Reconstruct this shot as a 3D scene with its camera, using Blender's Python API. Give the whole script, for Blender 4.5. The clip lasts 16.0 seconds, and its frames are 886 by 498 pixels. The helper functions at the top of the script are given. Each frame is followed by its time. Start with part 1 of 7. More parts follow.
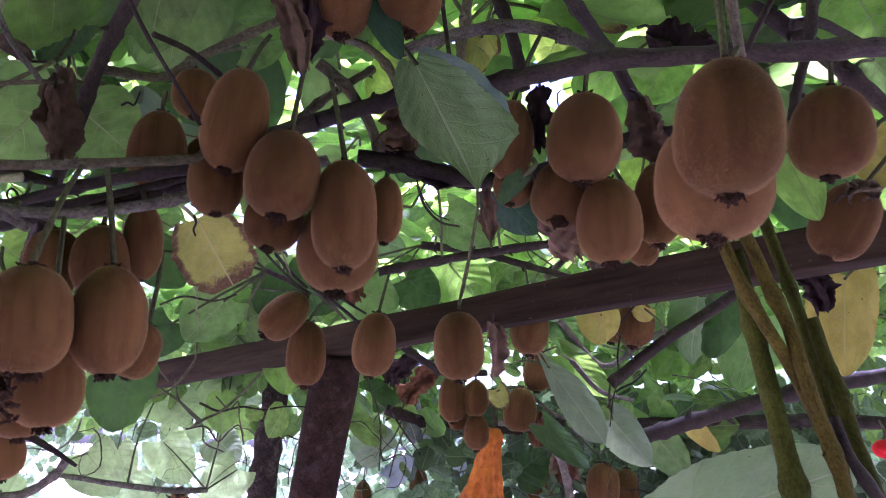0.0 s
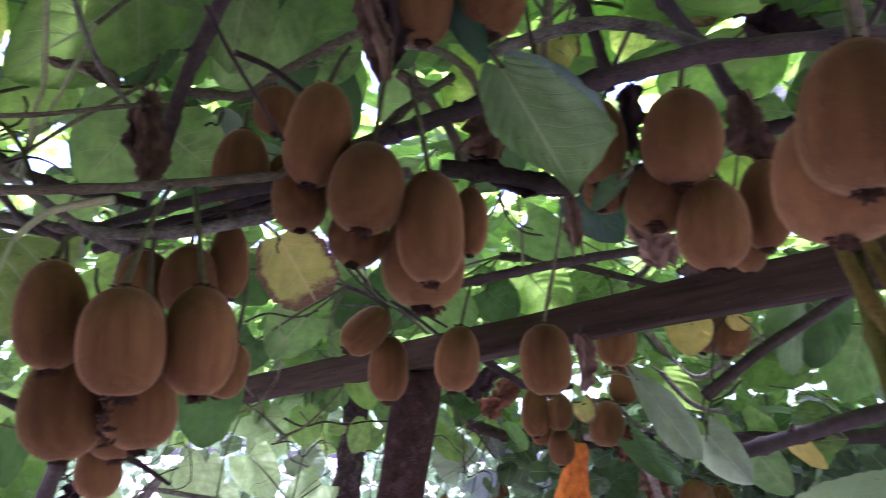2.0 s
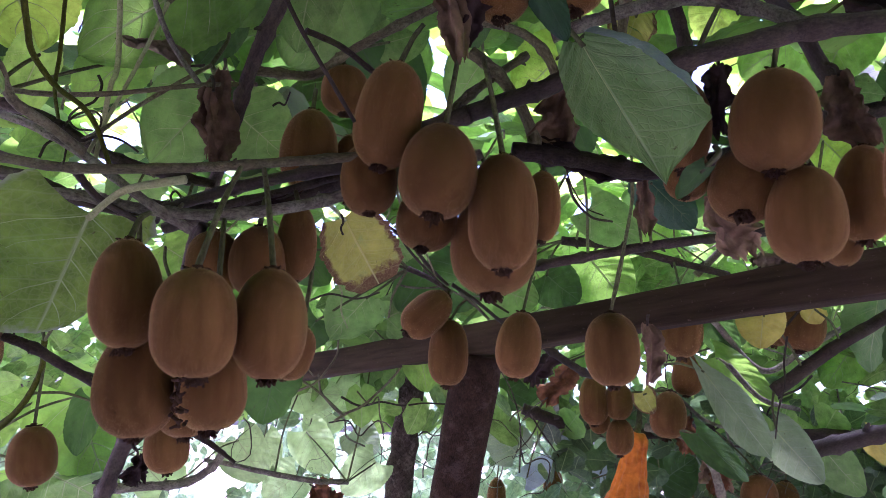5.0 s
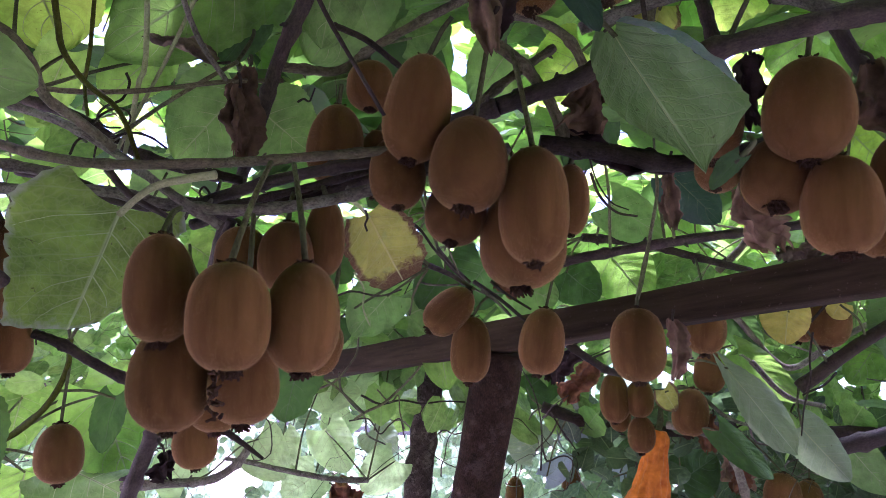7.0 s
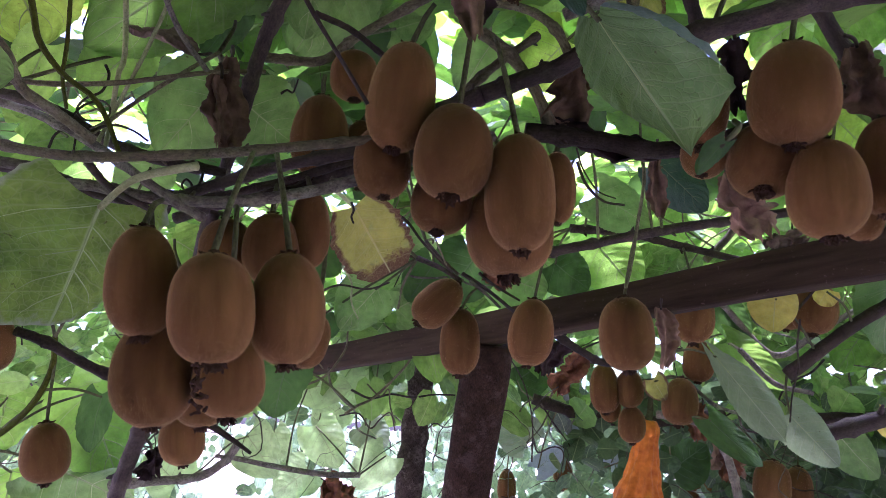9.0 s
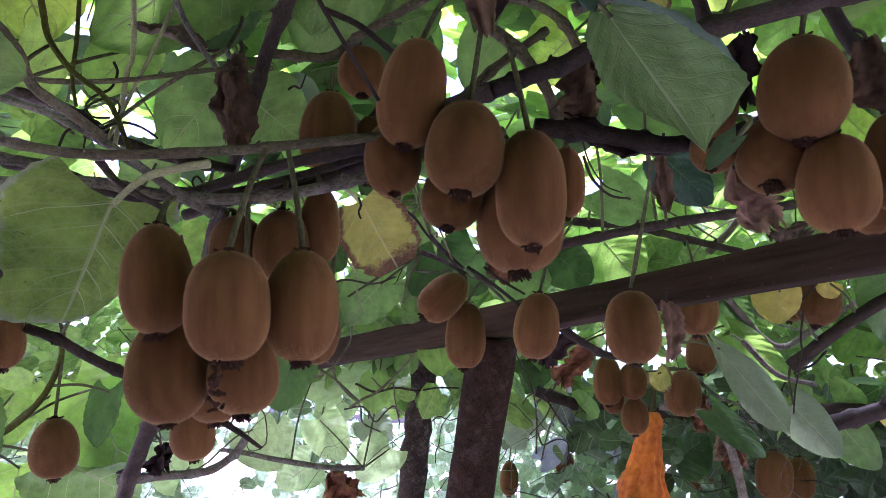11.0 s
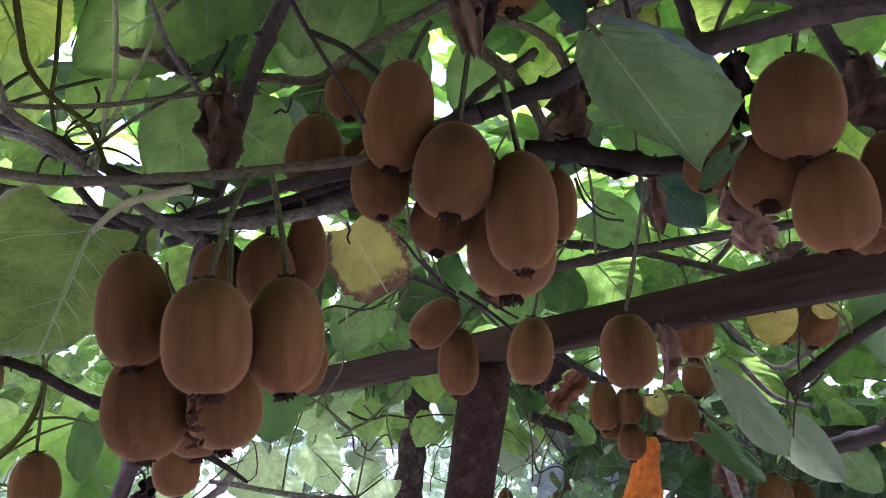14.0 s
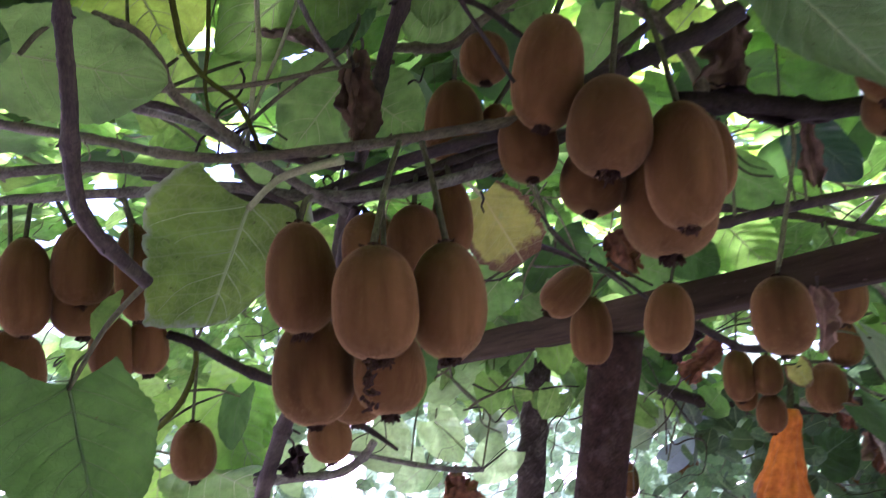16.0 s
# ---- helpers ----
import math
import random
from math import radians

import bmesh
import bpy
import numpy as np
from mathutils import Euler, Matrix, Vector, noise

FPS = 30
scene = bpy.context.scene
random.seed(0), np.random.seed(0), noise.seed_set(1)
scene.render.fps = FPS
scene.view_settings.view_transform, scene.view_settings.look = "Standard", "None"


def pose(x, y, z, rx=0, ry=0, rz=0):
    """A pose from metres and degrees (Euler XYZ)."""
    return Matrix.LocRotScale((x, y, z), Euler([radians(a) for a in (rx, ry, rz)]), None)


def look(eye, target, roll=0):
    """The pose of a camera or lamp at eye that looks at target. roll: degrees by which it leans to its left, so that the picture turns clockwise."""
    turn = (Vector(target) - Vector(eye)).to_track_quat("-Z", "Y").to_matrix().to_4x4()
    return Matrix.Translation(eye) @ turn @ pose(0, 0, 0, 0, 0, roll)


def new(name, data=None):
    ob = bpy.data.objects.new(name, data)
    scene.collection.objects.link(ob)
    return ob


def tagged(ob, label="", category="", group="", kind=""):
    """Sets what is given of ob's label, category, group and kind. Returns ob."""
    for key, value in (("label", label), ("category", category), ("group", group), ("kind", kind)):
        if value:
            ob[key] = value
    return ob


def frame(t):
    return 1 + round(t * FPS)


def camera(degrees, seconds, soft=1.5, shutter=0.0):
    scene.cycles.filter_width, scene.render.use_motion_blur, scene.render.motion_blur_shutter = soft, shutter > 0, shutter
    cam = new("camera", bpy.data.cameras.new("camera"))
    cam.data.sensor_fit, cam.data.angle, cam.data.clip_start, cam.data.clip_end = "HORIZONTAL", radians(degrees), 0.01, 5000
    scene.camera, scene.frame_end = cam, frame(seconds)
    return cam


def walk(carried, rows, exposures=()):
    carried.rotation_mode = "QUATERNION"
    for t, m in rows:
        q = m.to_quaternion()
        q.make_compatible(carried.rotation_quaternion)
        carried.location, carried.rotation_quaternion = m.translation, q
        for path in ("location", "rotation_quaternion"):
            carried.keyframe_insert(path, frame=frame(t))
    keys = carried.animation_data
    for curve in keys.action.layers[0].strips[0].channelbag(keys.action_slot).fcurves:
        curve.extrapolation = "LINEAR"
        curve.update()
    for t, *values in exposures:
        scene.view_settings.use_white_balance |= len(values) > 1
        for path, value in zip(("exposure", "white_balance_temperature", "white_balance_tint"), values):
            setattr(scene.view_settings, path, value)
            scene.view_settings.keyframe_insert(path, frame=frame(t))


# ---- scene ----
cam = camera(64.57, 16.0, soft=0.7, shutter=0.5)
PATH = [
    (0, (0.0431, 0.0166, 1.5893), (-0.0083, 0.9769, 1.8636), 1.14),
    (0.5, (0.0402, 0.0152, 1.5928), (-0.0231, 0.9713, 1.8790), 0.50),
    (1, (0.0442, 0.0116, 1.5896), (-0.0047, 0.9697, 1.8717), 0.75),
    (1.5, (0.0439, 0.0223, 1.5927), (-0.0408, 0.9778, 1.8754), 0.12),
    (2, (0.0304, 0.0333, 1.5950), (-0.1216, 0.9791, 1.8819), 1.25),
    (2.5, (0.0074, 0.0380, 1.5959), (-0.2428, 0.9701, 1.8579), 3.21),
    (3, (0.0136, 0.0361, 1.5997), (-0.2251, 0.9716, 1.8601), 3.24),
    (3.5, (0.0141, 0.0352, 1.6027), (-0.2152, 0.9720, 1.8669), 3.91),
    (3.7, (0.0134, 0.0344, 1.6027), (-0.2103, 0.9748, 1.8590), 3.79),
    (5.8, (0.0190, 0.0470, 1.5981), (-0.2135, 0.9835, 1.8608), 3.25),
    (6, (0.0178, 0.0454, 1.5974), (-0.2205, 0.9800, 1.8615), 3.37),
    (6.5, (0.0105, 0.0438, 1.5971), (-0.2380, 0.9773, 1.8557), 3.69),
    (7, (0.0067, 0.0432, 1.5969), (-0.2373, 0.9783, 1.8540), 3.51),
    (7.5, (0.0058, 0.0432, 1.5970), (-0.2304, 0.9804, 1.8538), 3.18),
    (8, (0.0041, 0.0445, 1.5955), (-0.2320, 0.9835, 1.8458), 3.17),
    (8.5, (0.0057, 0.0478, 1.5944), (-0.2245, 0.9888, 1.8424), 2.97),
    (9, (0.0079, 0.0477, 1.5944), (-0.2218, 0.9879, 1.8457), 2.51),
    (11.3, (0.0007, 0.0436, 1.5960), (-0.2280, 0.9870, 1.8363), 2.13),
    (11.5, (0.0007, 0.0439, 1.5961), (-0.2367, 0.9848, 1.8374), 2.25),
    (12, (-0.0009, 0.0429, 1.5958), (-0.2621, 0.9763, 1.8416), 1.85),
    (12.5, (0.0013, 0.0481, 1.5964), (-0.2472, 0.9852, 1.8416), 1.76),
    (13, (0.0022, 0.0564, 1.5976), (-0.2271, 0.9943, 1.8579), 1.32),
    (13.5, (0.0026, 0.0565, 1.5995), (-0.2168, 0.9927, 1.8743), 1.26),
    (14, (0.0007, 0.0552, 1.5993), (-0.2173, 0.9919, 1.8734), 1.40),
    (14.5, (0.0010, 0.0538, 1.6023), (-0.2149, 0.9911, 1.8758), 1.96),
    (15, (-0.0025, 0.0487, 1.6027), (-0.2277, 0.9826, 1.8804), 1.76),
    (15.5, (-0.0089, 0.0477, 1.6008), (-0.2662, 0.9743, 1.8749), 1.38),
    (15.7, (-0.0129, 0.0444, 1.5965), (-0.3029, 0.9624, 1.8669), 1.38),
    (15.8, (-0.0245, 0.0463, 1.5962), (-0.3247, 0.9634, 1.8587), 1.37),
    (15.9, (-0.0302, 0.0515, 1.5933), (-0.3664, 0.9592, 1.8445), 1.43),
    (16, (-0.0307, 0.0565, 1.5938), (-0.3876, 0.9597, 1.8320), 1.49),
]
walk(cam, [(t, look(eye, target, roll)) for t, eye, target, roll in PATH], [(0, 3.50, 5020, 74), (1.2, 3.50, 5020, 74), (2.4, 3.44, 5060, 68), (8, 3.41, 5080, 64), (16, 3.40, 5080, 63)])

# ---- light: bright overcast day above and around the arbour ----
world = bpy.data.worlds.new("overcast_sky")
scene.world = world
world.use_nodes = True
wn = world.node_tree.nodes
sky = wn.new("ShaderNodeTexSky")
sky.sky_type, sky.sun_disc = "NISHITA", False
sky.sun_elevation, sky.sun_rotation = radians(58), radians(200)
sky.air_density, sky.dust_density, sky.ozone_density = 1.0, 5.0, 1.5
wn["Background"].inputs["Strength"].default_value = 0.15
world.node_tree.links.new(sky.outputs["Color"], wn["Background"].inputs["Color"])
sun_data = bpy.data.lights.new("sun", "SUN")
sun_data.energy, sun_data.angle, sun_data.color = 4.5, radians(12), (1.0, 0.96, 0.9)
sun = new("sun", sun_data)
sun.matrix_world = look((0.4, 1.2, 6.0), (0.0, 0.0, 1.6))

# ---- materials ----


class Nodes:
    """A small helper that wires up one node material."""

    def __init__(self, name):
        self.m = bpy.data.materials.new(name)
        self.m.use_nodes = True
        self.t = self.m.node_tree
        self.bsdf = self.t.nodes["Principled BSDF"]
        self.out = self.t.nodes["Material Output"]

    def add(self, kind, **values):
        n = self.t.nodes.new("ShaderNode" + kind)
        for key, v in values.items():
            if key in ("operation", "blend_type", "data_type", "feature", "noise_dimensions", "voronoi_dimensions"):
                if key == "operation":
                    n.operation = v
                elif key == "blend_type":
                    n.blend_type = v
                elif key == "data_type":
                    n.data_type = v
                elif key == "feature":
                    n.feature = v
            else:
                n.inputs[key].default_value = v
        return n

    def link(self, a, b):
        self.t.links.new(a, b)

    def math(self, op, a, b=None, c=None):
        n = self.add("Math", operation=op)
        for i, v in enumerate((a, b, c)):
            if v is None:
                continue
            if isinstance(v, (int, float)):
                n.inputs[i].default_value = v
            else:
                self.link(v, n.inputs[i])
        return n.outputs[0]

    def mix(self, fac, a, b, blend="MIX"):
        n = self.add("Mix", data_type="RGBA", blend_type=blend)
        for sock, v in ((n.inputs[0], fac), (n.inputs[6], a), (n.inputs[7], b)):
            if isinstance(v, (int, float)):
                sock.default_value = v
            elif isinstance(v, tuple):
                sock.default_value = (*v, 1.0)
            else:
                self.link(v, sock)
        return n.outputs[2]

    def noise(self, scale, vec=None, detail=4.0, rough=0.6):
        n = self.add("TexNoise", Scale=scale, Detail=detail, Roughness=rough)
        if vec is not None:
            self.link(vec, n.inputs["Vector"])
        return n.outputs["Fac"]

    def ramp(self, v, lo, hi):
        n = self.add("MapRange")
        n.inputs[1].default_value, n.inputs[2].default_value = lo, hi
        self.link(v, n.inputs[0])
        return n.outputs[0]

    def bump(self, height, strength, distance):
        n = self.add("Bump", Strength=strength, Distance=distance)
        self.link(height, n.inputs["Height"])
        self.link(n.outputs[0], self.bsdf.inputs["Normal"])
        return n.outputs[0]


def skin_material():
    """Velvety brown skin: broad faint stripes, soft blotches, a few dark specks and scars."""
    k = Nodes("kiwifruit_skin")
    co = k.add("TexCoord").outputs["Object"]
    info = k.add("ObjectInfo")
    shift = k.add("VectorMath", operation="ADD")
    k.link(co, shift.inputs[0])
    far = k.add("VectorMath", operation="SCALE")
    far.inputs[0].default_value = (37.0, 21.0, 53.0)
    k.link(info.outputs["Random"], far.inputs["Scale"])
    k.link(far.outputs[0], shift.inputs[1])
    stretch = k.add("Mapping", Scale=(1.0, 1.0, 0.10))
    k.link(shift.outputs[0], stretch.inputs[0])
    stripe = k.noise(4.5, stretch.outputs[0], 2.0, 0.5)
    blotch = k.noise(2.4, shift.outputs[0], 3.0)
    grain = k.noise(120.0, co, 3.0, 0.75)
    c = k.mix(k.ramp(stripe, 0.36, 0.64), (0.122, 0.064, 0.0255), (0.184, 0.101, 0.0385))
    c = k.mix(k.math("MULTIPLY", k.ramp(blotch, 0.42, 0.75), 0.5), c, (0.100, 0.050, 0.021))
    c = k.mix(k.math("MULTIPLY", k.ramp(grain, 0.48, 0.70), 0.45), c, (0.232, 0.138, 0.058))
    c = k.mix(k.math("MULTIPLY", k.ramp(grain, 0.48, 0.30), 0.5), c, (0.062, 0.032, 0.014))
    scar = k.noise(7.0, shift.outputs[0], 4.0)
    c = k.mix(k.math("MULTIPLY", k.ramp(scar, 0.70, 0.74), 0.55), c, (0.055, 0.030, 0.016))
    dots = k.add("TexVoronoi", Scale=6.0)
    k.link(shift.outputs[0], dots.inputs["Vector"])
    few = k.math("MULTIPLY", k.math("SUBTRACT", 1.0, k.ramp(dots.outputs["Distance"], 0.03, 0.075)), k.ramp(k.noise(2.2, shift.outputs[0], 1.0), 0.54, 0.58))
    c = k.mix(k.math("MULTIPLY", few, 0.8), c, (0.022, 0.013, 0.008))
    tone = k.math("MULTIPLY_ADD", info.outputs["Random"], 0.34, 0.66)
    hsv = k.add("HueSaturation", Saturation=1.06)
    k.link(tone, hsv.inputs["Value"])
    k.link(c, hsv.inputs["Color"])
    k.link(hsv.outputs[0], k.bsdf.inputs["Base Color"])
    k.bsdf.inputs["Roughness"].default_value = 0.9
    k.bsdf.inputs["Specular IOR Level"].default_value = 0.05
    k.bsdf.inputs["Sheen Weight"].default_value = 0.42
    k.bsdf.inputs["Sheen Roughness"].default_value = 0.32
    k.bsdf.inputs["Sheen Tint"].default_value = (0.74, 0.52, 0.27, 1)
    k.bump(k.math("ADD", grain, k.math("MULTIPLY", stripe, 1.2)), 0.22, 0.012)
    return k.m


def fuzz_material():
    """Short tan hairs that let light from behind glow through."""
    k = Nodes("fruit_fuzz")
    info = k.add("ObjectInfo")
    c = k.mix(info.outputs["Random"], (0.13, 0.072, 0.031), (0.19, 0.110, 0.050))
    k.link(c, k.bsdf.inputs["Base Color"])
    k.bsdf.inputs["Roughness"].default_value = 0.8
    k.bsdf.inputs["Specular IOR Level"].default_value = 0.1
    tr = k.add("BsdfTranslucent")
    k.link(k.mix(0.8, c, (0.60, 0.42, 0.20)), tr.inputs[0])
    mx = k.add("MixShader")
    mx.inputs[0].default_value = 0.6
    k.link(k.bsdf.outputs[0], mx.inputs[1])
    k.link(tr.outputs[0], mx.inputs[2])
    k.link(mx.outputs[0], k.out.inputs["Surface"])
    return k.m


def bark(name, col, dark, pale, rough=0.8, spec=0.15, lichen=0.5, relief=0.0007):
    """Fibrous bark: streaks along the stem, fine cracks, pale lichen patches; UV in metres (around, along)."""
    k = Nodes(name)
    uv = k.add("UVMap").outputs[0]
    co = k.add("TexCoord").outputs["Object"]
    along = k.add("Mapping", Scale=(700.0, 260.0, 1.0))
    k.link(uv, along.inputs[0])
    fibre = k.noise(1.0, along.outputs[0], 5.0, 0.65)
    knots = k.noise(75.0, co, 4.0, 0.65)
    fine = k.noise(700.0, co, 3.0, 0.7)
    patch = k.noise(38.0, co, 5.0, 0.7)
    info = k.add("ObjectInfo")
    f = k.ramp(k.math("ADD", k.math("MULTIPLY", fibre, 0.55), k.math("MULTIPLY", knots, 0.45)), 0.38, 0.62)
    tone = k.mix(f, dark, col)
    tone = k.mix(k.math("MULTIPLY", k.ramp(k.math("MULTIPLY_ADD", fine, 0.25, k.math("MULTIPLY", patch, 0.8)), 0.54, 0.64), lichen), tone, pale)
    tone = k.mix(k.math("MULTIPLY", k.ramp(fine, 0.46, 0.30), 0.5), tone, tuple(0.4 * c for c in dark))
    hsv = k.add("HueSaturation")
    k.link(k.math("MULTIPLY_ADD", info.outputs["Random"], 0.4, 0.8), hsv.inputs["Value"])
    k.link(tone, hsv.inputs["Color"])
    k.link(hsv.outputs[0], k.bsdf.inputs["Base Color"])
    k.bsdf.inputs["Roughness"].default_value = rough
    k.bsdf.inputs["Specular IOR Level"].default_value = spec
    k.bump(k.math("ADD", k.math("ADD", fibre, knots), k.math("MULTIPLY", fine, 0.5)), 0.85, relief)
    return k.m


def plain(name, col, dark, scale=40.0, rough=0.8, bump=0.3, dist=0.002, stretch=(1, 1, 1), spec=0.14, specks=None):
    """A two-tone mottled material in object space."""
    k = Nodes(name)
    co = k.add("TexCoord").outputs["Object"]
    mp = k.add("Mapping", Scale=stretch)
    k.link(co, mp.inputs[0])
    big = k.noise(scale * 0.25, mp.outputs[0], 3.0)
    fine = k.noise(scale, mp.outputs[0], 6.0, 0.7)
    f = k.ramp(k.math("ADD", k.math("MULTIPLY", big, 0.6), k.math("MULTIPLY", fine, 0.4)), 0.36, 0.64)
    info = k.add("ObjectInfo")
    hsv = k.add("HueSaturation")
    k.link(k.math("MULTIPLY_ADD", info.outputs["Random"], 0.3, 0.85), hsv.inputs["Value"])
    tone = k.mix(f, dark, col)
    if specks:
        tone = k.mix(k.math("MULTIPLY", k.ramp(k.noise(scale * 2.2, co, 3.0), 0.66, 0.72), 0.8), tone, specks)
    k.link(tone, hsv.inputs["Color"])
    k.link(hsv.outputs[0], k.bsdf.inputs["Base Color"])
    k.bsdf.inputs["Roughness"].default_value = rough
    k.bsdf.inputs["Specular IOR Level"].default_value = spec
    k.bump(fine, bump, dist)
    return k.m


def leaf_material(name, deep, fresh, through_col, veins=(0.30, 0.40, 0.16), trans=0.5, island=False, blot=None, edge=None, rough=0.55, edge_at=0.93, vein_wander=0.05):
    """Leaf blade: veins by UV (u along the midrib, v across), mottling, and light coming through."""
    k = Nodes(name)
    uv = k.add("UVMap").outputs[0]
    sep = k.add("SeparateXYZ")
    k.link(uv, sep.inputs[0])
    v = k.math("ABSOLUTE", k.math("SUBTRACT", sep.outputs[0], 0.5))
    u = sep.outputs[1]
    wob = k.noise(6.0, uv, 2.0)
    w = k.math("MULTIPLY", v, 2.0)
    lean = k.math("MULTIPLY", k.math("MULTIPLY", w, 0.36), k.math("MULTIPLY_ADD", w, 0.3, 0.7))
    lean = k.math("MULTIPLY", lean, k.math("SUBTRACT", 1.0, k.math("POWER", u, 3.0)))
    along = k.math("ADD", k.math("SUBTRACT", u, lean), k.math("MULTIPLY", wob, vein_wander))
    saw = k.math("ABSOLUTE", k.math("SUBTRACT", k.math("FRACT", k.math("ADD", k.math("MULTIPLY", along, 6.0), 0.3)), 0.5))
    side = k.math("SUBTRACT", 1.0, k.ramp(saw, 0.012, 0.07))
    mid = k.math("SUBTRACT", 1.0, k.ramp(v, 0.006, 0.02))
    net = k.add("TexVoronoi", feature="DISTANCE_TO_EDGE", Scale=19.0)
    k.link(uv, net.inputs["Vector"])
    mesh_lines = k.math("MULTIPLY", k.math("SUBTRACT", 1.0, k.ramp(net.outputs[0], 0.0, 0.10)), 0.24)
    vein = k.math("MAXIMUM", k.math("MAXIMUM", k.math("MULTIPLY", side, 0.34), mid), mesh_lines)
    rnd = k.add("NewGeometry").outputs["Random Per Island"] if island else k.add("ObjectInfo").outputs["Random"]
    cast = k.add("CombineXYZ")
    k.link(k.math("MULTIPLY", rnd, 31.0), cast.inputs[2])
    spot = k.add("VectorMath", operation="ADD")
    k.link(uv, spot.inputs[0])
    k.link(cast.outputs[0], spot.inputs[1])
    mott = k.ramp(k.noise(4.0, spot.outputs[0], 6.0, 0.65), 0.36, 0.66)
    pick = k.math("MULTIPLY_ADD", mott, 0.5, k.math("MULTIPLY", rnd, 0.5))
    base = k.mix(pick, deep, fresh)
    lit = k.mix(pick, tuple(0.32 * c for c in through_col), tuple(1.1 * c for c in through_col))
    if blot:
        fac = k.ramp(k.noise(4.0, uv, 5.0), 0.56, 0.66)
        base, lit = k.mix(fac, base, blot), k.mix(fac, lit, blot)
    if edge:
        far = k.math("MAXIMUM", k.math("MULTIPLY", v, 2.0), u)
        fac = k.ramp(k.math("ADD", far, k.math("MULTIPLY", k.noise(7.0, uv, 5.0), 0.35)), edge_at, edge_at + 0.09)
        base, lit = k.mix(fac, base, edge), k.mix(fac, lit, tuple(0.5 * c for c in edge))
    flaw = k.math("MULTIPLY", k.ramp(k.noise(17.0, spot.outputs[0], 3.0), 0.69, 0.73), 0.7)
    base, lit = k.mix(flaw, base, (0.075, 0.055, 0.025)), k.mix(flaw, lit, (0.10, 0.075, 0.025))
    base = k.mix(k.math("MULTIPLY", vein, 0.8), base, veins)
    lit = k.mix(k.math("MULTIPLY", vein, 0.7), lit, tuple(0.75 * c for c in veins))
    k.link(base, k.bsdf.inputs["Base Color"])
    k.bsdf.inputs["Roughness"].default_value = rough
    k.bsdf.inputs["Specular IOR Level"].default_value = 0.22 if rough > 0.4 else 0.5
    bump = k.bump(k.math("ADD", vein, k.math("MULTIPLY", k.noise(40.0, uv, 3.0), 0.4)), 0.35, 0.002)
    tr = k.add("BsdfTranslucent")
    k.link(lit, tr.inputs[0])
    k.link(bump, tr.inputs["Normal"])
    mx = k.add("MixShader")
    mx.inputs[0].default_value = trans
    k.link(k.bsdf.outputs[0], mx.inputs[1])
    k.link(tr.outputs[0], mx.inputs[2])
    k.link(mx.outputs[0], k.out.inputs["Surface"])
    return k.m


SKIN = skin_material()
FUZZ = fuzz_material()
CALYX = plain("dried_calyx", (0.085, 0.045, 0.024), (0.020, 0.011, 0.007), 260, 0.95, 0.6, 0.002)
STALK = bark("fruit_stalk", (0.112, 0.126, 0.050), (0.052, 0.046, 0.024), (0.17, 0.17, 0.10), 0.8, 0.15, 0.35, 0.0003)
PALESTALK = bark("pale_leaf_stalk", (0.33, 0.36, 0.17), (0.21, 0.22, 0.10), (0.42, 0.43, 0.27), 0.7, 0.2, 0.3, 0.0002)
CANE = bark("brown_cane_bark", (0.066, 0.048, 0.031), (0.022, 0.0145, 0.011), (0.11, 0.085, 0.068), 0.7, 0.35, 0.3)
GREYCANE = bark("grey_cane_bark", (0.190, 0.178, 0.124), (0.055, 0.046, 0.036), (0.30, 0.29, 0.23), 0.8, 0.2, 0.5)
GREENCANE = bark("green_shoot_bark", (0.078, 0.094, 0.0085), (0.032, 0.040, 0.004), (0.115, 0.110, 0.022), 0.75, 0.08, 0.25, 0.0006)
OLIVECANE = bark("olive_shoot_bark", (0.125, 0.105, 0.012), (0.050, 0.040, 0.007), (0.180, 0.135, 0.040), 0.75, 0.08, 0.25, 0.0007)
DARKCANE = bark("dark_cane_bark", (0.050, 0.038, 0.023), (0.016, 0.011, 0.0085), (0.095, 0.075, 0.058), 0.75, 0.2, 0.4)
OLIVE = bark("olive_stem", (0.165, 0.150, 0.078), (0.060, 0.051, 0.028), (0.24, 0.23, 0.15), 0.7, 0.2, 0.45)
BEAM = plain("weathered_brown_beam", (0.074, 0.052, 0.029), (0.022, 0.014, 0.0090), 110, 0.85, 0.8, 0.0015, (0.10, 1, 1), spec=0.1, specks=(0.12, 0.085, 0.06))
POST = bark("rough_brown_post", (0.060, 0.034, 0.021), (0.014, 0.008, 0.0052), (0.20, 0.15, 0.12), 0.85, 0.1, 0.22, 0.003)
OLDPOST = bark("old_barked_post", (0.105, 0.080, 0.062), (0.016, 0.012, 0.0095), (0.24, 0.21, 0.17), 0.9, 0.1, 0.55, 0.004)
DRY = plain("dry_brown_leaf", (0.245, 0.165, 0.092), (0.050, 0.031, 0.018), 70, 0.85, 0.8, 0.002)
DRYRUST = plain("dry_rusty_leaf", (0.230, 0.105, 0.042), (0.060, 0.026, 0.013), 80, 0.85, 0.8, 0.002)
DRYGREY = plain("dry_grey_leaf", (0.250, 0.190, 0.125), (0.070, 0.050, 0.036), 90, 0.85, 0.7, 0.003)
DRYDARK = plain("dry_black_leaf", (0.058, 0.036, 0.031), (0.02, 0.013, 0.013), 90, 0.85, 0.7, 0.003)
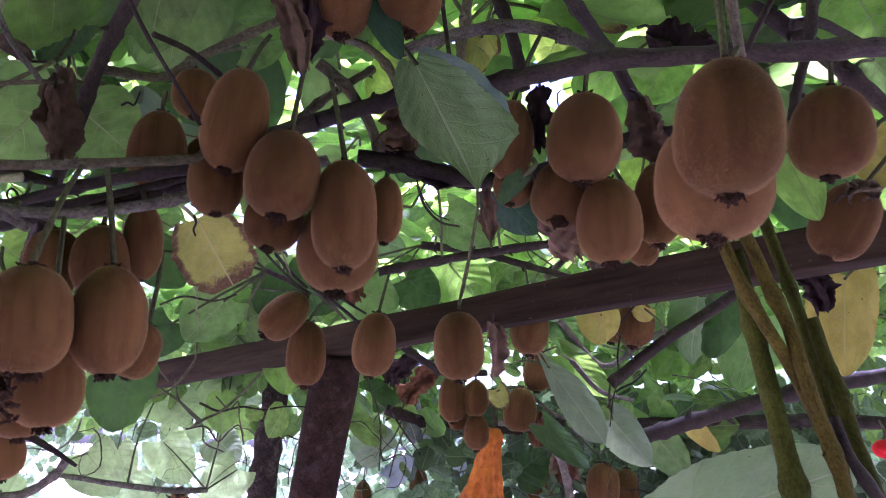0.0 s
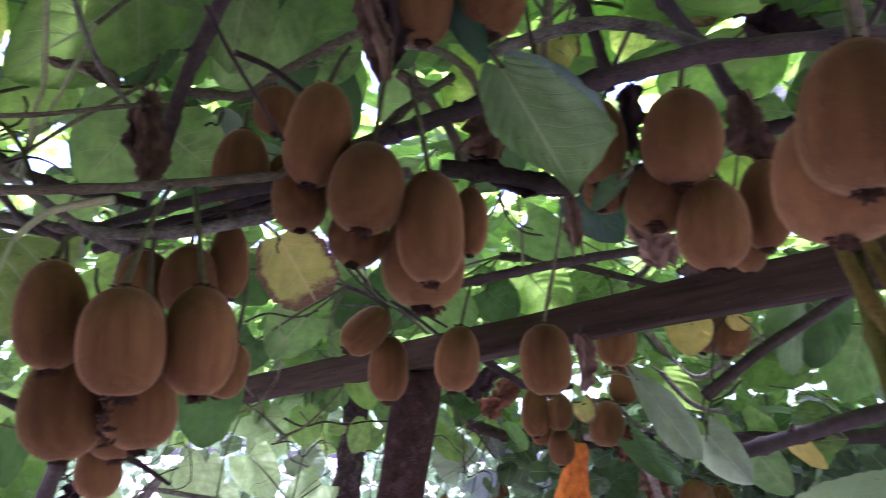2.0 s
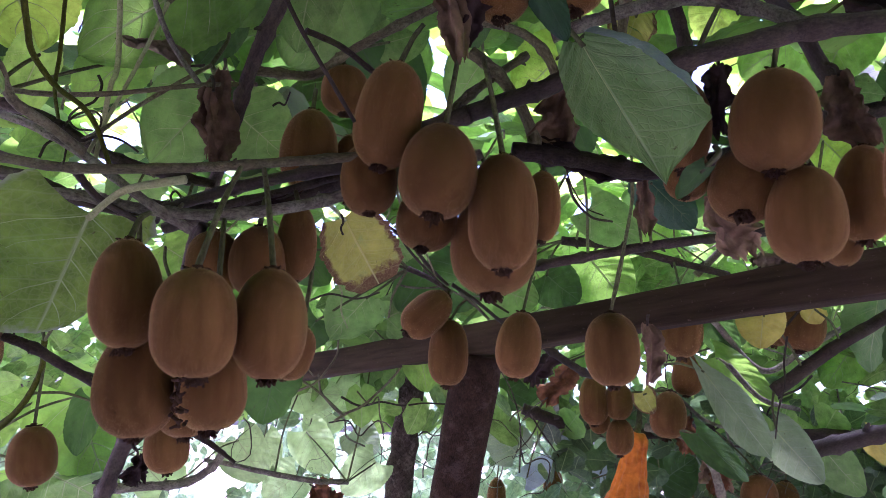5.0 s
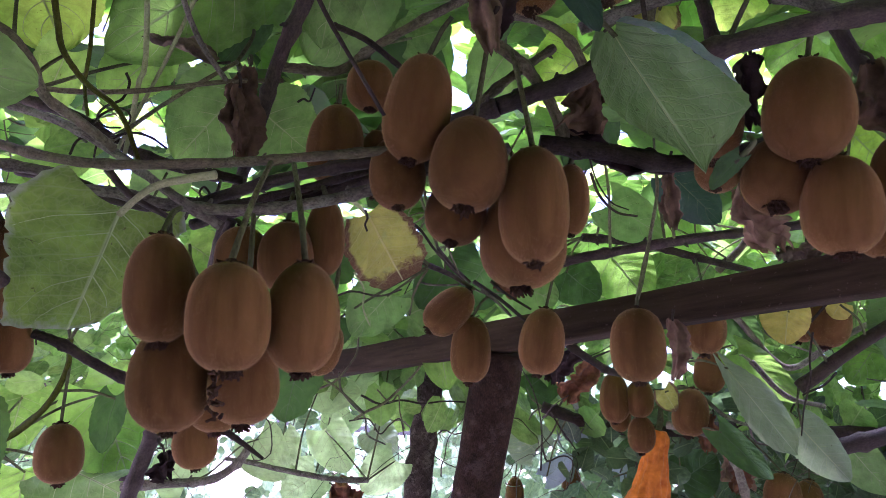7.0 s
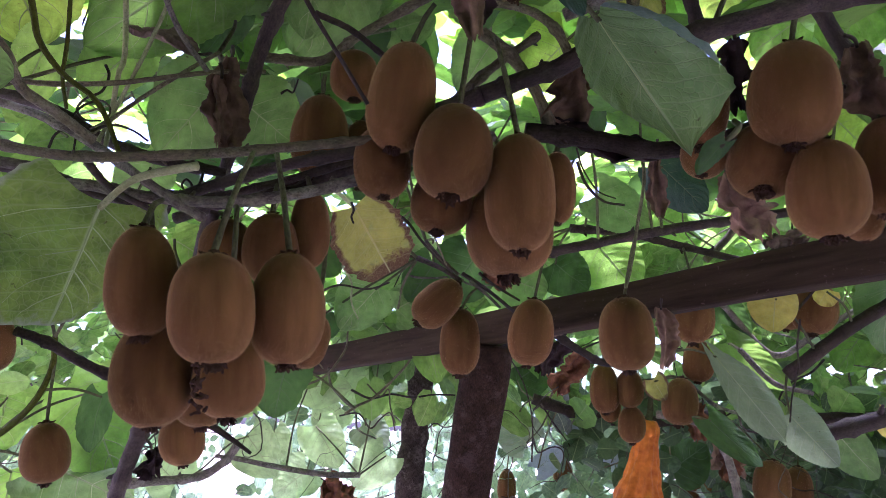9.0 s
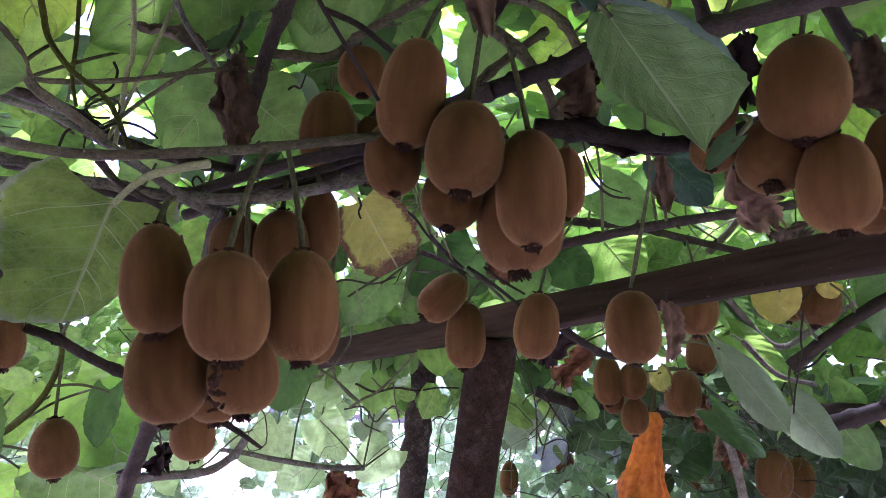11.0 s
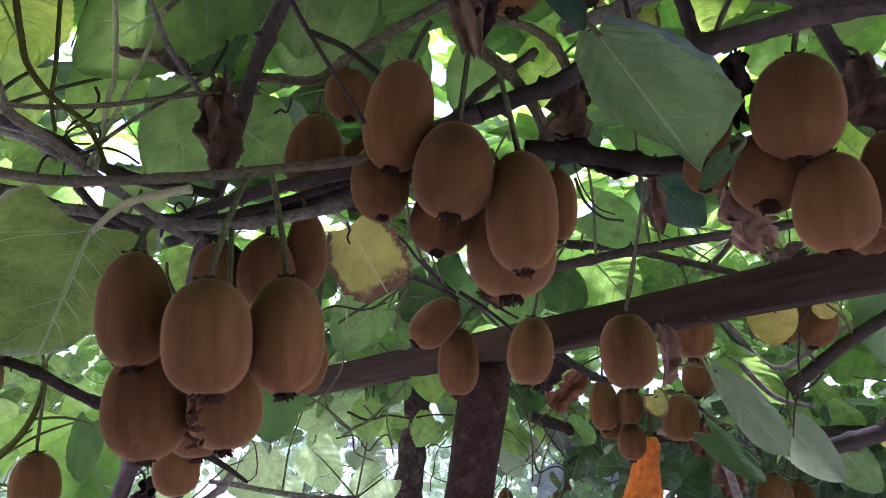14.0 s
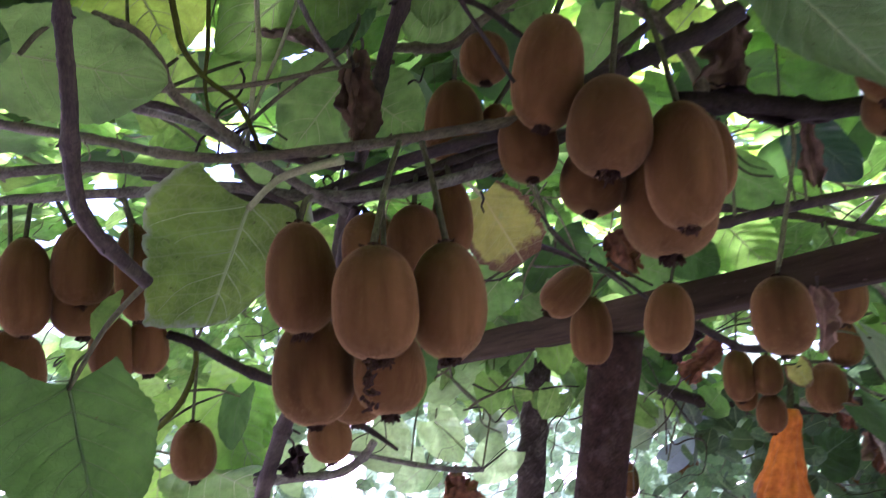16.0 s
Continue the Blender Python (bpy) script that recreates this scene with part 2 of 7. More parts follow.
DRYPINK = plain("dry_pinkish_leaf", (0.30, 0.200, 0.125), (0.085, 0.048, 0.030), 60, 0.85, 0.8, 0.002)
GOURD = plain("orange_gourd_skin", (0.60, 0.195, 0.010), (0.30, 0.075, 0.006), 90, 0.5, 0.7, 0.004)
RED = plain("red_petal", (0.75, 0.03, 0.02), (0.55, 0.015, 0.012), 60, 0.5, 0.2)
PALEVEIN = plain("pale_leaf_vein", (0.38, 0.46, 0.22), (0.28, 0.35, 0.15), 60, 0.6, 0.1)
DEEPVEIN = plain("dark_leaf_vein", (0.11, 0.18, 0.08), (0.08, 0.13, 0.05), 60, 0.6, 0.1)
VEIN = plain("leaf_vein", (0.36, 0.43, 0.20), (0.27, 0.33, 0.14), 60, 0.6, 0.1)
YVEIN = plain("yellow_leaf_vein", (0.55, 0.50, 0.16), (0.42, 0.36, 0.10), 60, 0.6, 0.1)
SOIL = plain("pale_gravel_soil", (0.34, 0.30, 0.25), (0.22, 0.19, 0.15), 30, 0.95, 0.8, 0.02)
LEAF = leaf_material("leaf_underside_green", (0.115, 0.18, 0.075), (0.18, 0.26, 0.12), (0.335, 0.606, 0.112), trans=0.55)
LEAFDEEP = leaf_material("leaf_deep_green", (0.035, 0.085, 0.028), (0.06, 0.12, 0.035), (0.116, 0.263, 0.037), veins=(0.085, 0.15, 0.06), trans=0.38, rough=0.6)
LEAFBRIGHT = leaf_material("leaf_backlit_green", (0.09, 0.185, 0.05), (0.13, 0.23, 0.065), (0.430, 0.769, 0.100), trans=0.66)
LEAFPALE = leaf_material("leaf_pale_silvery", (0.130, 0.235, 0.100), (0.178, 0.285, 0.138), (0.255, 0.405, 0.100), veins=(0.36, 0.42, 0.27), trans=0.35)
LEAFMINT = leaf_material("leaf_underside_whitish_felt", (0.22, 0.34, 0.165), (0.29, 0.42, 0.215), (0.30, 0.46, 0.14), veins=(0.42, 0.50, 0.32), trans=0.35)
LEAFBLUE = leaf_material("leaf_upper_side_glossy", (0.03, 0.075, 0.05), (0.045, 0.095, 0.06), (0.086, 0.214, 0.046), veins=(0.07, 0.12, 0.075), trans=0.22, rough=0.24)
# pale blue base colour stands in for the sky mirrored on glossy leaves
LEAFSKYSHEEN = leaf_material("leaf_painted_sky_sheen", (0.30, 0.38, 0.42), (0.38, 0.46, 0.50), (0.24, 0.36, 0.30), veins=(0.45, 0.52, 0.54), trans=0.25, rough=0.35)
LEAFYELLOW = leaf_material("leaf_yellowing", (0.40, 0.385, 0.075), (0.50, 0.475, 0.11), (0.60, 0.56, 0.10), veins=(0.60, 0.55, 0.28), trans=0.45, blot=(0.36, 0.38, 0.10), edge=(0.20, 0.10, 0.055), edge_at=0.96)
LEAFGOLD = leaf_material("leaf_golden_yellow", (0.50, 0.41, 0.07), (0.60, 0.50, 0.10), (0.68, 0.55, 0.09), veins=(0.62, 0.56, 0.25), trans=0.5)
# through colour and share raised to imitate strong light from behind
LEAFLIME = leaf_material("leaf_lime_lit_through", (0.14, 0.22, 0.035), (0.19, 0.27, 0.045), (0.651, 0.920, 0.104), veins=(0.34, 0.42, 0.10), trans=0.84)
LEAFSAGE = leaf_material("leaf_sage_green", (0.095, 0.165, 0.034), (0.22, 0.31, 0.08), (0.494, 0.728, 0.089), veins=(0.40, 0.47, 0.24), trans=0.5, edge=(0.42, 0.45, 0.34), edge_at=1.10)
LEAFSILVER = leaf_material("leaf_silver_underside", (0.185, 0.255, 0.150), (0.245, 0.320, 0.200), (0.281, 0.408, 0.150), veins=(0.42, 0.47, 0.35), trans=0.3)
# paler leaf copy: the brightness of the open area is put into its colours
LEAFOPENLIT = leaf_material("leaf_painted_open_light", (0.20, 0.29, 0.13), (0.30, 0.40, 0.20), (0.596, 0.853, 0.328), veins=(0.40, 0.48, 0.26), trans=0.58)
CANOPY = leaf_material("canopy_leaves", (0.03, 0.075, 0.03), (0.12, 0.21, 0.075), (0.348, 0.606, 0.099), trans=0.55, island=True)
# lighter copy of the canopy leaves, with sunlight put into both colours
TOPLEAF = leaf_material("top_leaves_painted_sunlit", (0.06, 0.125, 0.04), (0.14, 0.23, 0.07), (0.557, 0.832, 0.129), trans=0.66, island=True)
# darker copy of the undergrowth: the shade behind the gourd is in its colours
UNDERDARK = leaf_material("undergrowth_painted_shade", (0.015, 0.036, 0.022), (0.052, 0.094, 0.048), (0.116, 0.223, 0.055), trans=0.35, island=True, rough=0.4)
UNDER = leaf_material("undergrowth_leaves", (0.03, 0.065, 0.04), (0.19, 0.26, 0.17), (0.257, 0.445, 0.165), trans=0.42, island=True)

# ---- builders ----


def link_mesh(name, bm, material, smooth=True):
    me = bpy.data.meshes.new(name)
    bm.to_mesh(me)
    bm.free()
    if material:
        me.materials.append(material)
    if smooth:
        me.polygons.foreach_set("use_smooth", [True] * len(me.polygons))
    return me


def part(name, bm, material, parent, label="", smooth=True):
    ob = new(name, link_mesh(name, bm, material, smooth))
    ob.parent = parent
    if label:
        tagged(ob, label)
    return ob


def empty(name, m, label, category, group=""):
    ob = new(name)
    ob.empty_display_size = 0.01
    ob.matrix_world = m
    return tagged(ob, label, category, group)


def glide(points, step=5):
    """Smooth (Catmull-Rom) points through a short row of knots."""
    p = [Vector(q) for q in points]
    if len(p) < 3:
        return [p[0].lerp(p[-1], i / 8) for i in range(9)]
    p = [2 * p[0] - p[1]] + p + [2 * p[-1] - p[-2]]
    out = []
    for i in range(1, len(p) - 2):
        a, b, c, d = p[i - 1:i + 3]
        for k in range(step):
            t = k / step
            out.append(0.5 * (2 * b + (c - a) * t + (2 * a - 5 * b + 4 * c - d) * t * t + (3 * b - a - 3 * c + d) * t ** 3))
    out.append(p[-2])
    return out


def tube(points, r0, r1, sides=9, rough=0.08, seed=0, nodes=0.0, step=5, bm=None):
    """A round, slightly uneven stem along knots; nodes: spacing in metres of swollen joints. UV in metres: around, along."""
    bm = bm or bmesh.new()
    layer = bm.loops.layers.uv.verify()
    line = glide(points, step)
    n = len(line)
    rings, run, side = [], 0.0, None
    for i, q in enumerate(line):
        tan = (line[min(i + 1, n - 1)] - line[max(i - 1, 0)]).normalized()
        if side is None:
            side = tan.orthogonal().normalized()
        side = (side - tan * side.dot(tan)).normalized()
        up = tan.cross(side)
        if i:
            run += (q - line[i - 1]).length
        r = r0 + (r1 - r0) * i / max(n - 1, 1)
        if nodes:
            r *= 1 + 0.28 * math.exp(-((run / nodes) % 1.0 - 0.5) ** 2 / 0.006)
        r *= 1 + 0.5 * rough * noise.noise(Vector((run / max(6 * r0, 0.001), seed * 1.7, 4.0)))
        ring = []
        for k in range(sides):
            a = 2 * math.pi * k / sides
            d = side * math.cos(a) + up * math.sin(a)
            at = (q + d * r) * (0.35 / max(r, 0.0005)) + Vector((seed, seed * 2.3, 0))
            bumpy = 1 + rough * noise.noise(at) + 0.5 * rough * noise.noise(at * 2.6)
            ring.append(bm.verts.new(q + d * r * bumpy))
        rings.append((ring, run))
    girth = 2 * math.pi * r0 / sides
    for (a, s0), (b, s1) in zip(rings, rings[1:]):
        for k in range(sides):
            f = bm.faces.new((a[k], a[(k + 1) % sides], b[(k + 1) % sides], b[k]))
            for lp, uv in zip(f.loops, ((k * girth, s0), ((k + 1) * girth, s0), ((k + 1) * girth, s1), (k * girth, s1))):
                lp[layer].uv = uv
    bm.faces.new(rings[0][0][::-1])
    bm.faces.new(rings[-1][0])
    return bm


def cane(points, r0, r1, material, label, name="vine_cane", category="vine", nodes=0.05, rough=0.13, sides=12, kind=""):
    """One woody vine, from knots in metres."""
    global SEED
    SEED += 1
    ob = new(name, link_mesh(name, tube(points, r0, r1, sides, rough, SEED, nodes, 12), material))
    if nodes:
        line = glide(points, 8)
        run, k = 0.0, 0
        for a, b in zip(line, line[1:]):
            run += (b - a).length
            if run > nodes * (k + 0.5):
                k += 1
                tan = (b - a).normalized()
                out = tan.orthogonal().normalized()
                out.rotate(Matrix.Rotation(2.4 * k + SEED, 3, tan))
                tip = a + out * r0 * 1.75 + tan * r0 * 0.5
                o = part("bud", tube([a + out * r0 * 0.8, a + out * r0 * 1.35 + tan * r0 * 0.25, tip], r0 * 0.42, r0 * 0.12, 6, 0.25, k, 0, 3), material, ob)
    return tagged(ob, label, category, "vines of the arbour", kind)


SEED = 0


def fruit_mesh(seed):
    """Unit fruit: 1 long, 1 wide, stem end up; a blunt, slightly uneven barrel."""
    rnd = random.Random(seed)
    p, q = rnd.uniform(2.25, 2.6), rnd.uniform(2.0, 2.15)
    rnd_egg = rnd.uniform(0.04, 0.11)
    bm = bmesh.new()
    rows, cols = 26, 32
    rings = []
    for i in range(1, rows):
        a = math.pi * i / rows
        z = 0.5 * math.cos(a)
        r = 0.5 * (1 - abs(2 * z) ** p) ** (1 / q)
        r *= 1 - rnd_egg * (2 * z)
        ring = []
        for k in range(cols):
            b = 2 * math.pi * k / cols
            d = Vector((math.cos(b), math.sin(b), 0))
            w = 1 + 0.03 * noise.noise(Vector((d.x * 1.3, d.y * 1.3, z * 1.4 + 7 * seed))) + 0.018 * math.cos(2 * b + seed)
            w += 0.006 * math.cos(9 * b + 3 * noise.noise(Vector((seed, z * 2, 0)))) * (1 - 4 * z * z)
            ring.append(bm.verts.new((d.x * r * w, d.y * r * w, z)))
        rings.append(ring)
    for a, b in zip(rings, rings[1:]):
        for k in range(cols):
            bm.faces.new((a[k], b[k], b[(k + 1) % cols], a[(k + 1) % cols]))
    top, low = bm.verts.new((0, 0, 0.492)), bm.verts.new((0, 0, -0.488))
    for k in range(cols):
        bm.faces.new((top, rings[0][k], rings[0][(k + 1) % cols]))
        bm.faces.new((low, rings[-1][(k + 1) % cols], rings[-1][k]))
    bm.normal_update()
    widest = max(math.hypot(v.co.x, v.co.y) for v in bm.verts)
    for v in bm.verts:
        v.co.x *= 0.505 / widest
        v.co.y *= 0.505 / widest
    bm.normal_update()
    corners = [[v.co.copy() for v in f.verts] for f in bm.faces]
    normals = [f.normal.copy() for f in bm.faces]
    return link_mesh("skin", bm, SKIN), fuzz_mesh(corners, normals, 15000, 0.0008, rnd), fuzz_mesh(corners, normals, 2200, 0.0022, rnd)


def fuzz_mesh(corners, normals, count, thin, rnd):
    """Fine hairs of uneven length standing out of the skin, in units of the fruit."""
    verts, faces = [], []
    for _ in range(count):
        i = rnd.randrange(len(corners))
        q = corners[i]
        a, b = rnd.random(), rnd.random()
        c = q[0].lerp(q[1], a).lerp(q[-1].lerp(q[2], a), b)
        d = (normals[i] + Vector((rnd.uniform(-1, 1), rnd.uniform(-1, 1), rnd.uniform(-1.2, 0.6))) * 0.6).normalized()
        s = d.orthogonal().normalized()
        s.rotate(Matrix.Rotation(rnd.uniform(0, 6.28), 3, d))
        h = rnd.uniform(0.010, 0.021) + 0.012 * rnd.random() ** 4
        n = len(verts)
        verts += [c - s * thin - d * 0.004, c + s * thin - d * 0.004, c + d * h]
        faces.append((n, n + 1, n + 2))
    me = bpy.data.meshes.new("fuzz")
    me.from_pydata(verts, [], faces)
    me.materials.append(FUZZ)
    return me


FRUIT = [fruit_mesh(s) for s in range(6)]


def calyx_mesh(seed):
    """Dried sepals, style stubs and crumbs round the blossom end, in units of the fruit's width."""
    rnd = random.Random(seed)
    bm = bmesh.new()
    for k in range(7):
        a = k * 0.9 + rnd.uniform(-0.4, 0.4)
        d = Vector((math.cos(a), math.sin(a), 0))
        e = Vector((-d.y, d.x, 0)) * rnd.uniform(0.02, 0.045)
        drop = rnd.uniform(-0.06, 0.0)
        pts = [d * 0.015, d * 0.05 + Vector((0, 0, 0.2 * drop - 0.008)), d * rnd.uniform(0.06, 0.115) + Vector((0, 0, drop))]
        wide = (1.0, rnd.uniform(0.9, 1.4), rnd.uniform(0.2, 0.7))
        lo = [(bm.verts.new(p - e * w), bm.verts.new(p + e * w)) for p, w in zip(pts, wide)]
        hi = [(bm.verts.new(p - e * w + Vector((0, 0, 0.016))), bm.verts.new(p + e * w + Vector((0, 0, 0.016)))) for p, w in zip(pts, wide)]
        for i in (0, 1):
            bm.faces.new((lo[i][0], lo[i][1], lo[i + 1][1], lo[i + 1][0]))
            bm.faces.new((hi[i][0], hi[i + 1][0], hi[i + 1][1], hi[i][1]))
            bm.faces.new((lo[i][0], lo[i + 1][0], hi[i + 1][0], hi[i][0]))
            bm.faces.new((lo[i][1], hi[i][1], hi[i + 1][1], lo[i + 1][1]))
    for k in range(38):
        a, r = rnd.uniform(0, 6.3), 0.075 * rnd.random() ** 0.7
        p = Vector((r * math.cos(a), r * math.sin(a), -0.008 + 0.25 * r * r))
        tip = p * rnd.uniform(0.9, 1.5) + Vector((rnd.uniform(-0.025, 0.025), rnd.uniform(-0.025, 0.025), rnd.uniform(-0.075, -0.008)))
        tube([p, (p + tip) / 2 + Vector((rnd.uniform(-0.01, 0.01), 0.008, 0)), tip], rnd.uniform(0.008, 0.018), rnd.uniform(0.004, 0.012), 5, 0.5, k, 0, 2, bm)
    return link_mesh("calyx", bm, CALYX)


CALYXES = [calyx_mesh(s) for s in range(4)]


def cap_mesh():
    """Small dried collar at the stem end, in units of the fruit's width."""
    bm = bmesh.new()
    tube([(0, 0, -0.03), (0, 0, 0.0), (0.004, 0, 0.05)], 0.10, 0.045, 9, 0.5, 3, 0, 3, bm)
    for k in range(5):
        a = k * 1.257 + 0.3
        d = Vector((math.cos(a), math.sin(a), 0))
        tube([d * 0.04, d * 0.10 + Vector((0, 0, 0.015)), d * 0.13 + Vector((0, 0, -0.015 + 0.012 * k))], 0.022, 0.008, 5, 0.2, k, 0, 2, bm)
    return link_mesh("collar", bm, CALYX)


CAP = cap_mesh()
COUNT = 0


def kiwi(centre, axis, long, wide, label, stalk_to=None, bend=0.0, stalk_r=0.0016, remains=None):
    """A hanging kiwifruit: centre, the way its stem end points, its length and width in metres."""
    global COUNT
    COUNT += 1
    rnd = random.Random(COUNT)
    up = Vector(axis).normalized()
    m = Matrix.Translation(centre) @ up.to_track_quat("Z", "Y").to_matrix().to_4x4() @ Matrix.Rotation(rnd.uniform(0, 6.28), 4, "Z")
    ob = empty("kiwifruit", m, label, "kiwifruit", "kiwifruit on the vine")
    body, hair, sparse = FRUIT[COUNT % len(FRUIT)]
    if Vector(centre).y > 0.62:
        hair = sparse
    size = Matrix.Diagonal((wide, wide, long, 1))
    skin = new("skin", body)
    skin.parent, skin.matrix_basis = ob, size
    new("fuzz", hair).parent = skin
    o = new("calyx", CALYXES[COUNT % 4])
    o.parent, o.matrix_basis = ob, Matrix.Translation((0, 0, -0.484 * long)) @ Matrix.Scale(wide * rnd.uniform(1.1, 1.6), 4)
    o = new("collar", CAP)
    o.parent, o.matrix_basis = ob, Matrix.Translation((0, 0, 0.485 * long)) @ Matrix.Scale(1.35 * wide, 4)
    back = m.inverted()
    if remains:
        bm = bmesh.new()
        a, b = back @ Vector(remains[0]), back @ Vector(remains[1])
        for k in range(26):
            q = a.lerp(b, rnd.random()) + Vector((rnd.gauss(0, 1), rnd.gauss(0, 1), rnd.gauss(0, 1))) * 0.0016
            d = Vector((rnd.gauss(0, 1), rnd.gauss(0, 1), rnd.gauss(0, 1))).normalized() * rnd.uniform(0.001, 0.0028)
            tube([q - d, q + Vector((0.0004, 0, 0)), q + d], 0.0007, 0.0010, 5, 0.5, k, 0, 2, bm)
        part("dried_flower", bm, CALYX, ob, "crumbly dark dried flower remains")
    end = back @ Vector(stalk_to) if stalk_to else Vector((rnd.uniform(-0.006, 0.006), rnd.uniform(-0.006, 0.006), 0.5 * long + rnd.uniform(0.03, 0.045)))
    root = Vector((0, 0, 0.49 * long))
    midway = root.lerp(end, 0.5) + Vector((bend, 0, 0.004))
    part("stalk", tube([root, midway, end], stalk_r * 1.15, stalk_r, 7, 0.12, COUNT, 0, 5), STALK, ob)
    return ob


def along_profile(row, u):
    """A half width read from evenly spaced values, eased between them."""
    k = min(max(u, 0.0), 1.0) * (len(row) - 1)
    i = min(int(k), len(row) - 2)
    f = k - i
    f = 0.5 * f + 0.5 * f * f * (3 - 2 * f)
    return row[i] * (1 - f) + row[i + 1] * f


def blade_point(u, v, long, wide, cup, curl, ripple, seed, skew=0.0, notch=0.14, fat=(0.72, 0.72), left=None, right=None, drop=0.0, ragged=0.0):
    """A point of a heart-shaped blade: u 0 to 1 from stalk to tip, v -1 to 1 across; x across, y along, z up."""
    half = 0.5 * wide * (max(0.0, math.sin(math.pi * min(1.0, (0.07 + 0.93 * u)) ** fat[v > 0])) ** 0.52 if u < 1 else 0.0)
    half *= 1 - 0.16 * max(0.0, u - 0.80) / 0.20
    if left:
        half = 0.5 * wide * along_profile(right if v > 0 else left, u)
    half *= 1 + ragged * noise.noise(Vector((u * 6.5, 3.0 if v > 0 else 8.0, seed))) + 0.6 * ragged * noise.noise(Vector((u * 19, 3.0 if v > 0 else 8.0, seed)))
    x = half * v * (1 + skew * (1 if v > 0 else -1))
    y = long * (u - notch * abs(v) ** 1.6 * (1 - u) ** 2.2 * 1.4 - 0.03 * math.sin(math.pi * u) * v * v - drop * v * u ** 3)
    z = cup * wide * v * v * (0.4 + 0.6 * math.sin(math.pi * u)) - curl * long * u * u
    z += ripple * wide * (0.6 + abs(v)) * noise.noise(Vector((x / wide * 3.2 + seed, y / long * 3.2, seed * 1.7)))
    z += 0.012 * wide * math.sin((u - 0.45 * abs(v)) * 7 * 2 * math.pi) * abs(v)
    return Vector((x, y, z))


def blade(long, wide, cup, curl, ripple, seed, nu=20, nv=7, skew=0.0, notch=0.14, fat=(0.72, 0.72), teeth=0.012, **more):
    bm = bmesh.new()
    layer = bm.loops.layers.uv.new("UVMap")
    grid, where = [], {}
    for i in range(nu + 1):
        u, row = i / nu, []
        for j in range(-nv, nv + 1):
            v = j / nv
            w = v * (1 + teeth * (1 if i % 2 else -1)) if abs(j) == nv else v
            vert = bm.verts.new(blade_point(u, w, long, wide, cup, curl, ripple, seed, skew, notch, fat, **more))
            where[vert] = (0.5 + 0.5 * v, u)
            row.append(vert)
        grid.append(row)
    for a, b in zip(grid, grid[1:]):
        for j in range(2 * nv):
            f = bm.faces.new((a[j], a[j + 1], b[j + 1], b[j]))
            for lp in f.loops:
                lp[layer].uv = where[lp.vert]
    return bm


def folded_edge(fold, args, more):
    """The margin of a blade that bends over backwards, from u0 to u1, with a bend of the given radius."""
    u0, u1, bend = fold
    bm = bmesh.new()
    layer = bm.loops.layers.uv.new("UVMap")
    n, arc, grid = 26, 7, []
    for i in range(n + 1):
        t = i / n
        q = blade_point(u0 + (u1 - u0) * t, 1.0, *args, **more)
        r = bend * (1.5 - 0.7 * t) * min(1.0, 5 * (1 - t) + 0.05) * (1 + 0.2 * noise.noise(Vector((t * 5, 1, 2))))
        row = []
        for k in range(arc + 1):
            a = 2.0 * k / arc
            row.append(bm.verts.new(q + Vector((r * math.sin(a), -0.4 * r * math.sin(a), r * (1 - math.cos(a))))))
        grid.append(row)
    for i in range(n):
        for k in range(arc):
            f = bm.faces.new((grid[i][k], grid[i + 1][k], grid[i + 1][k + 1], grid[i][k + 1]))
            for lp, uv in zip(f.loops, ((k, i), (k, i + 1), (k + 1, i + 1), (k + 1, i))):
                lp[layer].uv = (0.55 + 0.4 * uv[0] / arc, uv[1] / n)
    return bm


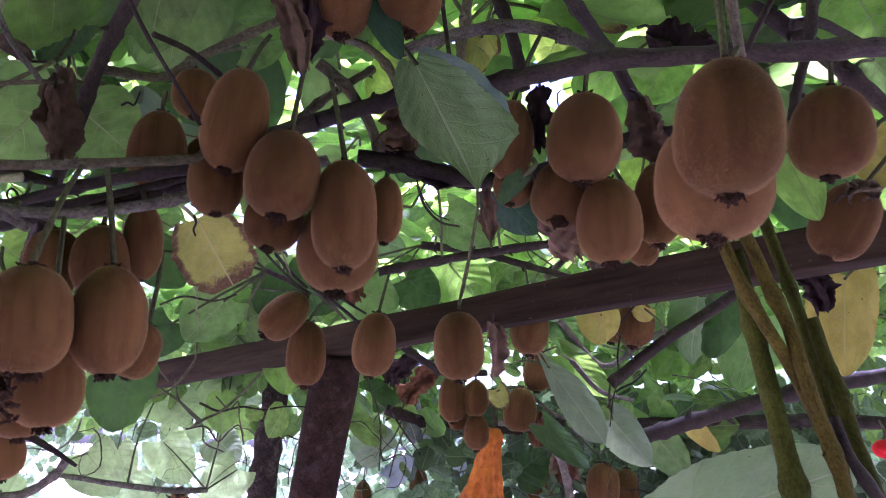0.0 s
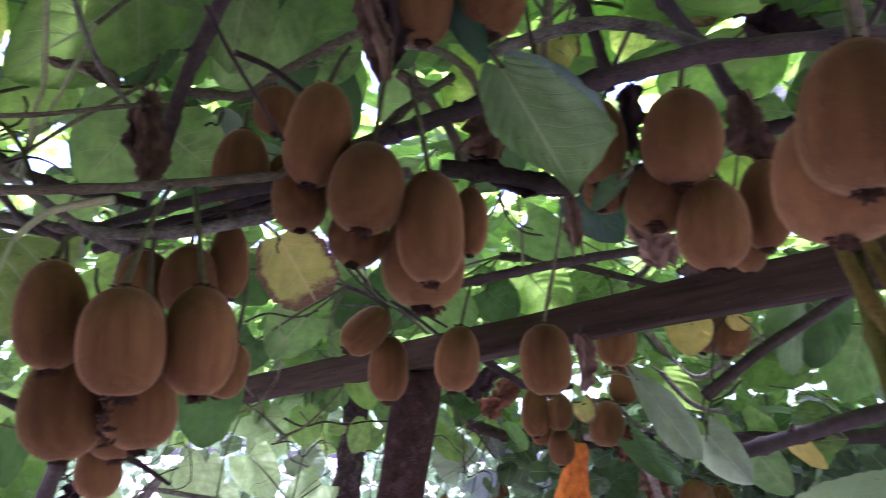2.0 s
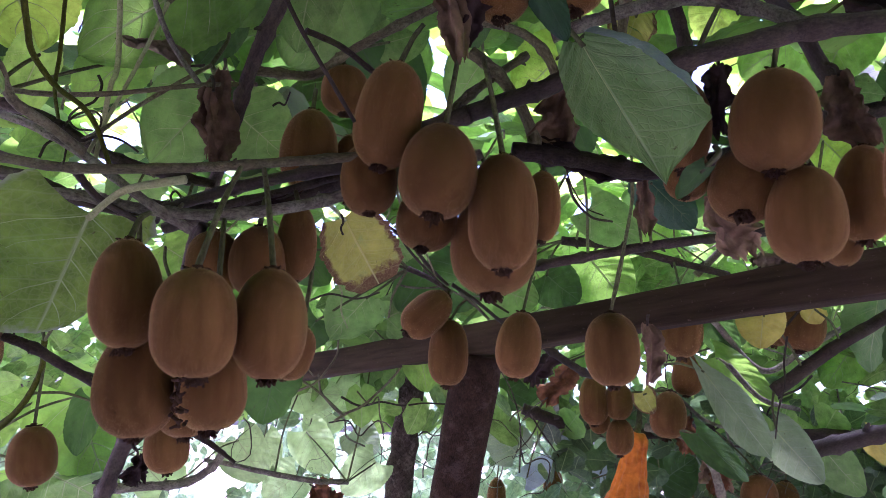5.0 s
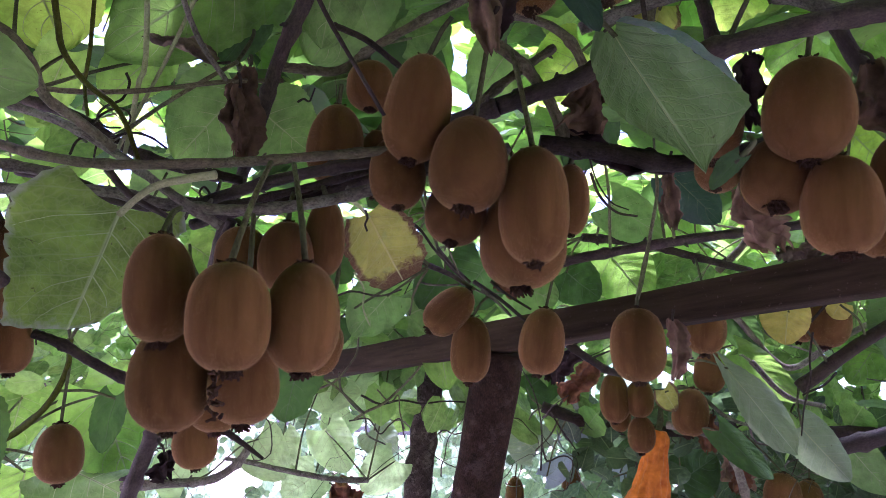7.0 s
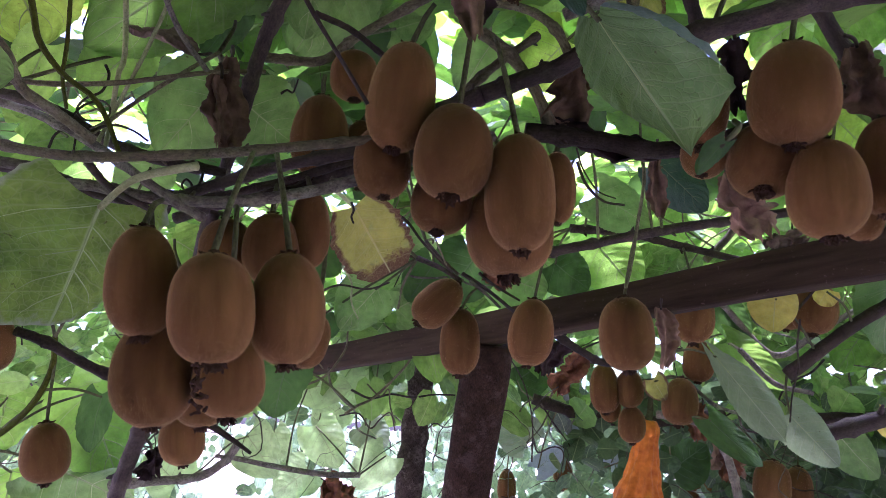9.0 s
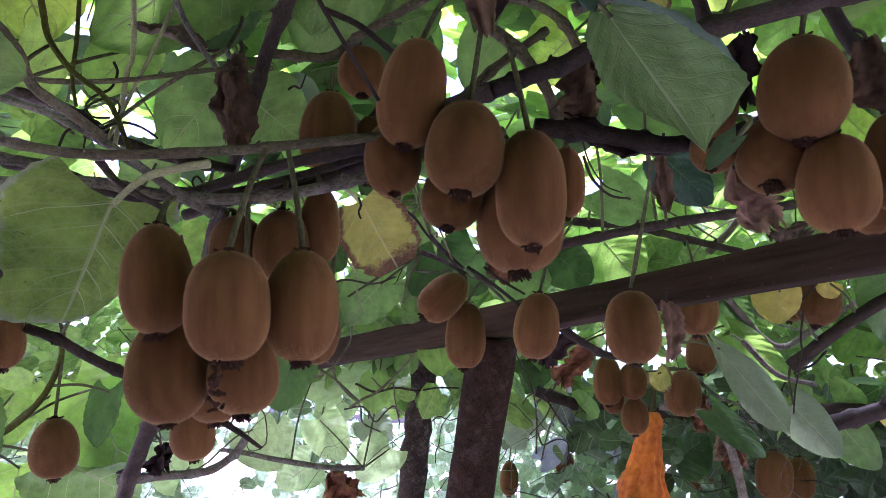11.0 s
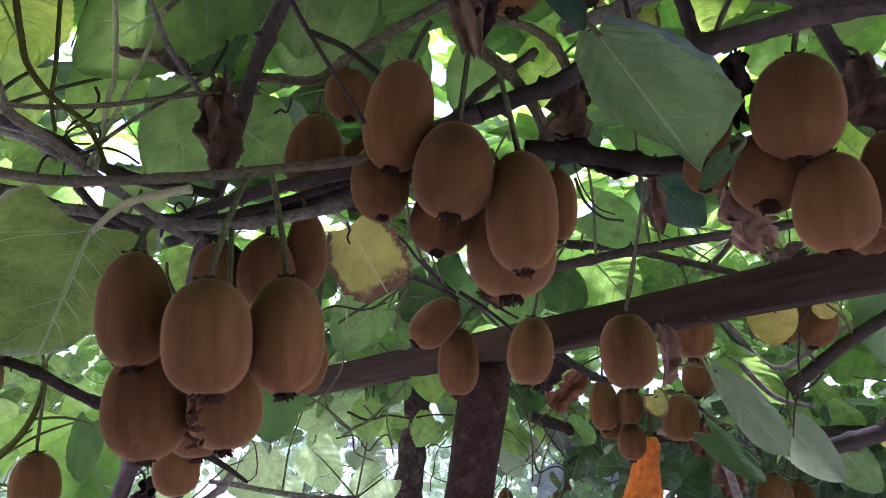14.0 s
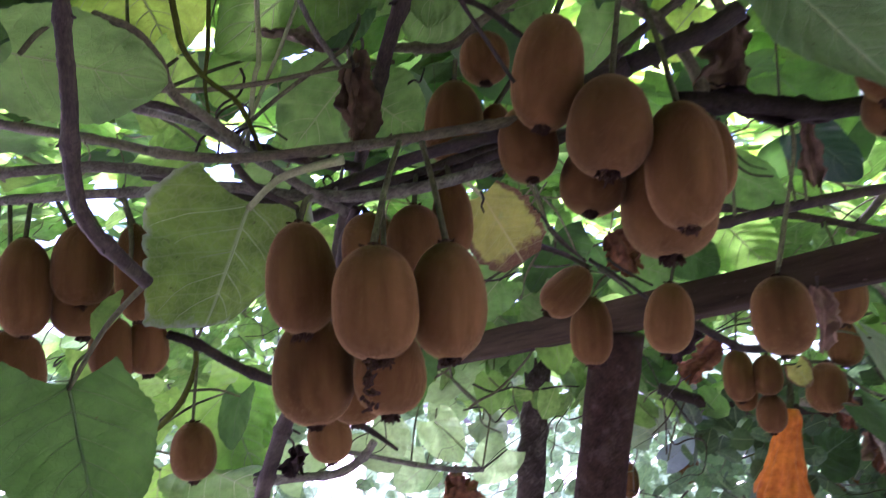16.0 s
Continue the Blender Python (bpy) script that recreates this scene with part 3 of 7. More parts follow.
def leaf(base, tip, side, wide, material, label, cup=0.08, curl=0.1, ripple=0.06, stalk_to=None, vein=None, skew=0.0, notch=0.14, fat=(0.72, 0.72), name="kiwi_leaf", stalk_r=0.0014, ribs=True, fold=None, stalk_material=None, **more):
    """One large leaf with its own blade, ribs and stalk: base and tip in metres, side the way across it."""
    global COUNT
    COUNT += 1
    b, t = Vector(base), Vector(tip)
    ahead = (t - b).normalized()
    long = (t - b).length
    across = Vector(side)
    across = (across - ahead * across.dot(ahead)).normalized()
    up = across.cross(ahead)
    m = Matrix((across, ahead, up)).transposed().to_4x4()
    m.translation = b
    ob = empty(name, m, label, "leaf", "leaves of the vine")
    sheet = part("blade", blade(long, wide, cup, curl, ripple, COUNT, 36, 16, skew, notch, fat, **more), material, ob)
    if not vein:
        vein = DEEPVEIN if material in (LEAFDEEP, LEAFBLUE, LEAFSKYSHEEN) else VEIN
    if ribs:
        bm = bmesh.new()
        args = (long, wide, cup, curl, ripple, COUNT, skew, notch, fat)
        lift = Vector((0, 0, 0.0002))
        tube([blade_point(k / 18, 0, *args, **more) + lift for k in range(19)], 0.010 * wide, 0.002 * wide, 6, 0.05, 1, 0, 3, bm)
        part("midrib", bm, vein, sheet)
        for k in range(5):
            for s in (-1, 1):
                u0 = 0.025 + 0.167 * k
                far = min(1.0, (0.95 - u0) / 0.36)
                reach = min(0.92, 0.95 - 0.05 * k)
                row = [blade_point(min(0.985, u0 + 0.36 * w * (0.7 + 0.3 * w)), s * w * reach, *args, **more) + lift for w in [far * i / 8 for i in range(9)]]
                part("side_vein", tube(row, 0.0058 * wide, 0.0016 * wide, 5, 0.05, k, 0, 3), vein, sheet)
    if stalk_to:
        back = m.inverted()
        if isinstance(stalk_to, list):
            way = [Vector((0, 0.004, 0))] + [back @ Vector(p) for p in stalk_to]
        else:
            e = back @ Vector(stalk_to)
            way = [Vector((0, 0.004, 0)), e * 0.5 + Vector((0, -0.004, -0.003)), e]
        part("leaf_stalk", tube(way, stalk_r, stalk_r * 1.3, 8, 0.1, COUNT, 0, 6), stalk_material or STALK, ob)
    if fold:
        part("folded_edge", folded_edge(fold, (long, wide, cup, curl, ripple, COUNT, skew, notch, fat), more), LEAFSKYSHEEN, sheet, "glossy folded margin with pale sky sheen painted in")
    return ob


def dry_leaf(base, tip, side, wide, material, label, roll=2.2, seed=0):
    """A dead, rolled and crumpled leaf hanging from the vine."""
    global COUNT
    COUNT += 1
    rnd = random.Random(COUNT + 50)
    b, t = Vector(base), Vector(tip)
    ahead, long = (t - b).normalized(), (t - b).length
    across = Vector(side)
    across = (across - ahead * across.dot(ahead)).normalized()
    m = Matrix((across, ahead, across.cross(ahead))).transposed().to_4x4()
    m.translation = b
    ob = empty("dry_leaf", m, label, "dry leaf", "dead leaves on the vine")
    bm = bmesh.new()
    nu, nv, grid = 46, 54, []
    pleats, phase, depth = rnd.uniform(1.5, 2.3), rnd.uniform(0, 6.3), rnd.uniform(1.15, 1.5)
    for i in range(nu + 1):
        u = i / nu
        w = wide * (0.22 + 0.85 * math.sin(math.pi * min(1, 0.08 + 0.84 * u)) ** 0.8)
        x = z = 0.0
        row = []
        swing = phase + 2.2 * noise.noise(Vector((u * 2.0, COUNT * 1.3, 0.0)))
        for k in range(nv + 1):
            v = 2 * k / nv - 1
            edge = 1 + 0.45 * noise.noise(Vector((u * 5.5, 7.0 if v > 0 else 2.0, COUNT * 1.9))) + 0.25 * noise.noise(Vector((u * 16, 5.0 if v > 0 else 1.0, COUNT)))
            turn = depth * math.sin(2 * math.pi * pleats * v * 0.5 + swing) + 0.42 * roll * v + 0.9 * noise.noise(Vector((v * 3.1, u * 3.4, COUNT * 0.77))) + 0.5 * noise.noise(Vector((v * 8, u * 9, COUNT)))
            if k:
                x += math.cos(turn) * 2 * w * edge / nv
                z += math.sin(turn) * 2 * w * edge / nv
            row.append(Vector((x, u * long, z)))
        mid = row[nv // 2].copy()
        for k, p in enumerate(row):
            v = 2 * k / nv - 1
            p.x += 0.14 * wide * math.sin(u * 4 + COUNT) - mid.x
            p.z -= mid.z
            q = Vector((v * 2.5, u * 4.0, COUNT * 1.37))
            p.y += wide * (0.35 * noise.noise(Vector((v * 5, 3.1, COUNT))) * max(0.0, u - 0.7) * 3.3 + 0.10 * noise.noise(q * 2))
            p += Vector((noise.noise(q), 0, noise.noise(q + Vector((0, 9, 0))))) * wide * 0.10
        grid.append([bm.verts.new(p) for p in row])
    for p, q in zip(grid, grid[1:]):
        for k in range(nv):
            bm.faces.new((p[k], p[k + 1], q[k + 1], q[k]))
    o = part("blade", bm, material, ob)
    part("leaf_stalk", tube([(0, 0.002, 0), (0.001, -0.004, 0.002), (rnd.uniform(-0.003, 0.003), -0.009, 0.004)], 0.0011, 0.0014, 6, 0.1, COUNT, 0, 4), DARKCANE, ob)
    return ob


def leaf_sheet(name, spots, material, label, seed):
    """Many small curved leaves in one mesh: spots gives (place, length, normal) one after another."""
    rnd = random.Random(seed)
    verts, faces, uvs = [], [], []
    cols = ((0.0, 0.25), (0.10, 0.72), (0.36, 1.0), (0.68, 0.84), (0.88, 0.44))
    for place, long, normal in spots:
        n = normal.normalized()
        y = n.orthogonal().normalized()
        y.rotate(Matrix.Rotation(rnd.uniform(0, 6.283), 3, n))
        x = y.cross(n)
        wide = long * rnd.uniform(0.75, 1.05)
        cup, curl = rnd.uniform(-0.10, 0.22), rnd.uniform(-0.05, 0.35)
        first = len(verts)
        for u, h in cols:
            for v in (-1, 0, 1):
                yy = u - 0.13 * abs(v) * (1 - u) ** 2
                zz = cup * h * abs(v) - curl * u * u + rnd.uniform(-0.025, 0.025)
                verts.append(place + x * (0.5 * wide * h * v) + y * (long * (yy - 0.4)) + n * (zz * long))
                uvs.append((0.5 + 0.5 * v * (h if h > 0 else 0), u))
        verts.append(place + y * (0.6 * long) - n * (curl * long))
        uvs.append((0.5, 1.0))
        for r in range(4):
            a = first + 3 * r
            for c in (0, 1):
                faces.append((a + c, a + c + 1, a + c + 4, a + c + 3))
        a = first + 12
        faces += [(a, a + 1, a + 3), (a + 1, a + 2, a + 3)]
    me = bpy.data.meshes.new(name)
    me.from_pydata(verts, [], faces)
    layer = me.uv_layers.new(name="UVMap")
    layer.data.foreach_set("uv", [c for loop in me.loops for c in uvs[loop.vertex_index]])
    me.polygons.foreach_set("use_smooth", [True] * len(me.polygons))
    me.materials.append(material)
    return tagged(new(name, me), label, "foliage", "", "stuff")

# ---- ground, hedges, the leaf roof and added unseen leaf screens ----
bm = bmesh.new()
rnd = random.Random(5)
N = 40
grid = []
for i in range(N + 1):
    row = []
    for j in range(N + 1):
        a, b = 2 * i / N - 1, 2 * j / N - 1
        x, y = 600 * a * abs(a) ** 2.2, 600 * b * abs(b) ** 2.2
        row.append(bm.verts.new((x, y, 0.05 * noise.noise(Vector((x * 0.6, y * 0.6, 0))))))
    grid.append(row)
for p, q in zip(grid, grid[1:]):
    for j in range(N):
        bm.faces.new((p[j], q[j], q[j + 1], p[j + 1]))
tagged(new("ground", link_mesh("ground", bm, SOIL)), "pale gravelly soil under and around the arbour", "ground", kind="structure")


def clear_of_eye(p, reach):
    """Whether a place keeps away from the short way that the camera takes."""
    return (p - Vector((0.0, 0.03, 1.62))).length > reach


# openings in the leaves through which the white sky shows: a place and the way that each runs
GAPS = [((-0.0085, 0.9208, 1.8940), (-0.018, 0.946, 0.325)), ((-0.0359, 0.9009, 1.9433), (-0.047, 0.925, 0.378)), ((0.1810, 0.8079, 2.0919), (0.187, 0.822, 0.538)), ((-0.6947, 0.6193, 2.0875), (-0.680, 0.558, 0.475)), ((-0.6424, 0.6339, 2.0842), (-0.647, 0.588, 0.485)), ((-0.6165, 0.6474, 2.0598), (-0.634, 0.614, 0.471)), ((-0.6623, 0.6415, 2.0375), (-0.669, 0.598, 0.441)), ((-0.6950, 0.6335, 2.0355), (-0.690, 0.581, 0.431)), ((-0.6509, 0.6156, 2.0571), (-0.667, 0.581, 0.467)), ((-0.6193, 0.6337, 2.0211), (-0.652, 0.615, 0.442)), ((-0.7675, 0.9581, 1.5992), (-0.646, 0.763, 0.002)), ((-0.4320, 0.5849, 1.8632), (-0.588, 0.726, 0.357)), ((-0.4662, 0.5809, 1.8452), (-0.624, 0.709, 0.328)), ((-0.1673, 0.7092, 2.0045), (-0.218, 0.832, 0.510)), ((-0.1477, 0.7252, 1.9650), (-0.195, 0.863, 0.466)), ((0.1034, 0.7786, 2.0091), (0.114, 0.867, 0.486)), ((-0.5991, 0.5681, 1.8037), (-0.717, 0.645, 0.265)), ((-0.4506, 0.6903, 2.0184), (-0.510, 0.721, 0.470)), ((0.2621, 0.7436, 2.0930), (0.240, 0.798, 0.553))]


# sunlit leaves: the roof is open above each of them, towards the sun
SUNWARD = Vector((0.4, 1.2, 4.4)).normalized()
SUNLIT = [(0.46, 0.73, 2.06), (0.52, 0.80, 2.00), (-0.60, 0.50, 2.05), (-0.50, 0.52, 2.0), (-0.55, 0.50, 1.95), (-0.25, 0.58, 1.97), (0.22, 1.15, 1.74), (0.376, 0.56, 1.96), (0.40, 0.577, 1.90), (-0.34, 0.466, 1.93), (-0.40, 0.475, 1.89), (-0.57, 0.52, 2.04), (-0.53, 0.53, 1.97), (-0.05, 0.66, 1.95), (0.12, 0.69, 2.02), (-0.60, 1.48, 1.58), (-0.48, 1.48, 1.54), (-0.75, 1.62, 1.57), (-0.63, 0.86, 1.60), (0.03, 1.16, 1.87)]


def in_gap(p, margin=0.0):
    """Whether a leaf of that half width would close one of the openings."""
    for place, way in GAPS:
        v = p - Vector(place)
        s = v.dot(Vector(way))
        if s > -0.1 and (v - Vector(way) * s).length < 0.020 + 0.012 * s + margin:
            return True
    for place in SUNLIT:
        v = p - Vector(place)
        s = v.dot(SUNWARD)
        if s > 0.03 and (v - SUNWARD * s).length < 0.024 + 0.02 * s + margin:
            return True
    return False


def density(p, scale, seed):
    return noise.noise(p * scale + Vector((seed, 0, seed)))


def hides_low_fruit(p):
    """The clear stretch in front of the fruit that hangs low behind the pale leaves."""
    return p.y < 1.62 and 0.12 < p.x < 0.44 and 1.38 < p.z < 1.68


BLADES = []
for k in range(9):
    r = random.Random(k)
    mat = (LEAF, LEAFBRIGHT, LEAFDEEP)[k % 3]
    long = r.uniform(0.85, 1.0)
    BLADES.append(link_mesh("leaf", blade(long, r.uniform(0.8, 1.05), r.uniform(-0.08, 0.16), r.uniform(0.0, 0.3), 0.09, k, 12, 4, r.uniform(-0.1, 0.1)), mat))


def near_roof(p):
    """The stretch of the leaf roof that stands nearest over the fruit."""
    return 0.42 < p.y < 1.25 and -1.0 < p.x < 0.75 and p.z < 2.16


vine = empty("kiwi_vine", Matrix.Translation((0, 0.8, 1.9)), "roof of separate broad kiwi leaves over the fruit", "vine")
rnd = random.Random(21)
made = 0
while made < 275:
    p = Vector((rnd.uniform(-1.0, 0.75), rnd.uniform(0.45, 1.25), rnd.uniform(1.90, 2.16)))
    if p.z < 1.86 + 0.12 * p.y or density(p, 4.0, 3.0) < -0.32 or in_gap(p, 0.036):
        continue
    n = Vector((rnd.gauss(0, 0.42), rnd.gauss(-0.25, 0.42), 1)).normalized()
    o = new("leaf", BLADES[made % 9])
    o.parent = vine
    y = n.orthogonal().normalized()
    y.rotate(Matrix.Rotation(rnd.uniform(0, 6.283), 3, n))
    m = Matrix((y.cross(n), y, n)).transposed().to_4x4()
    m.translation = p - Vector((0, 0.8, 1.9))
    o.matrix_basis = m @ Matrix.Scale(rnd.uniform(0.09, 0.145), 4)
    made += 1

rnd = random.Random(11)
spots = []
while len(spots) < 9800:
    p = Vector((rnd.uniform(-3.0, 2.6), rnd.uniform(-2.2, 4.4), 0))
    p.z = 2.0 + 0.03 * p.y + rnd.uniform(-0.06, 0.30)
    if p.x < -0.3 and p.y > 1.8 and density(p, 5.0, 8.0) < 0.10:
        continue
    if density(p, 3.4, 2.0) < -0.30 or near_roof(p) or in_gap(p, 0.022) or not clear_of_eye(p, 0.36):
        continue
    n = Vector((rnd.gauss(0, 0.38), rnd.gauss(-0.15, 0.38), 1))
    spots.append((p, rnd.uniform(0.07, 0.125), n))
# unseen leaf screens behind, beside and above the camera, added to block light
while len(spots) < 21600:
    k = rnd.random()
    if k > 0.89:
        p = Vector((rnd.uniform(-1.5, 1.4), rnd.uniform(-1.0, 0.75), rnd.uniform(2.10, 2.45)))
    elif k < 0.50:
        p = Vector((rnd.uniform(-1.5, 2.2), rnd.uniform(-1.7, -1.0), rnd.uniform(0.75, 2.4)))
    elif k < 0.68:
        p = Vector((rnd.choice((-1, 1)) * rnd.uniform(2.5, 3.3), rnd.uniform(-2.2, 3.4), rnd.uniform(0.0, 2.4)))
    else:
        p = Vector((rnd.uniform(-3.2, 3.0), rnd.uniform(-2.4, -0.2), rnd.uniform(2.0, 2.45)))
        if not clear_of_eye(p, 0.40):
            continue
    if p.y > -1.0 and (p.x < -2.4 and p.z < 1.35 or p.x > 2.4 and p.z < 0.9):
        continue
    spots.append((p, rnd.uniform(0.13, 0.20), Vector((rnd.gauss(0, 0.6), rnd.gauss(0, 0.6), rnd.gauss(0, 0.6) + 0.2))))
leaf_sheet("leaf_roof", spots, CANOPY, "dense roof of green kiwi leaves, light coming through, with unseen leaf screens added", 3)

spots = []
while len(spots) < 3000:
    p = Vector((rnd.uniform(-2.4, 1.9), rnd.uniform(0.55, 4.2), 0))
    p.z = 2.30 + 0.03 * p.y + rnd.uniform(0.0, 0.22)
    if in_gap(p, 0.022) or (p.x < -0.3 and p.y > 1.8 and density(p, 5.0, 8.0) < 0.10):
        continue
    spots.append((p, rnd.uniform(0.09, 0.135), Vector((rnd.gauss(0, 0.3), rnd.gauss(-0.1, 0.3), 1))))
leaf_sheet("top_leaves", spots, TOPLEAF, "topmost layer of the leaf roof, coloured lighter to look sunlit", 17)

spots = []
while len(spots) < 2300:
    p = Vector((rnd.uniform(-1.7, 1.6), rnd.uniform(1.2, 2.6), rnd.uniform(1.62, 2.05)))
    if density(p, 2.6, 7.0) < -0.05 or in_gap(p):
        continue
    spots.append((p, rnd.uniform(0.035, 0.08), Vector((rnd.gauss(0, 0.6), rnd.gauss(-0.4, 0.6), rnd.uniform(0.1, 1)))))
leaf_sheet("inner_leaves", spots, CANOPY, "green leaves hanging among the canes of the arbour", 4)

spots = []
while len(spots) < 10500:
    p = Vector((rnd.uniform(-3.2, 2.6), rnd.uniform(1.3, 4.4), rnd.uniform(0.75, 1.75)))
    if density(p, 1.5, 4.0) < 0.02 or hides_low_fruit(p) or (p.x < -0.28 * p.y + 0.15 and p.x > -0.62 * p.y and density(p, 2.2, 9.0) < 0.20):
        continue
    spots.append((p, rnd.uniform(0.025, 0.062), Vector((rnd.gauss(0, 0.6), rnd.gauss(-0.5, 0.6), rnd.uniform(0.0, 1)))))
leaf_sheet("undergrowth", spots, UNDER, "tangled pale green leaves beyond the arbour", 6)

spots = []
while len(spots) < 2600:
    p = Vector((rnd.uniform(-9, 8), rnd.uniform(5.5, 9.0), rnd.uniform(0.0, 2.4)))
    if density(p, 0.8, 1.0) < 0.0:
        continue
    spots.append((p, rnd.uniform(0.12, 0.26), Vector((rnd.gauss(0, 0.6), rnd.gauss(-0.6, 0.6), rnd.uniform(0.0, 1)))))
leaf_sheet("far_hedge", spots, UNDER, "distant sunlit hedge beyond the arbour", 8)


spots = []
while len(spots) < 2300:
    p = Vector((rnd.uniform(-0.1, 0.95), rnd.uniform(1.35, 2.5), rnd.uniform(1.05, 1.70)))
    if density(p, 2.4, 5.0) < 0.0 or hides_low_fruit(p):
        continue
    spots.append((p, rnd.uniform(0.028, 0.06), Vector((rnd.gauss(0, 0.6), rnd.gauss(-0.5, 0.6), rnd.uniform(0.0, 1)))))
leaf_sheet("shaded_leaves", spots, UNDERDARK, "leaves behind the gourd, shade painted into their dark green", 12)


def twig_tangle(name, count, low, high, r, material, label, seed):
    """Many thin winding shoots in one mesh, scattered through a box of the arbour."""
    rnd = random.Random(seed)
    bm = bmesh.new()
    for k in range(count):
        p = Vector([rnd.uniform(a, b) for a, b in zip(low, high)])
        d = Vector((rnd.gauss(0, 1), rnd.gauss(0, 0.6), rnd.gauss(0, 0.55))).normalized()
        row = [p]
        for i in range(7):
            d = (d + Vector((rnd.gauss(0, 0.6), rnd.gauss(0, 0.6), rnd.gauss(0, 0.6)))).normalized()
            row.append(row[-1] + d * rnd.uniform(0.02, 0.065))
        w = r * rnd.uniform(0.5, 1.5)
        tube(row, w, w * 0.2, 5, 0.2, k, 0, 3, bm)
    return tagged(new(name, link_mesh(name, bm, material)), label, "twigs", "", "stuff")


twig_tangle("roof_twigs", 300, (-1.6, 0.5, 1.86), (1.4, 2.2, 2.2), 0.0019, OLIVE, "thin olive shoots winding through the leaf roof", 2)
twig_tangle("dark_twigs", 230, (-1.8, 0.95, 1.45), (1.6, 2.4, 1.95), 0.0015, OLDPOST, "thin dark shoots among the leaves", 5)
twig_tangle("pale_twigs", 250, (-1.8, 1.32, 1.2), (1.6, 3.0, 1.75), 0.0016, GREYCANE, "thin grey twigs in the undergrowth", 9)

# ---- beam, posts and single things ----


def beam(a, b, high, deep):
    """The long sawn bar that carries the vines; its edges are worn."""
    a, b = Vector(a), Vector(b)
    ahead = (b - a).normalized()
    side = ahead.cross(Vector((0, 0, 1))).normalized()
    up = side.cross(ahead)
    m = Matrix((ahead, side, up)).transposed().to_4x4()
    m.translation = a
    long, n = (b - a).length, 60
    bm = bmesh.new()
    prof = []
    for sx, sy in ((1, 1), (-1, 1), (-1, -1), (1, -1)):
        for k in range(3):
            ang = math.atan2(sy, sx) + (k - 1) * math.pi / 5
            prof.append((sx * (deep / 2 - 0.003) + 0.003 * math.cos(ang), sy * (high / 2 - 0.003) + 0.003 * math.sin(ang)))
    rings = []
    for i in range(n + 1):
        x = long * i / n
        ring = []
        for y, z in prof:
            w = 0.0016 * noise.noise(Vector((x * 9, y * 40, z * 40)))
            ring.append(bm.verts.new((x, y + w, z + w + 0.0025 * noise.noise(Vector((x * 2.5, 3, 1))))))
        rings.append(ring)
    c = len(prof)
    for p, q in zip(rings, rings[1:]):
        for k in range(c):
            bm.faces.new((p[k], p[(k + 1) % c], q[(k + 1) % c], q[k]))
    bm.faces.new(rings[0]), bm.faces.new(rings[-1][::-1])
    ob = new("arbour_beam", link_mesh("arbour_beam", bm, BEAM))
    ob.matrix_world = m
    tagged(ob, "dark brown sawn wooden beam carrying the vines", "beam")
    for k in range(7):
        bm = bmesh.new()
        x = long * (0.12 + 0.125 * k)
        tube([(x, -deep * 0.4, high * 0.1), (x, -deep * 0.5 - 0.002, high * 0.1)], 0.0022, 0.0026, 7, 0.1, k, 0, 2, bm)
        part("nail", bm, DARKCANE, ob, "small rusty nail head")
    return ob


def post(top, foot, r, material, label, broken):
    a, b = Vector(top), Vector(foot)
    knots = [a.lerp(b, k / 9) for k in range(10)]
    bm = tube(knots, r, r * 1.12, 18, 0.22 if broken else 0.07, 4 if broken else 9, 0, 9)
    if broken:
        for v in bm.verts:
            if (v.co - a).length < r * 1.6:
                v.co += (a - b).normalized() * r * (0.9 * noise.noise(v.co * 60) + 0.3)
    ob = new("arbour_post", link_mesh("arbour_post", bm, material))
    return tagged(ob, label, "post", "posts of the arbour")


def gourd(top, low):
    """An orange ribbed gourd with a thin neck that widens to a ribbed belly."""
    a, b = Vector(top), Vector(low)
    up = (a - b).normalized()
    m = up.to_track_quat("Z", "Y").to_matrix().to_4x4()
    m.translation = a
    ob = empty("gourd", m, "warty ribbed orange gourd hanging by its neck", "gourd")
    bm = bmesh.new()
    shape = ((0.0, 0.012), (0.010, 0.018), (0.03, 0.019), (0.05, 0.022), (0.075, 0.025), (0.10, 0.031), (0.13, 0.040), (0.16, 0.044), (0.185, 0.032), (0.20, 0.012))
    rings, cols = [], 72
    for i in range(len(shape) - 1):
        for k in range(4):
            t = k / 4
            z = shape[i][0] * (1 - t) + shape[i + 1][0] * t
            r = shape[i][1] * (1 - t) + shape[i + 1][1] * t
            ring = []
            for c in range(cols):
                ang = 2 * math.pi * c / cols
                w = 1 + 0.055 * math.cos(13 * ang + 14 * z + 2 * noise.noise(Vector((z * 20, 1, 2)))) * min(1, 20 * z + 0.3) + 0.19 * noise.noise(Vector((math.cos(ang) * 2.6, math.sin(ang) * 2.6, z * 55)))
                ring.append(bm.verts.new((r * w * math.cos(ang), r * w * math.sin(ang), -z)))
            rings.append(ring)
    for p, q in zip(rings, rings[1:]):
        for c in range(cols):
            bm.faces.new((p[c], q[c], q[(c + 1) % cols], p[(c + 1) % cols]))
    bm.faces.new(rings[0]), bm.faces.new(rings[-1][::-1])
    part("rind", bm, GOURD, ob)
    part("neck_stalk", tube([(0, 0, -0.004), (0.004, 0.004, 0.03), (0.0, 0.012, 0.07)], 0.006, 0.004, 8, 0.2, 3, 0, 5), STALK, ob, "dry green stalk")
    return ob


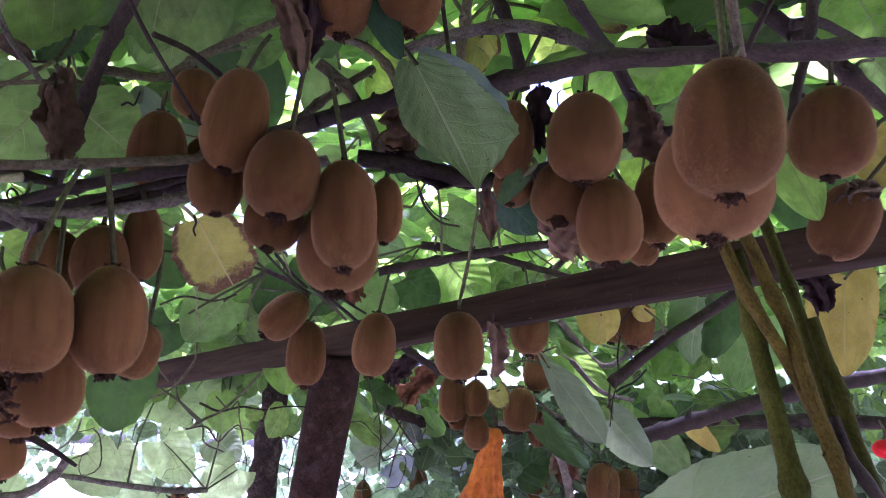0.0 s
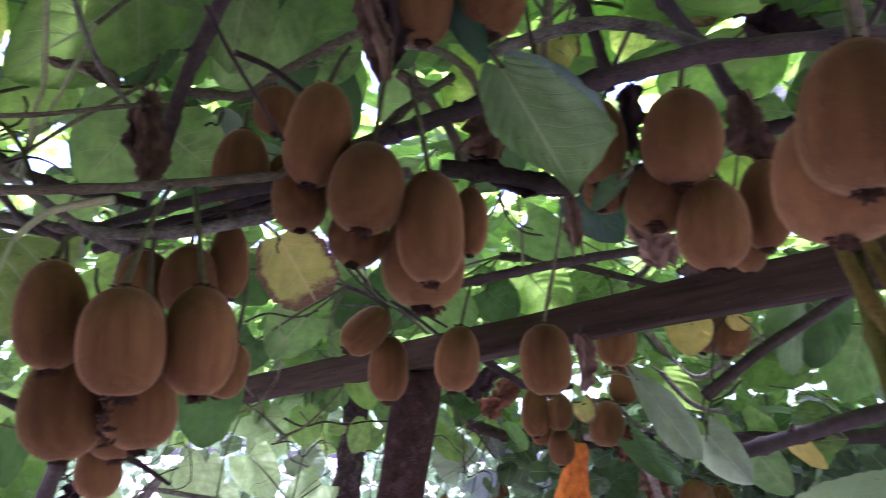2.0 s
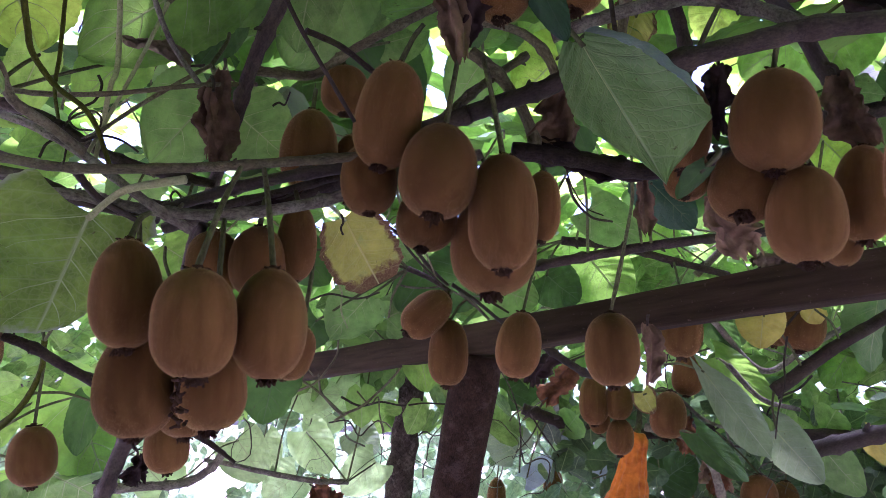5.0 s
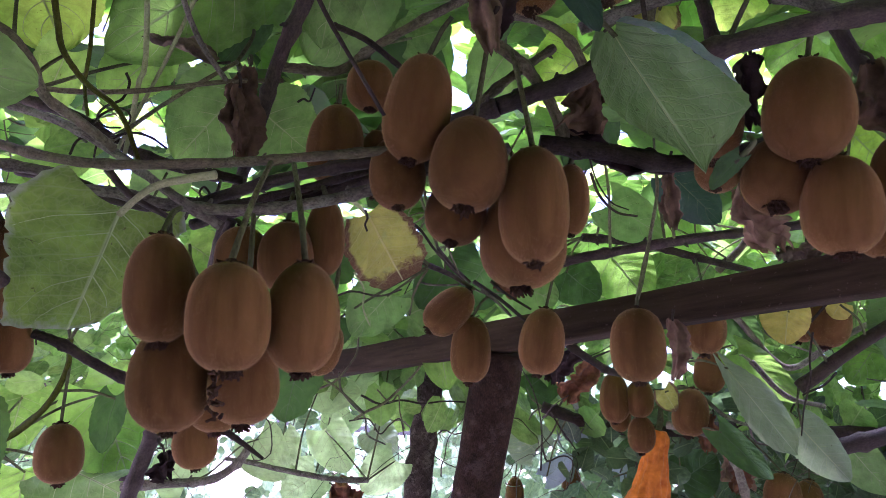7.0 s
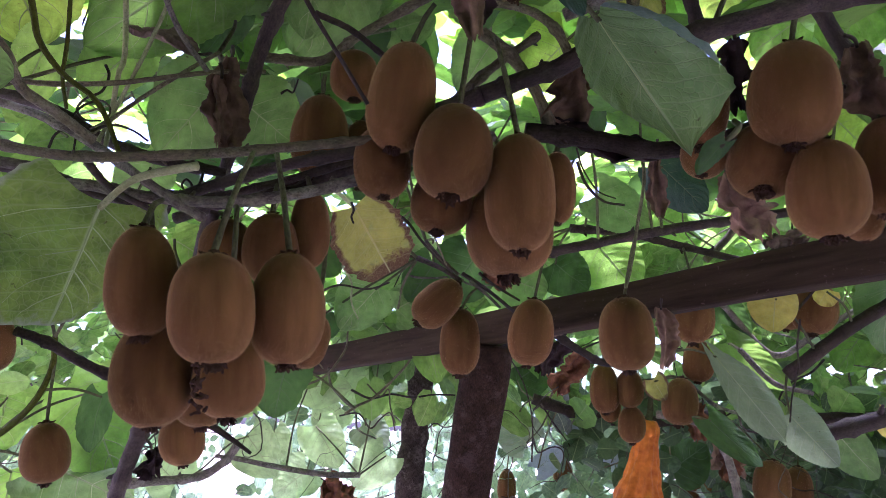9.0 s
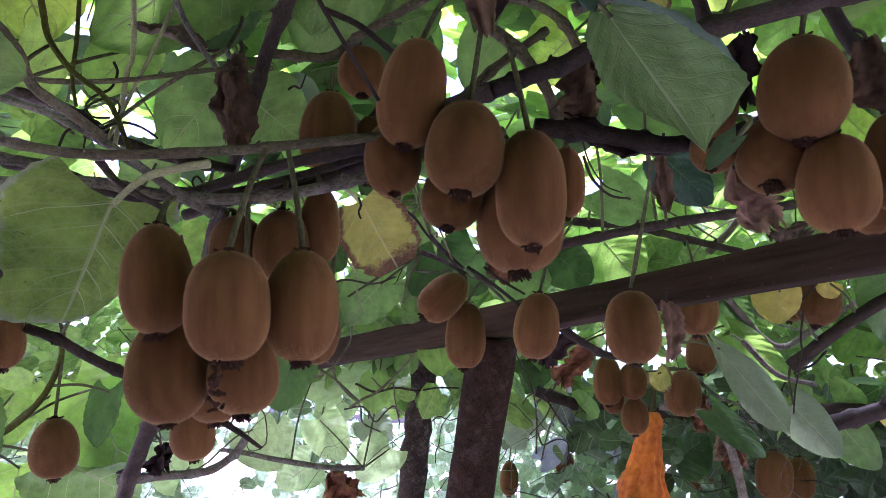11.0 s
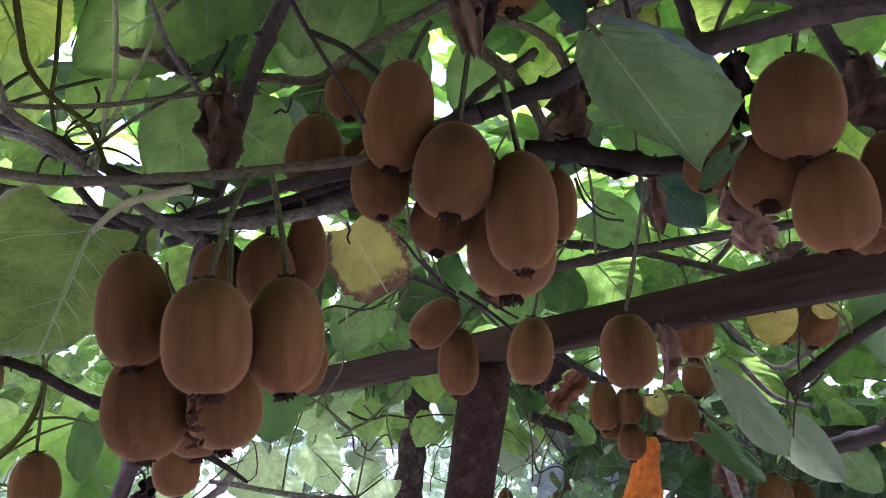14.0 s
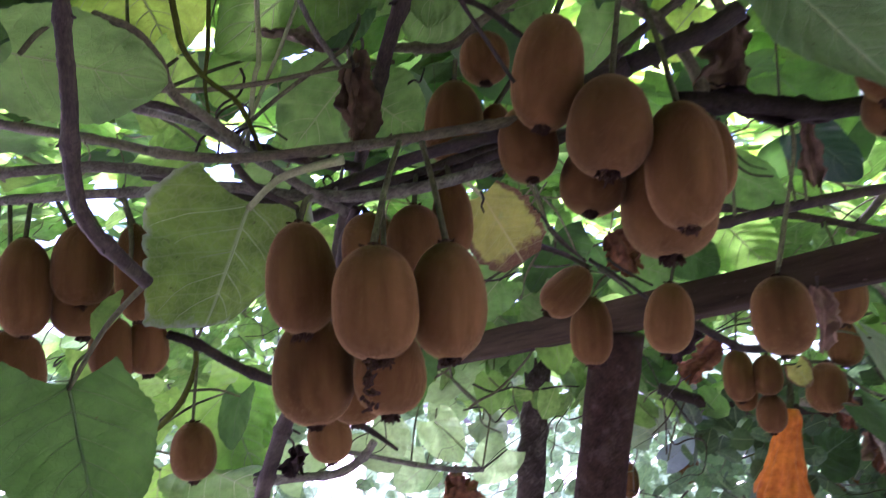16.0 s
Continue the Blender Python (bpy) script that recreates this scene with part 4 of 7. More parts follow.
def red_fruit(place, r):
    bm = bmesh.new()
    bmesh.ops.create_uvsphere(bm, u_segments=24, v_segments=16, radius=r)
    for v in bm.verts:
        a = math.atan2(v.co.y, v.co.x)
        v.co *= 1 + 0.05 * math.cos(5 * a) * (1 - abs(v.co.z) / r)
        v.co.z *= 0.85
    ob = empty("red_fruit", Matrix.Translation(place), "small glossy red round fruit among the leaves", "fruit")
    part("skin", bm, RED, ob)
    part("stalk", tube([(0, 0, r * 0.8), (0.003, 0, r * 1.4), (0, 0.004, r * 2.6)], 0.0018, 0.0015, 6, 0.1, 2, 0, 4), STALK, ob)
    return ob


beam((-0.6360, 1.2975, 1.6917), (0.5185, 0.5322, 1.7826), 0.0413, 0.0286)
post((-0.1502, 0.9824, 1.7115), (-0.4824, 1.4868, -0.0500), 0.0330, POST, "rough brown wooden post carrying the beam", False)
post((-0.3815, 1.4975, 1.7151), (-0.6269, 2.0019, -0.0500), 0.0297, OLDPOST, "old barked post with a broken top", True)

# ---- fruit: front cluster on the low vine ----
kiwi((-0.2275, 0.3580, 1.6631), (-0.096, -0.070, 0.993), 0.0578, 0.0380, "furry brown kiwifruit with a dark speck, top of a cluster", (-0.2401, 0.3814, 1.7156))
kiwi((-0.1807, 0.3510, 1.6474), (-0.088, -0.053, 0.995), 0.0547, 0.0412, "furry brown kiwifruit hanging in front of the cluster", (-0.1890, 0.3868, 1.7443), remains=((-0.1739, 0.3342, 1.6166), (-0.1808, 0.3501, 1.5992)))
kiwi((-0.1550, 0.3798, 1.6525), (-0.049, -0.024, 0.998), 0.0586, 0.0409, "furry brown kiwifruit broad and shaded, hanging in a cluster", (-0.1812, 0.3996, 1.7482))
kiwi((-0.2367, 0.3913, 1.6188), (-0.121, 0.001, 0.993), 0.0592, 0.0449, "furry brown kiwifruit hanging low in a cluster", (-0.2670, 0.4088, 1.7190))
kiwi((-0.1937, 0.3965, 1.6191), (-0.106, 0.020, 0.994), 0.0466, 0.0391, "furry brown kiwifruit with a scabby dark scar on its flank", (-0.2154, 0.4199, 1.7275))
kiwi((-0.2392, 0.4458, 1.6104), (-0.080, -0.049, 0.996), 0.0402, 0.0344, "furry brown kiwifruit half hidden low in a cluster", (-0.2738, 0.4755, 1.6945))
kiwi((-0.3170, 0.5513, 1.5808), (-0.119, -0.076, 0.990), 0.0415, 0.0344, "furry brown kiwifruit small, hanging lowest of the cluster", (-0.3476, 0.5688, 1.6165))
kiwi((-0.2402, 0.4553, 1.7035), (-0.063, -0.037, 0.997), 0.0455, 0.0370, "furry brown kiwifruit shaded, behind the front cluster", (-0.2488, 0.4483, 1.7263))
kiwi((-0.2059, 0.4523, 1.7042), (-0.068, -0.035, 0.997), 0.0474, 0.0379, "furry brown kiwifruit shaded, behind the front cluster", (-0.2110, 0.4608, 1.7540))
kiwi((-0.1859, 0.4645, 1.7215), (-0.055, -0.025, 0.998), 0.0540, 0.0266, "furry brown kiwifruit shaded, behind the front cluster", (-0.1940, 0.4637, 1.7595))
kiwi((-0.5740, 0.7032, 1.5548), (-0.093, -0.082, 0.992), 0.0625, 0.0503, "furry brown kiwifruit hanging alone on a thin green stem", (-0.5701, 0.6896, 1.6508))

# ---- fruit: upper middle cluster ----
kiwi((-0.1107, 0.4132, 1.7868), (0.097, 0.034, 0.995), 0.0694, 0.0417, "furry brown kiwifruit tilted, high in the middle cluster", (-0.0918, 0.4082, 1.8446))
kiwi((-0.0777, 0.4143, 1.7502), (0.043, 0.154, 0.987), 0.0580, 0.0471, "furry brown kiwifruit plump, with its dark blossom end showing", (-0.0701, 0.4172, 1.8326))
kiwi((-0.0417, 0.4316, 1.7300), (-0.039, -0.005, 0.999), 0.0706, 0.0422, "furry brown kiwifruit long, at the front of the middle cluster", (-0.0583, 0.4320, 1.8326))
kiwi((-0.1282, 0.4352, 1.7545), (-0.169, 0.164, 0.972), 0.0494, 0.0371, "furry brown kiwifruit with a frayed blossom end, tucked under another", (-0.1389, 0.4594, 1.7848))
kiwi((-0.0937, 0.4554, 1.7351), (0.054, 0.194, 0.980), 0.0449, 0.0390, "furry brown kiwifruit half hidden under the middle cluster", (-0.0943, 0.4545, 1.7699))
kiwi((-0.0529, 0.4699, 1.7212), (-0.029, -0.004, 1.000), 0.0654, 0.0557, "furry brown kiwifruit round, behind a longer one", (-0.0638, 0.4679, 1.7825))
kiwi((-0.0253, 0.4971, 1.7555), (0.002, 0.000, 1.000), 0.0501, 0.0259, "furry brown kiwifruit half hidden behind the middle cluster", (-0.0220, 0.4886, 1.7894))
kiwi((-0.1915, 0.4783, 1.7946), (-0.020, -0.009, 1.000), 0.0607, 0.0427, "furry brown kiwifruit dark and shaded behind the vine", (-0.1911, 0.4770, 1.8423))
kiwi((-0.1745, 0.4916, 1.8478), (-0.070, -0.027, 0.997), 0.0378, 0.0355, "furry brown kiwifruit small, high behind the middle cluster", (-0.1787, 0.4841, 1.8711))
kiwi((-0.1668, 0.4984, 1.7876), (-0.049, -0.018, 0.999), 0.0517, 0.0283, "furry brown kiwifruit shaded behind the middle cluster", (-0.1277, 0.4692, 1.8346))

# ---- fruit: cluster by the thick cane ----
kiwi((0.1127, 0.4498, 1.7902), (0.046, -0.007, 0.999), 0.0633, 0.0504, "furry brown kiwifruit blocky, hanging from the thick cane", (0.1139, 0.4320, 1.8328))
kiwi((0.0998, 0.4747, 1.7606), (0.158, 0.361, 0.919), 0.0487, 0.0424, "furry brown kiwifruit with a scarred blossom end turned to view", (0.0935, 0.5171, 1.7955))
kiwi((0.1287, 0.4604, 1.7358), (0.002, -0.000, 1.000), 0.0574, 0.0433, "furry brown kiwifruit pale, low in the cluster", (0.1074, 0.5190, 1.8019))
kiwi((0.1664, 0.4798, 1.7553), (0.060, -0.015, 0.998), 0.0598, 0.0341, "furry brown kiwifruit behind a paler one in the cluster", (0.1491, 0.5246, 1.8209))
kiwi((0.1610, 0.5077, 1.7367), (0.006, -0.002, 1.000), 0.0379, 0.0245, "furry brown kiwifruit half hidden in the cluster", (0.1352, 0.5227, 1.8146))
kiwi((0.0645, 0.4630, 1.7951), (0.058, -0.002, 0.998), 0.0586, 0.0333, "furry brown kiwifruit half hidden behind a green leaf", (0.0864, 0.4493, 1.8722))
kiwi((0.0672, 0.4817, 1.7701), (0.154, 0.239, 0.959), 0.0338, 0.0294, "furry brown kiwifruit partly hidden by a leaf tip", (0.0635, 0.5113, 1.7879))
kiwi((0.1518, 0.3037, 1.7274), (0.040, -0.070, 0.997), 0.0621, 0.0482, "furry brown kiwifruit large, lit from the front", (0.1633, 0.3316, 1.8325))
kiwi((0.1584, 0.3462, 1.7203), (0.092, 0.024, 0.995), 0.0621, 0.0574, "furry brown kiwifruit large, behind the biggest one", (0.1827, 0.3576, 1.8028))
kiwi((0.2685, 0.4411, 1.7898), (0.121, -0.060, 0.991), 0.0605, 0.0529, "furry brown kiwifruit reddish, hanging from the thick cane", (0.2730, 0.4370, 1.8448))
kiwi((0.3294, 0.5540, 1.7669), (0.468, -0.203, 0.860), 0.0627, 0.0482, "furry brown kiwifruit tilted, with a curled collar", (0.3702, 0.5152, 1.8298))
kiwi((-0.0406, 0.3769, 1.8562), (-0.047, -0.010, 0.999), 0.0673, 0.0391, "furry brown kiwifruit hanging high from the arbour", (-0.0876, 0.4835, 1.9170))
kiwi((-0.0005, 0.3841, 1.8587), (0.011, 0.001, 1.000), 0.0591, 0.0409, "furry brown kiwifruit dark, hanging high from the arbour", (0.0314, 0.4955, 1.9157))

# ---- fruit: small ones round the beam ----
kiwi((-0.1798, 0.8039, 1.7338), (0.650, 0.208, 0.731), 0.0650, 0.0458, "furry brown kiwifruit slender, tilted in front of the beam", (-0.1578, 0.8250, 1.7633))
kiwi((-0.1611, 0.8428, 1.6954), (-0.006, -0.001, 1.000), 0.0767, 0.0471, "furry brown kiwifruit slender, hanging before the post", (-0.1400, 0.8314, 1.7571))
kiwi((-0.0764, 0.8157, 1.7034), (0.092, 0.011, 0.996), 0.0736, 0.0518, "furry brown kiwifruit hanging before the beam on a thin stalk", (-0.0622, 0.8191, 1.7902))
kiwi((0.0231, 0.7277, 1.6902), (-0.046, 0.001, 0.999), 0.0696, 0.0526, "furry brown kiwifruit hanging before the beam on a long tendril", (0.0354, 0.7263, 1.7926))
kiwi((0.0405, 1.2814, 1.6182), (-0.002, 0.000, 1.000), 0.0596, 0.0470, "furry brown kiwifruit small, lowest of a far cluster", (0.1210, 1.2463, 1.6936))
kiwi((0.0379, 1.2766, 1.6758), (0.013, -0.000, 1.000), 0.0630, 0.0474, "furry brown kiwifruit small, in a far cluster", (0.0493, 1.2986, 1.8393))
kiwi((-0.0027, 1.2778, 1.6758), (-0.053, -0.000, 0.999), 0.0825, 0.0515, "furry brown kiwifruit small, in a far cluster", (0.0061, 1.2998, 1.8490))
kiwi((0.0063, 1.3219, 1.6523), (0.021, 0.000, 1.000), 0.0615, 0.0378, "furry brown kiwifruit small, hidden in a far cluster", (0.1210, 1.2463, 1.6936))
kiwi((0.1134, 1.2313, 1.6555), (0.120, -0.010, 0.993), 0.0737, 0.0585, "furry brown kiwifruit ribbed, in a far cluster", (0.1210, 1.2463, 1.6936))
kiwi((0.1471, 1.2572, 1.7216), (0.086, -0.010, 0.996), 0.0668, 0.0496, "furry brown kiwifruit small, in a far cluster", (0.2091, 1.1687, 1.7602))
kiwi((0.1176, 1.0391, 1.7595), (0.053, -0.006, 0.999), 0.0740, 0.0592, "furry brown kiwifruit hanging behind the beam", (0.1159, 1.1124, 1.8764))
kiwi((0.2781, 1.0761, 1.7773), (0.162, 0.067, 0.984), 0.0732, 0.0606, "furry brown kiwifruit beside a yellow leaf behind the beam", (0.1975, 1.1379, 1.8610))
kiwi((0.2535, 1.1167, 1.7777), (0.174, -0.037, 0.984), 0.0484, 0.0464, "furry brown kiwifruit small, beside a yellow leaf behind the beam", (0.1975, 1.1379, 1.8610))
kiwi((-0.1243, 2.0962, 1.4931), (0.045, 0.003, 0.999), 0.0827, 0.0542, "furry brown kiwifruit far off among the leaves", (-0.1115, 2.1183, 1.6664))
kiwi((-0.2677, 2.0096, 1.4580), (0.002, 0.000, 1.000), 0.0893, 0.0526, "furry brown kiwifruit far off among the leaves", (-0.2566, 2.0316, 1.6347))
kiwi((0.2897, 1.4896, 1.5251), (0.079, -0.016, 0.997), 0.0874, 0.0653, "furry brown kiwifruit low behind the pale leaves", (0.2151, 1.4956, 1.6465))
kiwi((0.3494, 1.5665, 1.5162), (0.087, -0.020, 0.996), 0.0839, 0.0578, "furry brown kiwifruit low behind the pale leaves", (0.3641, 1.5877, 1.6900))
kiwi((0.1876, 1.8816, 1.5001), (0.000, -0.000, 1.000), 0.0787, 0.0516, "furry brown kiwifruit far off in shade", (0.1986, 1.9036, 1.6715))
kiwi((0.2211, 1.8898, 1.5022), (0.038, -0.004, 0.999), 0.0787, 0.0464, "furry brown kiwifruit far off in shade", (0.2336, 1.9116, 1.6735))

# ---- fruit: cluster past the large hanging leaf ----
kiwi((-0.4844, 0.4029, 1.6781), (-0.134, -0.058, 0.989), 0.0708, 0.0368, "furry brown kiwifruit in a crowded cluster past a leaf", (-0.4855, 0.3983, 1.7422))
kiwi((-0.4540, 0.4224, 1.6963), (-0.068, -0.077, 0.995), 0.0608, 0.0443, "furry brown kiwifruit in a crowded cluster past a leaf", (-0.4555, 0.4016, 1.7426))
kiwi((-0.4644, 0.4372, 1.6707), (-0.077, -0.087, 0.993), 0.0485, 0.0453, "furry brown kiwifruit in a crowded cluster past a leaf", (-0.4655, 0.4005, 1.7425))
kiwi((-0.4105, 0.4290, 1.6902), (-0.102, -0.102, 0.990), 0.0697, 0.0286, "furry brown kiwifruit in a crowded cluster past a leaf", (-0.4145, 0.4052, 1.7417))
kiwi((-0.4732, 0.4777, 1.6421), (-0.086, -0.090, 0.992), 0.0507, 0.0361, "furry brown kiwifruit dark, low in a crowded cluster", (-0.4655, 0.4005, 1.7425))
kiwi((-0.4558, 0.4957, 1.6464), (-0.083, -0.080, 0.993), 0.0464, 0.0325, "furry brown kiwifruit dark, low in a crowded cluster", (-0.4455, 0.4027, 1.7427))
kiwi((-0.5068, 0.4210, 1.6224), (-0.097, -0.126, 0.987), 0.0551, 0.0455, "furry brown kiwifruit dark, low in a crowded cluster", (-0.5055, 0.3961, 1.7420))
kiwi((-0.5123, 0.4132, 1.5975), (-0.106, -0.143, 0.984), 0.0590, 0.0387, "furry brown kiwifruit dark, low in a crowded cluster", (-0.5155, 0.3950, 1.7419))
kiwi((-0.1990, 0.5045, 1.6523), (0.2815, 0.0179, 0.9594), 0.0400, 0.0310, "furry brown kiwifruit small, half hidden behind the front cluster", (-0.1950, 0.5145, 1.7273))

# ---- vines and canes ----
cane([(-0.1922, 0.4373, 1.9430), (-0.2126, 0.4491, 1.9019), (-0.2366, 0.4615, 1.8556), (-0.2546, 0.4755, 1.8087), (-0.2700, 0.4872, 1.7733), (-0.2907, 0.5043, 1.7341), (-0.3078, 0.5227, 1.6935)], 0.00612, 0.00399, CANE, "purplish brown cane climbing to the roof")
cane([(-0.2426, 0.4626, 1.8544), (-0.2237, 0.4710, 1.8545), (-0.1973, 0.4829, 1.8577), (-0.1724, 0.4845, 1.8756), (-0.1282, 0.4791, 1.8944), (-0.0876, 0.4835, 1.9170)], 0.00377, 0.00333, OLIVE, "olive side shoot arching across the arbour")
cane([(-0.1630, 0.3549, 1.8423), (-0.1508, 0.3647, 1.8184), (-0.1405, 0.3782, 1.8004), (-0.1252, 0.3953, 1.7742)], 0.00144, 0.00115, DARKCANE, "thin black shoot hanging down", nodes=0)
cane([(-0.1659, 0.4015, 1.8414), (-0.1536, 0.4272, 1.8452), (-0.1424, 0.4542, 1.8432), (-0.1227, 0.4742, 1.8317)], 0.00213, 0.00199, DARKCANE, "short dark snapped shoot", nodes=0)
cane([(-0.4592, 0.3435, 1.7740), (-0.3806, 0.3567, 1.7576), (-0.3359, 0.3655, 1.7468), (-0.2890, 0.3734, 1.7413), (-0.2204, 0.3898, 1.7464), (-0.1704, 0.4063, 1.7552), (-0.1375, 0.4188, 1.7624), (-0.1085, 0.4359, 1.7707)], 0.00319, 0.00284, OLIVE, "long mossy brown vine running level")
cane([(-0.2912, 0.4353, 1.7279), (-0.2445, 0.4319, 1.7417), (-0.1986, 0.4346, 1.7543), (-0.1538, 0.4381, 1.7627), (-0.1143, 0.4568, 1.7747)], 0.00381, 0.00410, CANE, "brown cane running behind the fruit")
cane([(-0.5254, 0.3939, 1.7418), (-0.4455, 0.4027, 1.7427), (-0.3835, 0.4077, 1.7407), (-0.3239, 0.4118, 1.7394), (-0.2738, 0.4157, 1.7301), (-0.2257, 0.4176, 1.7260), (-0.1844, 0.4268, 1.7319), (-0.1449, 0.4392, 1.7455), (-0.1044, 0.4501, 1.7657), (-0.0638, 0.4679, 1.7825)], 0.00359, 0.00372, GREYCANE, "grey weathered cane running level")
cane([(-0.4496, 0.3698, 1.8157), (-0.3813, 0.3827, 1.7908), (-0.3411, 0.3910, 1.7775), (-0.3036, 0.4003, 1.7578), (-0.2635, 0.4061, 1.7319), (-0.2421, 0.4271, 1.7187)], 0.00267, 0.00327, GREYCANE, "grey cane slanting down to the others")
cane([(-0.4238, 0.4367, 1.7679), (-0.3915, 0.4463, 1.7638), (-0.3475, 0.4502, 1.7487), (-0.2962, 0.4659, 1.7400)], 0.00458, 0.00449, DARKCANE, "dark cane behind the grey ones")
cane([(-0.4367, 0.4295, 1.8246), (-0.3831, 0.4362, 1.8085), (-0.3354, 0.4439, 1.7828), (-0.2960, 0.4573, 1.7715), (-0.2565, 0.4692, 1.7660)], 0.00426, 0.00367, DARKCANE, "dark cane crossing behind")
cane([(-0.3383, 0.3495, 1.8668), (-0.3344, 0.3599, 1.8329), (-0.3310, 0.3654, 1.8160), (-0.3221, 0.3778, 1.8005), (-0.3087, 0.3901, 1.7900), (-0.3074, 0.4047, 1.7809), (-0.2985, 0.4143, 1.7545)], 0.00213, 0.00168, GREENCANE, "green leaf stem bending down", nodes=0)
cane([(-0.3180, 0.3642, 1.8753), (-0.3225, 0.3766, 1.8260), (-0.3303, 0.3866, 1.8037), (-0.3407, 0.4050, 1.7911)], 0.00145, 0.00114, GREENCANE, "thin green stem of the kiwi vine", nodes=0)
cane([(-0.3355, 0.3030, 1.8034), (-0.3148, 0.3109, 1.7943), (-0.3060, 0.3226, 1.7816), (-0.3073, 0.3375, 1.7688), (-0.3052, 0.3626, 1.7650), (-0.3011, 0.3889, 1.7590)], 0.00275, 0.00319, OLIVE, "grey-green leaf stem in front", nodes=0)
cane([(-0.3757, 0.3914, 1.8073), (-0.3425, 0.4003, 1.8064), (-0.3090, 0.4185, 1.8150), (-0.2649, 0.4430, 1.8316), (-0.2376, 0.4731, 1.8468)], 0.00191, 0.00170, OLIVE, "thin brown tendril running level", nodes=0)
cane([(-0.2779, 0.3838, 1.8851), (-0.2683, 0.4085, 1.8470), (-0.2648, 0.4441, 1.8321)], 0.00186, 0.00202, GREYCANE, "grey leaf stem of the kiwi vine", nodes=0)
cane([(-0.3220, 0.4088, 1.9233), (-0.3168, 0.4205, 1.8430), (-0.3146, 0.4161, 1.8184), (-0.3213, 0.4237, 1.7841), (-0.3112, 0.4112, 1.7538)], 0.00204, 0.00149, PALESTALK, "pale stem hanging down", nodes=0)
cane([(-0.2894, 0.4265, 1.8899), (-0.3005, 0.4239, 1.8459), (-0.3142, 0.4275, 1.8200), (-0.3224, 0.4160, 1.7683)], 0.00143, 0.00133, PALESTALK, "pale thin stem of the kiwi vine", nodes=0)
cane([(-0.2686, 0.4587, 1.8566), (-0.2778, 0.4439, 1.8375), (-0.3046, 0.4325, 1.8110), (-0.3237, 0.4044, 1.7667)], 0.00168, 0.00149, OLIVE, "thin slanting shoot of the kiwi vine", nodes=0)
cane([(-0.3046, 0.3916, 1.7458), (-0.2910, 0.3991, 1.7312), (-0.2670, 0.4088, 1.7190)], 0.00284, 0.00177, CANE, "short brown twig of the kiwi vine", nodes=0)
cane([(-0.2468, 0.4466, 1.7288), (-0.2623, 0.4599, 1.7087), (-0.2807, 0.4849, 1.6859), (-0.2995, 0.5115, 1.6566)], 0.00343, 0.00298, CANE, "brown cane hanging down behind the fruit")
cane([(-0.0708, 0.4590, 1.8079), (-0.0455, 0.4627, 1.8184), (-0.0238, 0.4661, 1.8269), (-0.0057, 0.4678, 1.8377)], 0.00596, 0.00633, CANE, "thick brown spur with a swollen joint", nodes=0.03)
cane([(-0.1431, 0.4588, 1.7829), (-0.1097, 0.4634, 1.7978), (-0.0708, 0.4590, 1.8079)], 0.00534, 0.00559, CANE, "brown cane above the fruit")
cane([(-0.0724, 0.4579, 1.8534), (-0.0540, 0.4664, 1.8398), (-0.0375, 0.4770, 1.8169), (-0.0284, 0.4858, 1.7936)], 0.00419, 0.00381, OLIVE, "olive shoot crossing the spur")
cane([(-0.0129, 0.4677, 1.8312), (-0.0236, 0.4592, 1.8521), (-0.0428, 0.4611, 1.8699), (-0.0704, 0.4628, 1.8803)], 0.00335, 0.00273, OLIVE, "curved olive shoot from the swollen joint")
cane([(-0.0935, 0.4752, 1.8131), (-0.0668, 0.4755, 1.8372), (-0.0374, 0.4871, 1.8658)], 0.00351, 0.00279, OLIVE, "olive shoot slanting up")
cane([(-0.0451, 0.4822, 1.7907), (0.0011, 0.4950, 1.7880), (0.0454, 0.5079, 1.7834), (0.0935, 0.5171, 1.7955), (0.1491, 0.5246, 1.8209), (0.2083, 0.5355, 1.8374)], 0.00648, 0.00572, DARKCANE, "dark cane running behind the leaf")
cane([(0.0256, 0.4128, 1.8032), (0.0610, 0.4120, 1.8124), (0.0963, 0.4117, 1.8202), (0.1282, 0.4117, 1.8263), (0.1848, 0.4136, 1.8301), (0.2379, 0.4156, 1.8332), (0.2946, 0.4175, 1.8370), (0.3735, 0.4306, 1.8460)], 0.00567, 0.00654, CANE, "thick purplish cane running level", nodes=0.07)
cane([(-0.0179, 0.4621, 1.8631), (0.0106, 0.4609, 1.8727), (0.0431, 0.4554, 1.8780), (0.0750, 0.4515, 1.8773), (0.1055, 0.4456, 1.8636), (0.1285, 0.4213, 1.8329)], 0.00449, 0.00473, GREYCANE, "pale grey cane arching down to the thick one")
cane([(0.1074, 0.5107, 1.9568), (0.1305, 0.5207, 1.9262), (0.1472, 0.5102, 1.8859), (0.1629, 0.5189, 1.8585), (0.1897, 0.5311, 1.8207)], 0.00599, 0.00488, CANE, "brown cane leaning in the canopy")
cane([(0.2454, 0.5161, 1.9639), (0.2777, 0.5086, 1.9161), (0.3122, 0.5084, 1.8832), (0.3494, 0.5103, 1.8432), (0.4048, 0.5235, 1.8075)], 0.00738, 0.00638, CANE, "thick brown cane slanting down")
cane([(0.2728, 0.4442, 1.8999), (0.2699, 0.4537, 1.8660), (0.2634, 0.4609, 1.8397), (0.2577, 0.4687, 1.8114)], 0.00429, 0.00312, CANE, "brown shoot hanging from the canopy")
